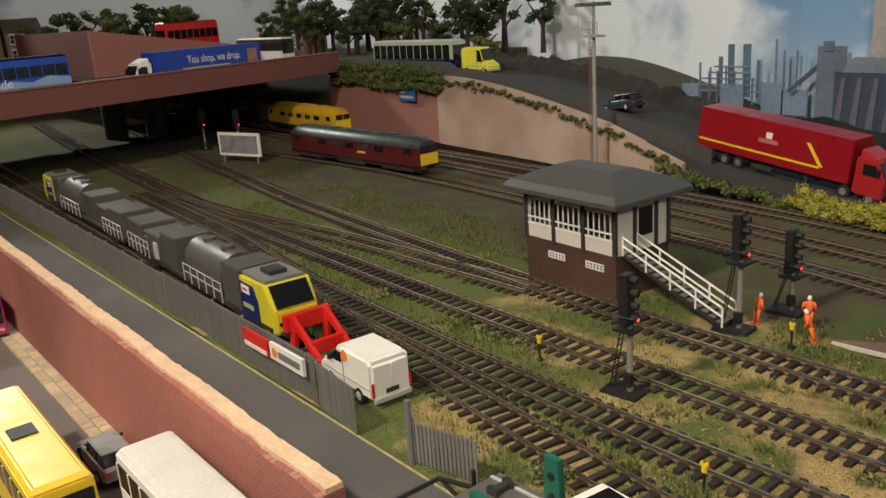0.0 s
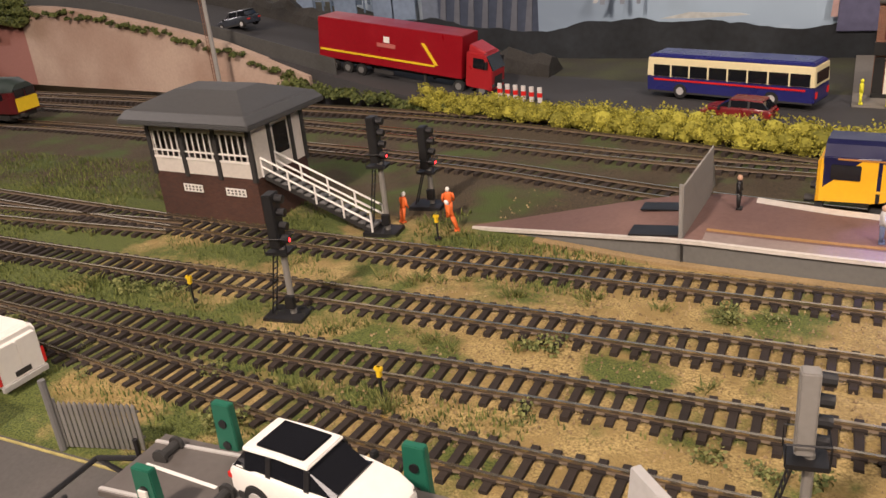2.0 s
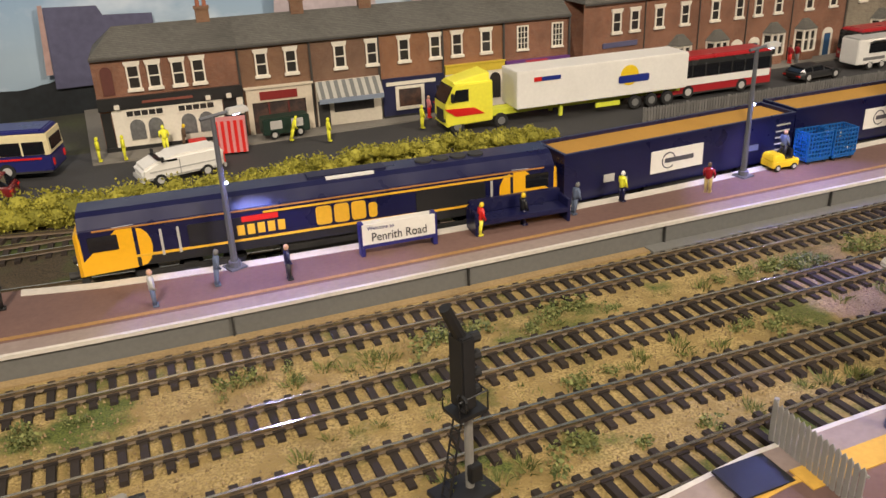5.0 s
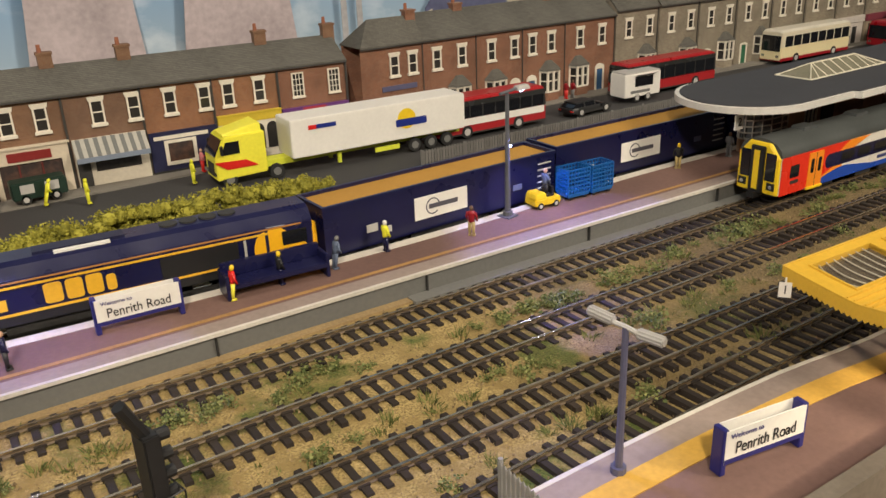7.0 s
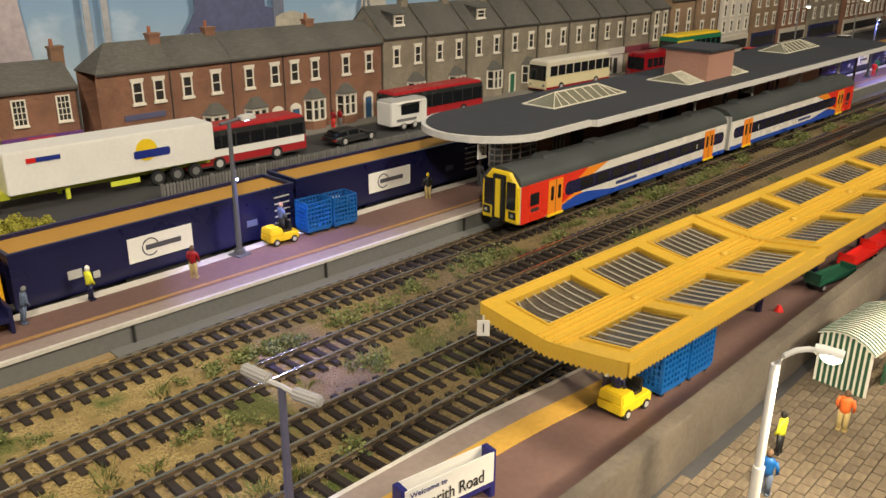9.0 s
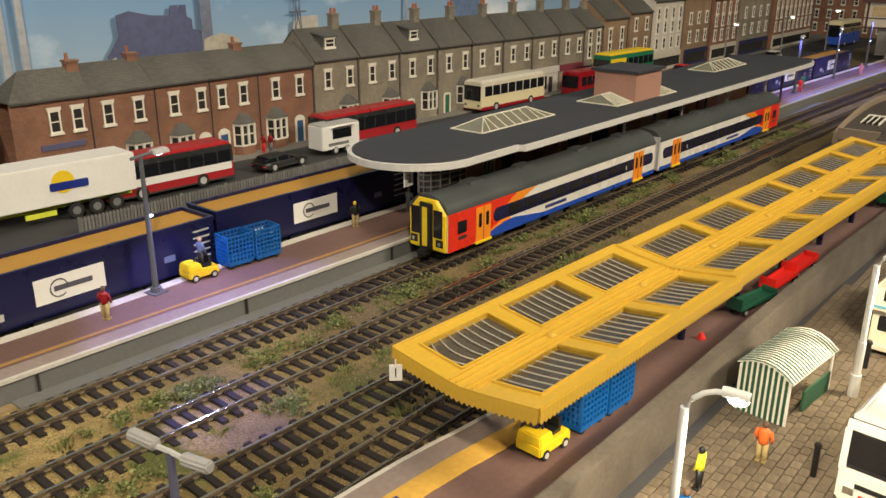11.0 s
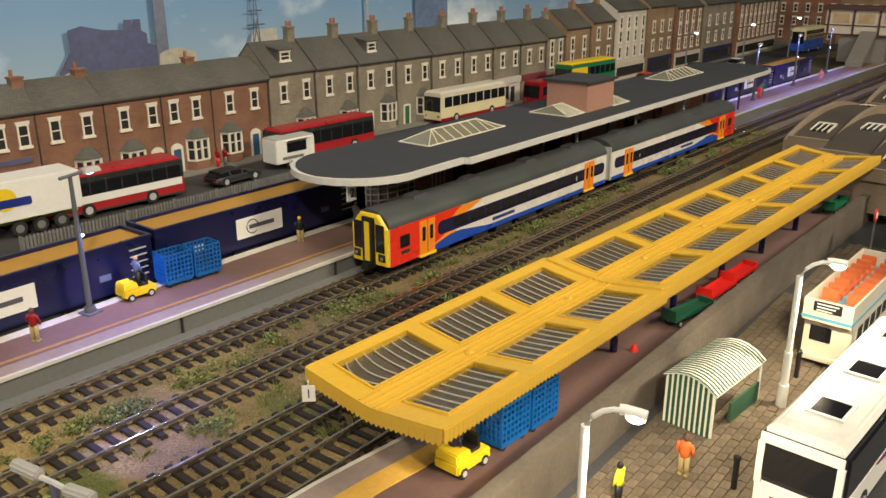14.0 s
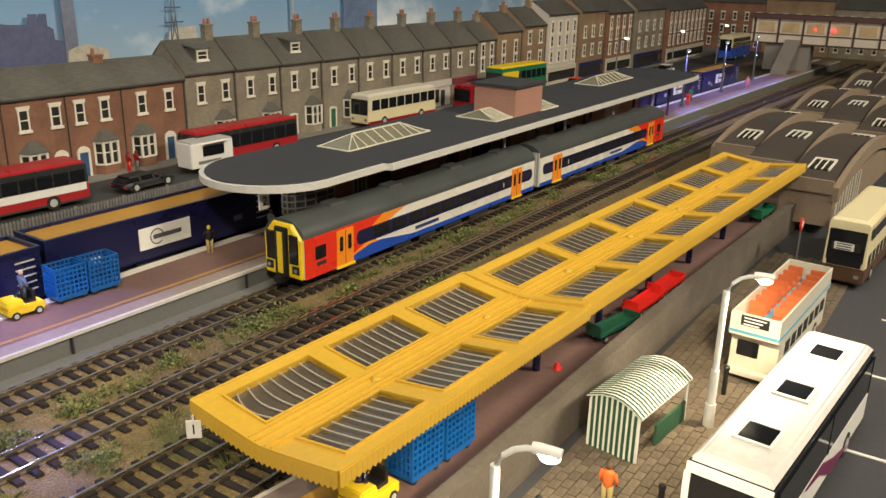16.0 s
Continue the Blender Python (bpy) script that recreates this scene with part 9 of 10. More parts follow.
for x, y in ((640, 214), (560, 198), (520, 205), (668, 208)):
    c = tagged(part("bollard", Mesh().tube([(0, 0, -1), (0, 0, 15)], 1.3, 8).ball(0, 0, 15, 1.7), BLACK, at=(x, y, 0)), "thin black iron bollard", "bollard", "pavement bollards")
bsn = thing("bus_stop_sign", "red round bus stop sign on thin post", "sign", 872, 228, 0)
part("post", Mesh().tube([(0, 0, 0), (0, 0, 30)], 0.7, 6), GREY, bsn)
part("disc", Mesh().disc_y(0, 33, 5, -0.6, 0.6, 18), RED, bsn)
part("disc_centre", Mesh().disc_y(0, 33, 2.6, -0.9, 0.9, 18), WHITE, bsn)

# painted bay lines in the bus park
for k in range(4):
    tagged(part("trim_bay_line", Mesh().box(620 + 90 * k, 622 + 90 * k, 90, 160, -1, -0.4), WHITE), "worn white bay line in the bus park", "line", kind="structure")


# ---- small figures: plain shapes ----
def figure(x, y, z, turn, legs, top, cap, lean=0.0, label="small painted model figure, standing"):
    b = Mesh()
    ring = lambda z, rx, ry, ox=0.0: [(ox + rx * math.cos(q * 0.785), ry * math.sin(q * 0.785), z) for q in range(8)]
    for q in (-1.5, 1.5):
        b.box(-1.2, 2.2, q - 1.0, q + 1.0, 0, 1.2)
        b.loft([[(px, py + q, pz) for px, py, pz in ring(z, r, r)] for z, r in ((1, 1.0), (5, 1.25), (11.2, 1.55))])
    n1 = len(b.f)
    b.loft([ring(z, rx, ry) for z, rx, ry in ((10.6, 1.9, 2.7), (13, 1.8, 2.5), (17, 2.0, 3.3), (18.6, 1.7, 2.9), (19.3, 0.9, 1.0))])
    for q in (-1, 1):
        b.tube([(0, q * 3.2, 18), (0.3, q * 4.1, 14.5), (1.6 + abs(lean) * 0.5, q * 3.7, 11.4)], 0.95, 6, 0.75)
    n2 = len(b.f)
    b.ball(0.2, 0, 21, 1.7, 1.6, 2.0, 8, 6)
    me = bpy.data.meshes.new("figure")
    me.from_pydata([((px + lean * pz / 10) * 0.00088, py * 0.00088, pz * 0.00088) for px, py, pz in b.v], [], b.f)
    for m in (legs, top, cap):
        me.materials.append(m)
    for i, p in enumerate(me.polygons):
        p.material_index = 0 if i < n1 else 1 if i < n2 else 2
        p.use_smooth = True
    ob = new("figure", me)
    ob.location, ob.rotation_euler = (x * 0.001, y * 0.001, z * 0.001), (0, 0, radians(turn))
    return tagged(ob, label, "figure", "model figures")


HIVIS_Y = mat("hi_vis_yellow", (0.80, 0.78, 0.04), 0.6)
HIVIS_O = mat("hi_vis_orange", (0.82, 0.16, 0.03), 0.6)
DENIM = mat("blue_grey_cloth", (0.10, 0.13, 0.20), 0.8)
KHAKI = mat("khaki_cloth", (0.42, 0.32, 0.13), 0.8)
BROWN = mat("brown_cloth", (0.12, 0.07, 0.04), 0.8)
for x, y, z, t, lg, tp, cp, ln, lab in (
        (-212, 560, 0, 60, HIVIS_O, HIVIS_O, WHITE, 1.5, "orange-clad track worker figure with white helmet, bending"),
        (-186, 576, 0, 120, HIVIS_O, HIVIS_O, WHITE, 0, "orange-clad track worker figure with white helmet"),
        (-171, 556, 0, 200, HIVIS_O, HIVIS_O, WHITE, 3, "orange-clad track worker figure with white helmet, bending"),
        (161, 330, 0, 100, HIVIS_O, HIVIS_O, WHITE, 0, "orange-clad track worker figure beside the platform ramp"),
        (59, 557, 13.6, 0, DENIM, LIGHT_GREY, FLESH, 0, "passenger figure in pale top"),
        (91, 566, 13.6, 0, DENIM, DENIM, GREY, 1, "grey seated passenger figure"),
        (127, 555, 13.6, 0, BLACK, NAVY, FLESH, 0, "passenger figure in dark clothes"),
        (-12, 590, 13.6, 0, BLACK, BLACK, FLESH, 0, "passenger figure in dark clothes"),
        (240, 560, 13.6, 0, LEMON, RED, YELLOW, 1, "figure in red coat and yellow trousers"),
        (270, 562, 13.6, 0, NAVY, BLACK, YELLOW, 0, "figure with yellow cap and dark clothes"),
        (304, 562, 13.6, 0, DENIM, DENIM, GREY, 1.5, "grey seated passenger figure"),
        (342, 566, 13.6, 0, NAVY, HIVIS_Y, WHITE, 0, "figure in yellow vest and white cap"),
        (398, 553, 13.6, 30, KHAKI, DEEP_RED, BROWN, 0, "passenger figure in dark red top and khaki trousers"),
        (472, 567, 20, 0, BLACK, DENIM, FLESH, 0, "driver figure riding the yellow tug"),
        (607, 565, 13.6, 60, KHAKI, BLACK, YELLOW, 0, "figure in black coat with yellow hair"),
        (662, 560, 13.6, 0, GREY, GREY, BROWN, 0, "passenger figure in grey coat"),
        (442, 296, 13.6, 0, BLACK, NAVY, FLESH, 0, "driver figure beside the yellow tug"),
        (46, 855, 6, 0, HIVIS_Y, HIVIS_Y, HIVIS_Y, 0, "yellow-clad road worker figure"),
        (65, 850, 6, 0, HIVIS_Y, HIVIS_Y, HIVIS_Y, 0, "yellow-clad road worker figure"),
        (98, 858, 6, 90, HIVIS_Y, HIVIS_Y, HIVIS_Y, 3, "yellow-clad road worker figure, bending"),
        (112, 858, 6, 0, BROWN, BROWN, YELLOW, 1, "brown-clad road worker figure"),
        (196, 833, 6, 0, HIVIS_Y, HIVIS_Y, HIVIS_Y, 3, "yellow-clad road worker figure, bending"),
        (224, 814, 6, 0, HIVIS_Y, HIVIS_Y, HIVIS_Y, 0, "yellow-clad road worker figure with broom"),
        (306, 810, 6, 0, HIVIS_Y, HIVIS_Y, HIVIS_Y, 0, "yellow-clad road worker figure"),
        (324, 838, 6, 0, RED, mat("pink_cloth", (0.6, 0.2, 0.2), 0.7), FLESH, 0, "small figure in pink"),
        (742, 838, 6, 0, RED, DEEP_RED, BROWN, 0, "pedestrian figure in red"),
        (750, 836, 6, 0, GREY, DEEP_RED, BROWN, 0, "pedestrian figure in dark red with bag"),
        (480, 239, 0, 90, BLACK, HIVIS_Y, BLACK, 0, "figure in black with yellow vest"),
        (516, 226, 0, 0, KHAKI, HIVIS_O, BROWN, 0, "figure in orange vest"),
        (449, 232, 0, 0, DENIM, CRATE_BLUE, BROWN, 0, "figure in blue top"),
        (1500, 520, 13.6, 0, RED, RED, BROWN, 0, "passenger figure in red"),
        (1545, 530, 13.6, 0, GREEN, GREEN, BROWN, 0, "passenger figure in green"),
        (1760, 500, 13.6, 0, mat("pink_cloth", (0.6, 0.2, 0.2), 0.7), mat("pink_cloth", (0.6, 0.2, 0.2), 0.7), FLESH, 0, "passenger figure in pink")):
    figure(x, y, z, t, lg, tp, cp, ln, lab)
# road works by the shops
rw = thing("striped_shelter", "red and white striped road works shelter", "shelter", 148, 832, 6, -12)
part("canvas", Mesh().add([(-12, -9, 0), (12, -9, 0), (12, 9, 0), (-12, 9, 0), (-12, -7, 26), (12, -7, 26), (12, 7, 26), (-12, 7, 26)], [(0, 1, 5, 4), (1, 2, 6, 5), (2, 3, 7, 6), (3, 0, 4, 7), (4, 5, 6, 7)]), mat("pink_canvas", (0.62, 0.24, 0.24), 0.7), rw)
for k in range(5):
    x = -12 + 5 * k
    part("stripe", Mesh().add([(x, -9.3, 0), (x + 2.5, -9.3, 0), (x + 2.5, -7.3, 26), (x, -7.3, 26)], [(0, 1, 2, 3)]), RED, rw)
c = thing("compressor", "dark green road compressor trailer", "machine", 196, 850, 6)
part("body", Mesh().box(-20, 20, -8, 8, 4, 18), mat("blackish_green", (0.01, 0.03, 0.02), 0.5), c, bevel=0.8)
for wx in (-14, 4):
    part("side_panel", Mesh().box(wx, wx + 10, -8.6, -7.8, 9, 16), LIGHT_GREY, c)
for dx in (-11, 11):
    road_wheel(c, dx, -7, 4, 2)
    road_wheel(c, dx, 7, 4, 2)
c = thing("generator", "small red generator box", "machine", 122, 846, 6)
part("body", Mesh().box(-7, 7, -5, 5, 0, 9), RED, c, bevel=0.6)
part("label", Mesh().box(-3, 4, -5.4, -4.9, 3, 5.5), WHITE, c)
for k in range(6):
    tagged(part("traffic_barrier", Mesh().box(-2, 2, -1, 1, 0, 14), mat("barrier_white", (0.6, 0.58, 0.55), 0.5), at=(-262 + 9 * k, 858 - 3 * k, 5)), "short white and red road barrier post", "barrier", "road barriers")
    part("red_band", Mesh().box(-2.2, 2.2, -1.2, 1.2, 5, 9), RED, bpy.data.objects["traffic_barrier" if k == 0 else f"traffic_barrier.{k:03d}"])

# signs by the throat
c = thing("hoarding", "white framed picture hoarding beside the track", "hoarding", -1090, 640, 0, 18)
part("frame", Mesh().box(-42, 42, -1.5, 1.5, 10, 44), WHITE, c)
part("picture", Mesh().box(-38, 38, -2, -1.4, 14, 40), mat("grey_mauve_picture", (0.30, 0.27, 0.30), 0.6, vary=0.5, blotch=60, second=(0.12, 0.10, 0.10), amount=0.45), c)
part("post", Mesh().box(-36, -33, -1, 1, -1, 10).box(33, 36, -1, 1, -1, 10), GREY, c)
c = thing("wall_sign", "blue sign board fixed to the pink wall", "sign", -1040, 916, 68, -5)
part("board", Mesh().box(-24, 24, -2, 0, -9, 9), mat("mid_blue_sign", (0.03, 0.13, 0.32), 0.5), c)
part("lettering_bar", Mesh().box(-19, 19, -2.5, -2, -5, -1), LIGHT_GREY, c)
part("lettering_bar", Mesh().box(-19, -6, -2.5, -2, 3, 5), LIGHT_GREY, c)
c = thing("relay_cabinet", "small grey lineside relay cabinet", "cabinet", -39, 660, 0)
part("body", Mesh().frustum(-4, 4, -3, 3, 0, 16, 1, 0.5), mat("olive_grey_cabinet", (0.13, 0.125, 0.11), 0.6), c, bevel=0.4)

# ---- printed skyline on the backscene ----
def printed(name, outline, y, colour, label, vary=0.25):
    m = mat("print_" + name + "_%02d_%02d_%02d" % tuple(int(100 * v) for v in colour), colour, 0.6, vary=vary, blotch=25, grain=150)
    return tagged(part(name, Mesh().prism_y(outline, y - 1.0, y), m), label, "backscene print", kind="structure")


def tower_shape(x, w, z1):
    left = [(x - w * (0.5 - 0.16 * math.sin(math.pi * min(1, t * 0.62))), -10 + (z1 + 10) * t) for t in [i / 10 for i in range(11)]]
    return left + [(2 * x - px, pz) for px, pz in reversed(left)]


PALE_TOWER = (0.42, 0.36, 0.38)
printed("backdrop_cooling_tower", tower_shape(290, 130, 330), 1028, PALE_TOWER, "printed pale cooling tower")
printed("backdrop_cooling_tower", tower_shape(448, 150, 330), 1027, PALE_TOWER, "printed pale cooling tower")
for x in (572, 592):
    printed("backdrop_chimney", [(x - 4, 0), (x + 4, 0), (x + 3, 260), (x - 3, 260)], 1026, (0.40, 0.40, 0.42), "printed slender chimney")
printed("backdrop_works", [(683, 20), (683, 96), (693, 109), (699, 118), (698, 140), (714, 144), (742, 138), (766, 137), (768, 148), (778, 148), (778, 137), (780, 148), (789, 148), (789, 135), (796, 131), (796, 120), (809, 116), (806, 20)], 1026, (0.09, 0.10, 0.19), "printed dusky violet steelworks")
printed("backdrop_chimney", [(807, 40), (824, 40), (822, 330), (809, 330)], 1025, (0.16, 0.18, 0.25), "printed thick tall chimney")
printed("backdrop_shed", [(808, 20), (808, 86), (810, 106), (821, 110), (837, 112), (862, 105), (862, 20)], 1024, (0.46, 0.42, 0.34), "printed pale factory shed")
printed("backdrop_tank", [(950, 20), (950, 97), (953, 119), (963, 125), (996, 126), (999, 99), (999, 20)], 1024, (0.46, 0.43, 0.38), "printed pale storage tank")
printed("backdrop_shed", [(575, 20), (575, 72), (620, 84), (670, 86), (692, 95), (692, 20)], 1024, (0.50, 0.46, 0.38), "printed pale factory shed")
py = Mesh()
for a, b_ in (((952, 60), (961, 190)), ((970, 60), (961, 190)), ((946, 132), (976, 132)), ((949, 150), (973, 150)), ((951, 168), (971, 168)), ((954, 80), (966, 110)), ((968, 80), (956, 110)), ((957, 110), (964, 140)), ((965, 110), (958, 140))):
    py.tube([(a[0], 1023, a[1]), (b_[0], 1023, b_[1])], 0.9, 4)
tagged(part("backdrop_pylon", py, mat("print_pylon", (0.10, 0.12, 0.16), 0.6)), "printed electricity pylon", "backscene print", kind="structure")
printed("backdrop_tower_block", [(1296, 40), (1296, 330), (1376, 330), (1382, 300), (1382, 40)], 1025, (0.14, 0.20, 0.33), "printed blue grey tower")
printed("backdrop_chimney", [(1177, 40), (1183, 40), (1182, 300), (1178, 300)], 1024, (0.34, 0.37, 0.42), "printed slender chimney")
hills = [(-620, -10)] + [(-620 + 7.3 * i, 46 + 26 * noise.noise((i * 0.035, 3.1, 0)) + 6 * noise.noise((i * 0.16, 7.7, 0)) + 2.5 * noise.noise((i * 0.6, 1.2, 0)) - 0.35 * max(0, i - 60)) for i in range(100)] + [(110, -10)]
printed("backdrop_hills", hills, 1046, (0.013, 0.017, 0.021), "printed dark wooded hills", 0.6)
HAZE = (0.17, 0.23, 0.32)
def block(name, x0, x1, z1, y, colour, label, z0=20, taper=0.0):
    return printed(name, [(x0, z0), (x1, z0), (x1 - taper, z1), (x0 + taper, z1)], y, colour, label)


# dark power block, hazy hoist works and pale fields beside the hills
printed("backdrop_power_block", [(20, 30), (23, 106), (70, 104), (74, 95), (119, 93), (119, 30)], 1041, (0.085, 0.085, 0.15), "printed dark violet power block")
printed("backdrop_power_edge", [(14, 44), (20, 44), (23, 108), (19, 108)], 1040.5, (0.36, 0.24, 0.22), "printed pinkish edge of the power block")
for x0, x1, z0, z1 in ((-218, -213, 60, 128), (-196, -191, 60, 132), (-178, -174, 60, 122), (-222, -172, 122, 126), (-220, -176, 104, 107)):
    block("backdrop_hoist", x0, x1, z1, 1054, (0.21, 0.24, 0.28), "printed hazy hoist works", z0)
printed("backdrop_conveyor", [(-226, 62), (-221, 62), (-182, 130), (-187, 132)], 1052, (0.40, 0.42, 0.42), "printed pale conveyor")
printed("backdrop_fields", [(-150, 46), (-120, 52), (-70, 50), (-60, 48), (-100, 46)], 1039, (0.42, 0.44, 0.42), "printed white quarry")
# refinery: stacks, frames and tanks in the haze
for x0, x1, z1 in ((-592, -583, 128), (-570, -559, 128), (-606, -600, 112), (-550, -546, 108)):
    block("backdrop_stack", x0, x1, z1, 1118, (0.10, 0.15, 0.22), "printed hazy refinery stack", 60)
for x, z1 in ((-523, 134), (-512, 120), (-495, 120), (-634, 104), (-618, 98)):
    block("backdrop_mast", x - 1.4, x + 1.4, z1, 1117, (0.14, 0.19, 0.26), "printed slender mast", 60)
for k in range(5):
    z = 66 + 8 * k
    block("backdrop_gantry", -648 + 9 * k, -542 - 5 * k, z + 2.2, 1116, (0.16, 0.21, 0.28), "printed refinery gantry", z)
for k in range(9):
    x = -646 + 13 * k
    block("backdrop_column", x, x + 2.4, 98 - 7 * abs(k - 4) * 0.6, 1115, (0.11, 0.16, 0.23), "printed refinery column", 50)
for x, w, z1 in ((-660, 26, 76), (-600, 34, 74), (-540, 30, 80), (-512, 34, 72)):
    block("backdrop_tank", x, x + w, z1, 1114, HAZE, "printed hazy storage tank", 40)
# power works: sloping conveyor, pale block, long pale roof over dark bays, tall chimney
printed("backdrop_conveyor", [(-500, 72), (-496, 70), (-446, 110), (-450, 116)], 1104, (0.06, 0.08, 0.12), "printed sloping conveyor")
block("backdrop_works", -462, -427, 126, 1103, (0.12, 0.15, 0.20), "printed grey works block", 20)
block("backdrop_works", -455, -442, 132, 1102, (0.10, 0.13, 0.18), "printed works roof house", 120)
block("backdrop_chimney", -399, -378, 330, 1101, (0.32, 0.30, 0.30), "printed tall pale chimney", 60, 3)
block("backdrop_works", -438, -300, 97, 1100, (0.045, 0.06, 0.095), "printed dark works bays", 20)
printed("backdrop_roof", [(-430, 96), (-300, 96), (-300, 112), (-416, 114)], 1099, (0.17, 0.20, 0.245), "printed pale works roof")
for k in range(7):
    x = -432 + 19 * k
    printed("backdrop_flue", [(x - 6, 20), (x + 3, 20), (x + 8, 90), (x + 3, 90)], 1098, (0.11, 0.12, 0.145), "printed pale works flue", 0.15)


# ---- foliage ----
def leaf_material(name, a, b_, rough=0.8):
    m = bpy.data.materials.new(name)
    m.use_nodes = True
    nt = m.node_tree
    bsdf = nt.nodes["Principled BSDF"]
    geo = nt.nodes.new("ShaderNodeNewGeometry")
    mix = nt.nodes.new("ShaderNodeMix")
    mix.data_type = "RGBA"
    mix.inputs["A"].default_value, mix.inputs["B"].default_value = (*a, 1), (*b_, 1)
    nt.links.new(geo.outputs["Random Per Island"], mix.inputs["Factor"])
    nt.links.new(mix.outputs["Result"], bsdf.inputs["Base Color"])
    bsdf.inputs["Roughness"].default_value = rough
    return m


LEAF_LIME = leaf_material("lime_scatter_leaves", (0.16, 0.155, 0.015), (0.44, 0.40, 0.05))
LEAF_DARK = leaf_material("dark_green_leaves", (0.012, 0.024, 0.006), (0.05, 0.075, 0.018))
LEAF_MID = leaf_material("mid_green_leaves", (0.04, 0.06, 0.012), (0.13, 0.15, 0.035))
BLADE = leaf_material("grass_blades", (0.05, 0.075, 0.014), (0.24, 0.24, 0.07))
TURF = leaf_material("short_green_turf", (0.035, 0.060, 0.010), (0.17, 0.19, 0.042))
WEED = leaf_material("dusty_weed_leaves", (0.06, 0.085, 0.02), (0.26, 0.27, 0.09))
frnd = random.Random(21)


def leaf(b, x, y, z, s):
    d = Vector((frnd.gauss(0, 1), frnd.gauss(0, 1), frnd.gauss(0, 1))).normalized()
    e = d.cross(Vector((frnd.gauss(0, 1), frnd.gauss(0, 1), frnd.gauss(0, 1)))).normalized()
    k = len(b.v)
    for q in (d, e, -d * 0.8, -e):
        b.v.append((x + q.x * s, y + q.y * s, z + q.z * s))
    b.f.append((k, k + 1, k + 2, k + 3))


def clump(b, x, y, z, r, n, s):
    """Leaves over an uneven ball."""
    for _ in range(n):
        d = Vector((frnd.gauss(0, 1), frnd.gauss(0, 1), abs(frnd.gauss(0, 1)) - 0.25)).normalized()
        q = r * (0.72 + 0.35 * noise.noise((d.x * 2 + x, d.y * 2 + y, d.z * 2))) * frnd.uniform(0.82, 1.08)
        leaf(b, x + d.x * q, y + d.y * q, z + d.z * q * 0.85, s * frnd.uniform(0.6, 1.3))
    b.ball(x, y, z, r * 0.5, r * 0.5, r * 0.42, 7, 4)


hedge = Mesh()
for i in range(130):
    x = -330 + 5.4 * i
    y0 = curve_at(REAR, x)[0]
    tall = 11 if x < -180 else 16 if x < 60 else 12
    for k in range(2):
        clump(hedge, x + frnd.uniform(-4, 4), y0 - 10 + 11 * k + frnd.uniform(-4, 4), frnd.uniform(4, 13) + (road_z(x) * 0.6 if k else 0), tall * frnd.uniform(0.7, 1.15), 150, 0.95)
tagged(part("hedge", hedge, LEAF_LIME), "bushy lime green scatter hedge along the road", "hedge", kind="stuff")
h2 = Mesh()
for i in range(44):
    x = 60 + 7.5 * i
    y0 = curve_at(REAR, x)[0]
    clump(h2, x, y0 - 10 + frnd.uniform(-5, 5), frnd.uniform(8, 16) + (6 if 180 < x < 340 else 1), frnd.uniform(7.5, 11.5), 140, 0.95)
tagged(part("hedge_low", h2, LEAF_LIME), "lime green scatter bushes behind the freight train", "hedge", kind="stuff")
ivy = Mesh()
for i in range(96):
    x = -1300 + 8.4 * i
    if x < -943:
        y = 908 + 33 * (-943 - x) / 360
        zt = 104
    else:
        y, zt = 911 - 50 * (x + 943) / 453, road_z(x) + 5 - 12 * max(0, (x + 600) / 120)
    n = 3 if x < -943 else 1
    for k in range(n):
        clump(ivy, x, y - frnd.uniform(0, 6), zt + 4 - (13 * k + frnd.uniform(-4, 4) if x < -943 else 8 + frnd.uniform(-3, 6)), frnd.uniform(10, 15) if x < -943 else frnd.uniform(3, 6.5), 80 if x < -943 else 40, 1.6)
tagged(part("ivy", ivy, LEAF_MID), "green ivy trailing over the wall top", "ivy", kind="stuff")
bank = Mesh()
for i in range(46):
    x = -500 + 6 * i
    clump(bank, x, 850 - 0.16 * (x + 500) + frnd.uniform(-8, 8), frnd.uniform(0, 6) + max(0, (-330 - x) * 0.08), frnd.uniform(7, 12), 40, 1.7)
tagged(part("bank_bushes", bank, LEAF_MID), "green and lime bushes on the bank below the ramp", "bushes", kind="stuff")

tuft_b = [Mesh() for _ in range(5)]
for b in tuft_b:
    for _ in range(34):
        a, r = frnd.uniform(0, 6.28), frnd.uniform(0, 5)
        x, y = r * math.cos(a), r * math.sin(a)
        h, l = frnd.uniform(2.5, 7), frnd.uniform(0.5, 4)
        k = len(b.v)
        ca, sa_ = math.cos(a + frnd.uniform(-1, 1)), math.sin(a + frnd.uniform(-1, 1))
        b.v += [(x - 0.35 * sa_, y + 0.35 * ca, -0.5), (x + 0.35 * sa_, y - 0.35 * ca, -0.5), (x + l * 0.5 * ca, y + l * 0.5 * sa_, h * 0.7), (x + l * ca, y + l * sa_, h)]
        b.f += [(k, k + 1, k + 2), (k, k + 2, k + 3)]
tuft_data = [mesh_data("grass_tuft", b, BLADE) for b in tuft_b]
GAPS = [(LINE_A, -27), (LINE_B, -25), (LINE_C, -24), (LINE_A, 24), (LINE_D, -20)]
n = 0
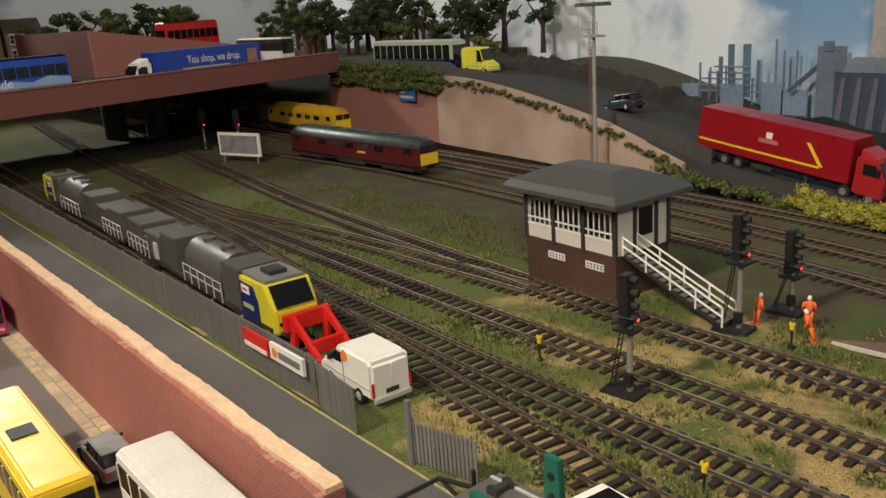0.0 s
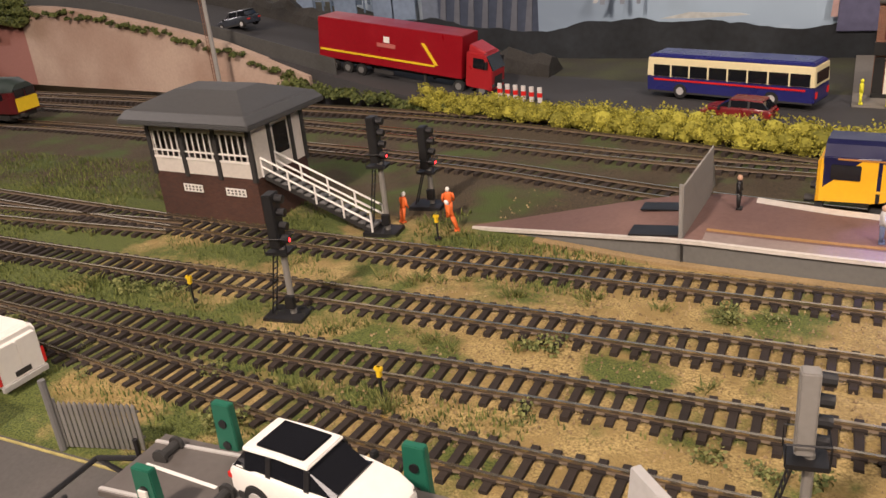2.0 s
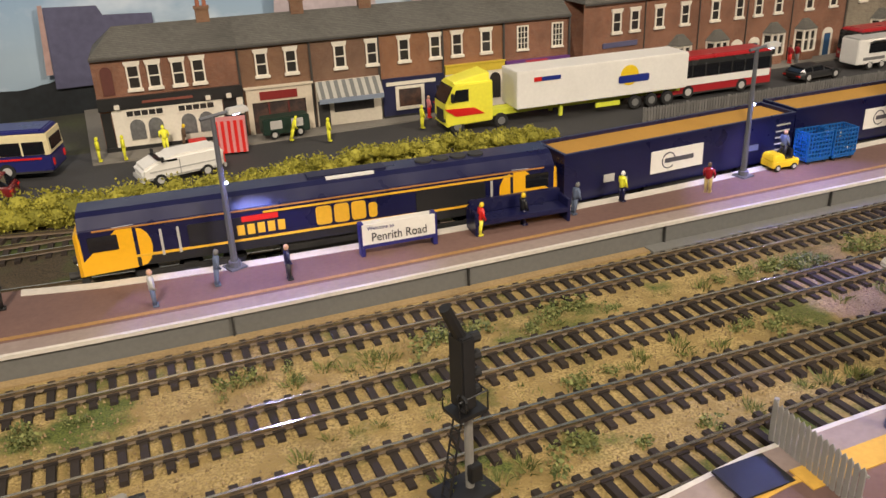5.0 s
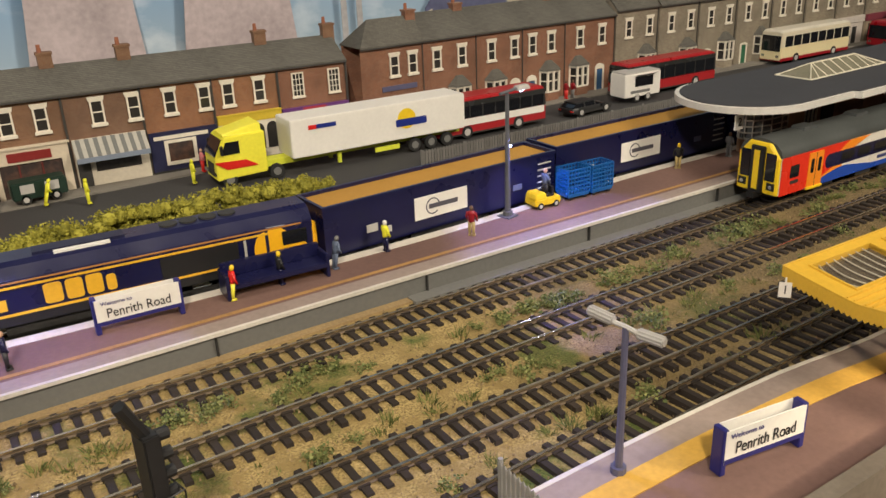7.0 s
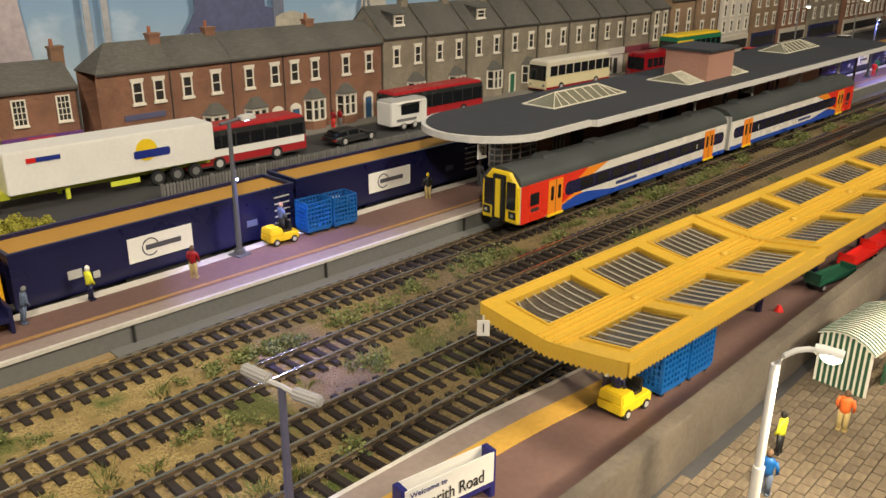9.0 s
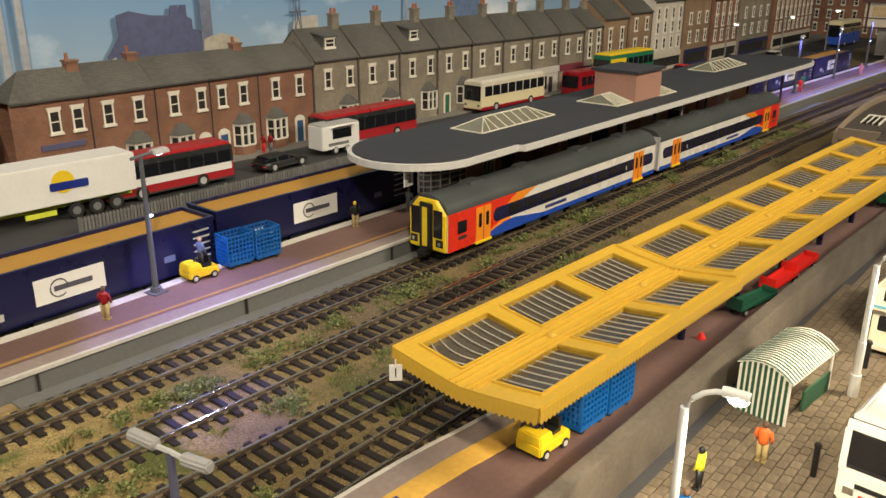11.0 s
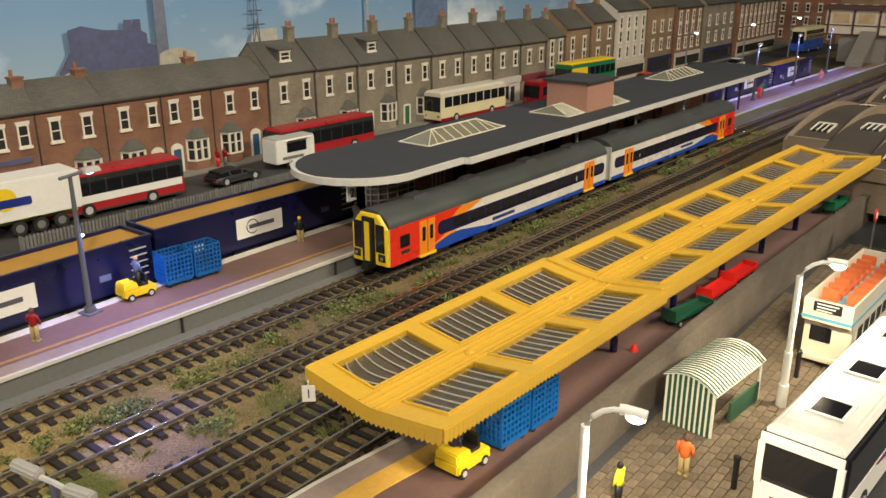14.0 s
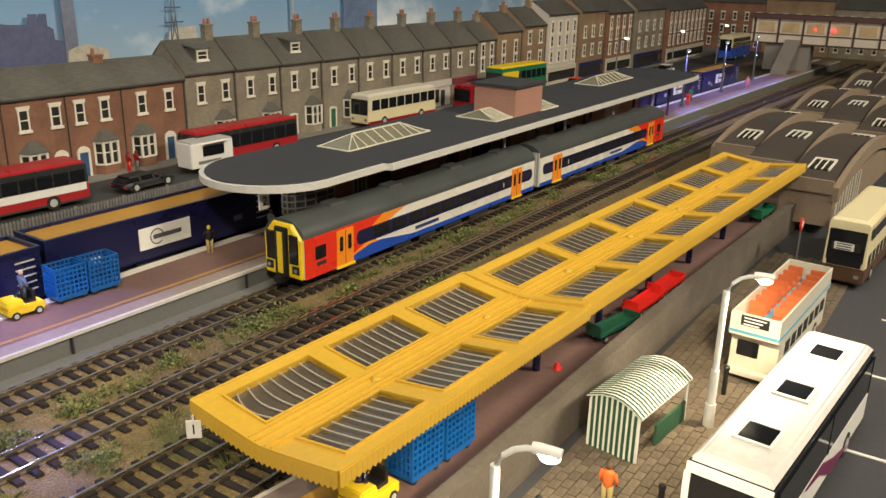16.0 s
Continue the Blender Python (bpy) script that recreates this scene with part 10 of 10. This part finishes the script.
for i in range(420):
    line, off = GAPS[frnd.choice((0, 0, 0, 1, 1, 2, 2, 3, 4))]
    x = frnd.uniform(-650, 1100) if frnd.random() < 0.8 else frnd.uniform(-1000, 1700)
    if line is LINE_D and x > 120:
        continue
    if line is LINE_A and off > 0 and x > -170:
        continue
    y = curve_at(line, x)[0] + off + frnd.uniform(-6, 6)
    if noise.noise((x * 0.012, y * 0.03, 4)) < -0.05:
        continue
    ob = new("grass_tuft", tuft_data[frnd.randrange(5)])
    s = frnd.uniform(0.45, 1.15)
    ob.location, ob.rotation_euler, ob.scale = (x * 0.001, y * 0.001, 0), (0, 0, frnd.uniform(0, 6)), (s * 1.3, s, s * frnd.uniform(0.6, 1))
    tagged(ob, "tuft of dry green static grass on the ballast", "grass tuft", "grass tufts")
weed_data = []
for k in range(5):
    b = Mesh()
    for q in range(7):
        a, r = frnd.uniform(0, 6.28), frnd.uniform(0, 6)
        h = frnd.uniform(3, 8)
        for _ in range(16):
            leaf(b, r * math.cos(a) + frnd.gauss(0, 1.6), r * math.sin(a) + frnd.gauss(0, 1.6), h * frnd.uniform(0.05, 1.0), frnd.uniform(0.5, 1.1))
    weed_data.append(mesh_data("weed_clump", b, WEED))
for i in range(330):
    line, off = GAPS[frnd.choice((0, 0, 0, 0, 1, 1, 2, 2, 4))]
    x = frnd.uniform(-100, 1300) if line is LINE_A else frnd.uniform(-600, 700)
    if line is LINE_D and x > 110 or line is LINE_C and x > 400:
        continue
    y = curve_at(line, x)[0] + off + frnd.uniform(-7, 7)
    if noise.noise((x * 0.018, y * 0.03, 9)) < (-0.25 if line is LINE_A and x > 250 else 0.05):
        continue
    ob = new("weed_clump", weed_data[frnd.randrange(5)])
    s = frnd.uniform(0.5, 1.2)
    ob.location, ob.rotation_euler, ob.scale = (x * 0.001, y * 0.001, 0.0003), (0, 0, frnd.uniform(0, 6)), (s * 1.2, s, s)
    tagged(ob, "low leafy green weed clump growing between tracks", "weed", "weeds between the tracks")
turf = Mesh()
for i in range(80000):
    x = frnd.uniform(-1000, 700) if i % 3 == 0 else frnd.uniform(-820, -60)
    y = frnd.uniform(312, 640)
    g = noise.noise((x * 0.009, y * 0.016, 7.7)) + min(0.6, max(0, (-x - 60) / 520.0)) - 0.10 - max(0, x) / 1800
    if g < 0.12:
        continue
    if any(abs(y - curve_at(l, x)[0]) < 15 for l in (LINE_A, LINE_B, LINE_C, LINE_D, LINE_E, LINE_S)):
        continue
    if x > -175 and y > curve_at(EDGE2, max(x, -165))[0] - 6 or (x > 130 and y < 342):
        continue
    a, h = frnd.uniform(0, 6.28), frnd.uniform(1.2, 3.4)
    k = len(turf.v)
    turf.v += [(x - 0.5 * math.sin(a), y + 0.5 * math.cos(a), -0.8), (x + 0.5 * math.sin(a), y - 0.5 * math.cos(a), -0.8), (x + 1.4 * math.cos(a), y + 1.4 * math.sin(a), h)]
    turf.f.append((k, k + 1, k + 2))
tagged(part("turf", turf, TURF), "short green turf between the tracks", "grass", kind="stuff")
grit = Mesh()
for _ in range(16000):
    x, y = frnd.uniform(-160, 1000), frnd.uniform(318, 640 if frnd.random() < 0.3 else 520)
    s = frnd.uniform(0.25, 0.75)
    k = len(grit.v)
    grit.v += [(x - s, y - s, 0), (x + s, y - s * 0.6, 0), (x + s * 0.2, y + s, 0), (x, y, 0.6 + s * 0.8)]
    grit.f += [(k, k + 1, k + 3), (k + 1, k + 2, k + 3), (k + 2, k, k + 3)]
tagged(part("ballast_grit", grit, leaf_material("sand_grit", (0.13, 0.085, 0.04), (0.36, 0.26, 0.13))), "loose sandy grit between the sleepers", "grit", kind="stuff")


def tree(x, y, z, tall, spread, leafm, label):
    c = thing("tree", label, "tree", x, y, z, frnd.uniform(0, 360), "trees of the town")
    tr_ = Mesh().tube([(0, 0, 0), (1, 0, tall * 0.3), (0, 1, tall * 0.6)], spread * 0.09, 8, spread * 0.04)
    for k in range(5):
        a = k * 1.26
        tr_.tube([(0.5, 0, tall * (0.3 + 0.05 * k)), (spread * 0.45 * math.cos(a), spread * 0.45 * math.sin(a), tall * (0.55 + 0.06 * k))], spread * 0.04, 6, spread * 0.015)
    part("trunk", tr_, mat("brown_bark", (0.05, 0.03, 0.018), 0.9), c)
    cr = Mesh()
    for k in range(16):
        a, r, h = frnd.uniform(0, 6.28), spread * frnd.uniform(0.1, 0.5), tall * frnd.uniform(0.42, 0.95)
        clump(cr, r * math.cos(a), r * math.sin(a), h, spread * frnd.uniform(0.16, 0.30), 60, spread * 0.035)
    part("crown", cr, leafm, c, "crown of small leaves")


for k in range(12):
    tree(-2330 + frnd.uniform(0, 260), 680 + 36 * k + frnd.uniform(-20, 20), 107, frnd.uniform(110, 160), frnd.uniform(60, 90), LEAF_DARK if k % 3 else LEAF_MID, "model tree with dark leafy crown")
for k in range(20):
    tree(-2050 + 50 * k + frnd.uniform(-20, 20), 1130 + frnd.uniform(0, 190), 100, frnd.uniform(110, 170), frnd.uniform(60, 90), LEAF_DARK, "model tree with dark leafy crown")
for x, y, z, tl, sp, lm in ((-1330, 1130, 90, 90, 60, LEAF_MID), (-1420, 1180, 90, 105, 55, LEAF_DARK), (-1530, 1230, 90, 120, 60, LEAF_DARK), (-1640, 1200, 90, 110, 60, LEAF_DARK), (-1700, 1130, 90, 120, 62, LEAF_MID),
                             (-1790, 1200, 90, 130, 66, LEAF_DARK), (-1260, 1180, 90, 80, 60, LEAF_DARK), (-1880, 1160, 90, 120, 60, LEAF_DARK), (-1120, 1150, 80, 66, 62, LEAF_MID), (-1200, 1230, 90, 95, 64, LEAF_DARK), (-2000, 900, 90, 60, 70, LEAF_DARK)):
    tree(x, y, z, tl, sp, lm, "model tree with dark leafy crown" if lm is LEAF_DARK else "model tree with rounded green crown")
for k in range(4):
    h = house("dim town house above the bridge", -2180 + 84 * k, -2100 + 84 * k, 1270 - 20 * k, 60, 88, 160, 186, TAN_BRICK if k % 2 else STONE, group="old town houses", name="town_house")
    for fx in (0.25, 0.7):
        for z in (112, 142):
            window(h, 80 * fx, -0.2, z)
h = house("tall town house with warm yellow shop front", -2230, -2110, 930, 60, 88, 150, 176, TAN_BRICK, group="old town houses", name="town_house")
part("shop_front", Mesh().box(2, 118, -3, 0.3, 90, 116), mat("warm_shop_front", (0.5, 0.28, 0.05), 0.5), h)

# old town houses above the bridge
for k, (y, w, ze, zr, wl, label) in enumerate(((330, 110, 214, 244, mat("white_town_render", (0.55, 0.50, 0.44), 0.7, blotch=14), "white rendered town house with orange awning"), (452, 96, 226, 258, TAN_BRICK, "tan brick town house behind the bridge"), (556, 78, 206, 232, STONE, "grey stone town house behind the bridge"))):
    h = house(label, 0, w, 0, 70, 106, ze, zr, wl, group="old town houses", name="town_house")
    h.location, h.rotation_euler, h.scale = (-2.33, (135 + (y - 135) * 1.165) * 0.001, -0.0315), (0, 0, radians(90)), (1.165, 1.0, 1.165)
    for q in range(3):
        for z in (158, 190):
            window(h, w * (q + 0.5) / 3, -0.2, z)
    part("awning", Mesh().add([(4, -1, 146), (w - 4, -1, 146), (w - 4, -16, 136), (4, -16, 136), (4, -1, 144), (w - 4, -1, 144), (w - 4, -16, 134), (4, -16, 134)], [(0, 1, 2, 3), (7, 6, 5, 4), (2, 1, 5, 6), (0, 3, 7, 4), (3, 2, 6, 7), (0, 4, 5, 1)]), mat("orange_awning", (0.55, 0.26, 0.03), 0.7) if k == 0 else mat("dull_blue_awning", (0.05, 0.07, 0.12), 0.7), h, "sloping shop awning")
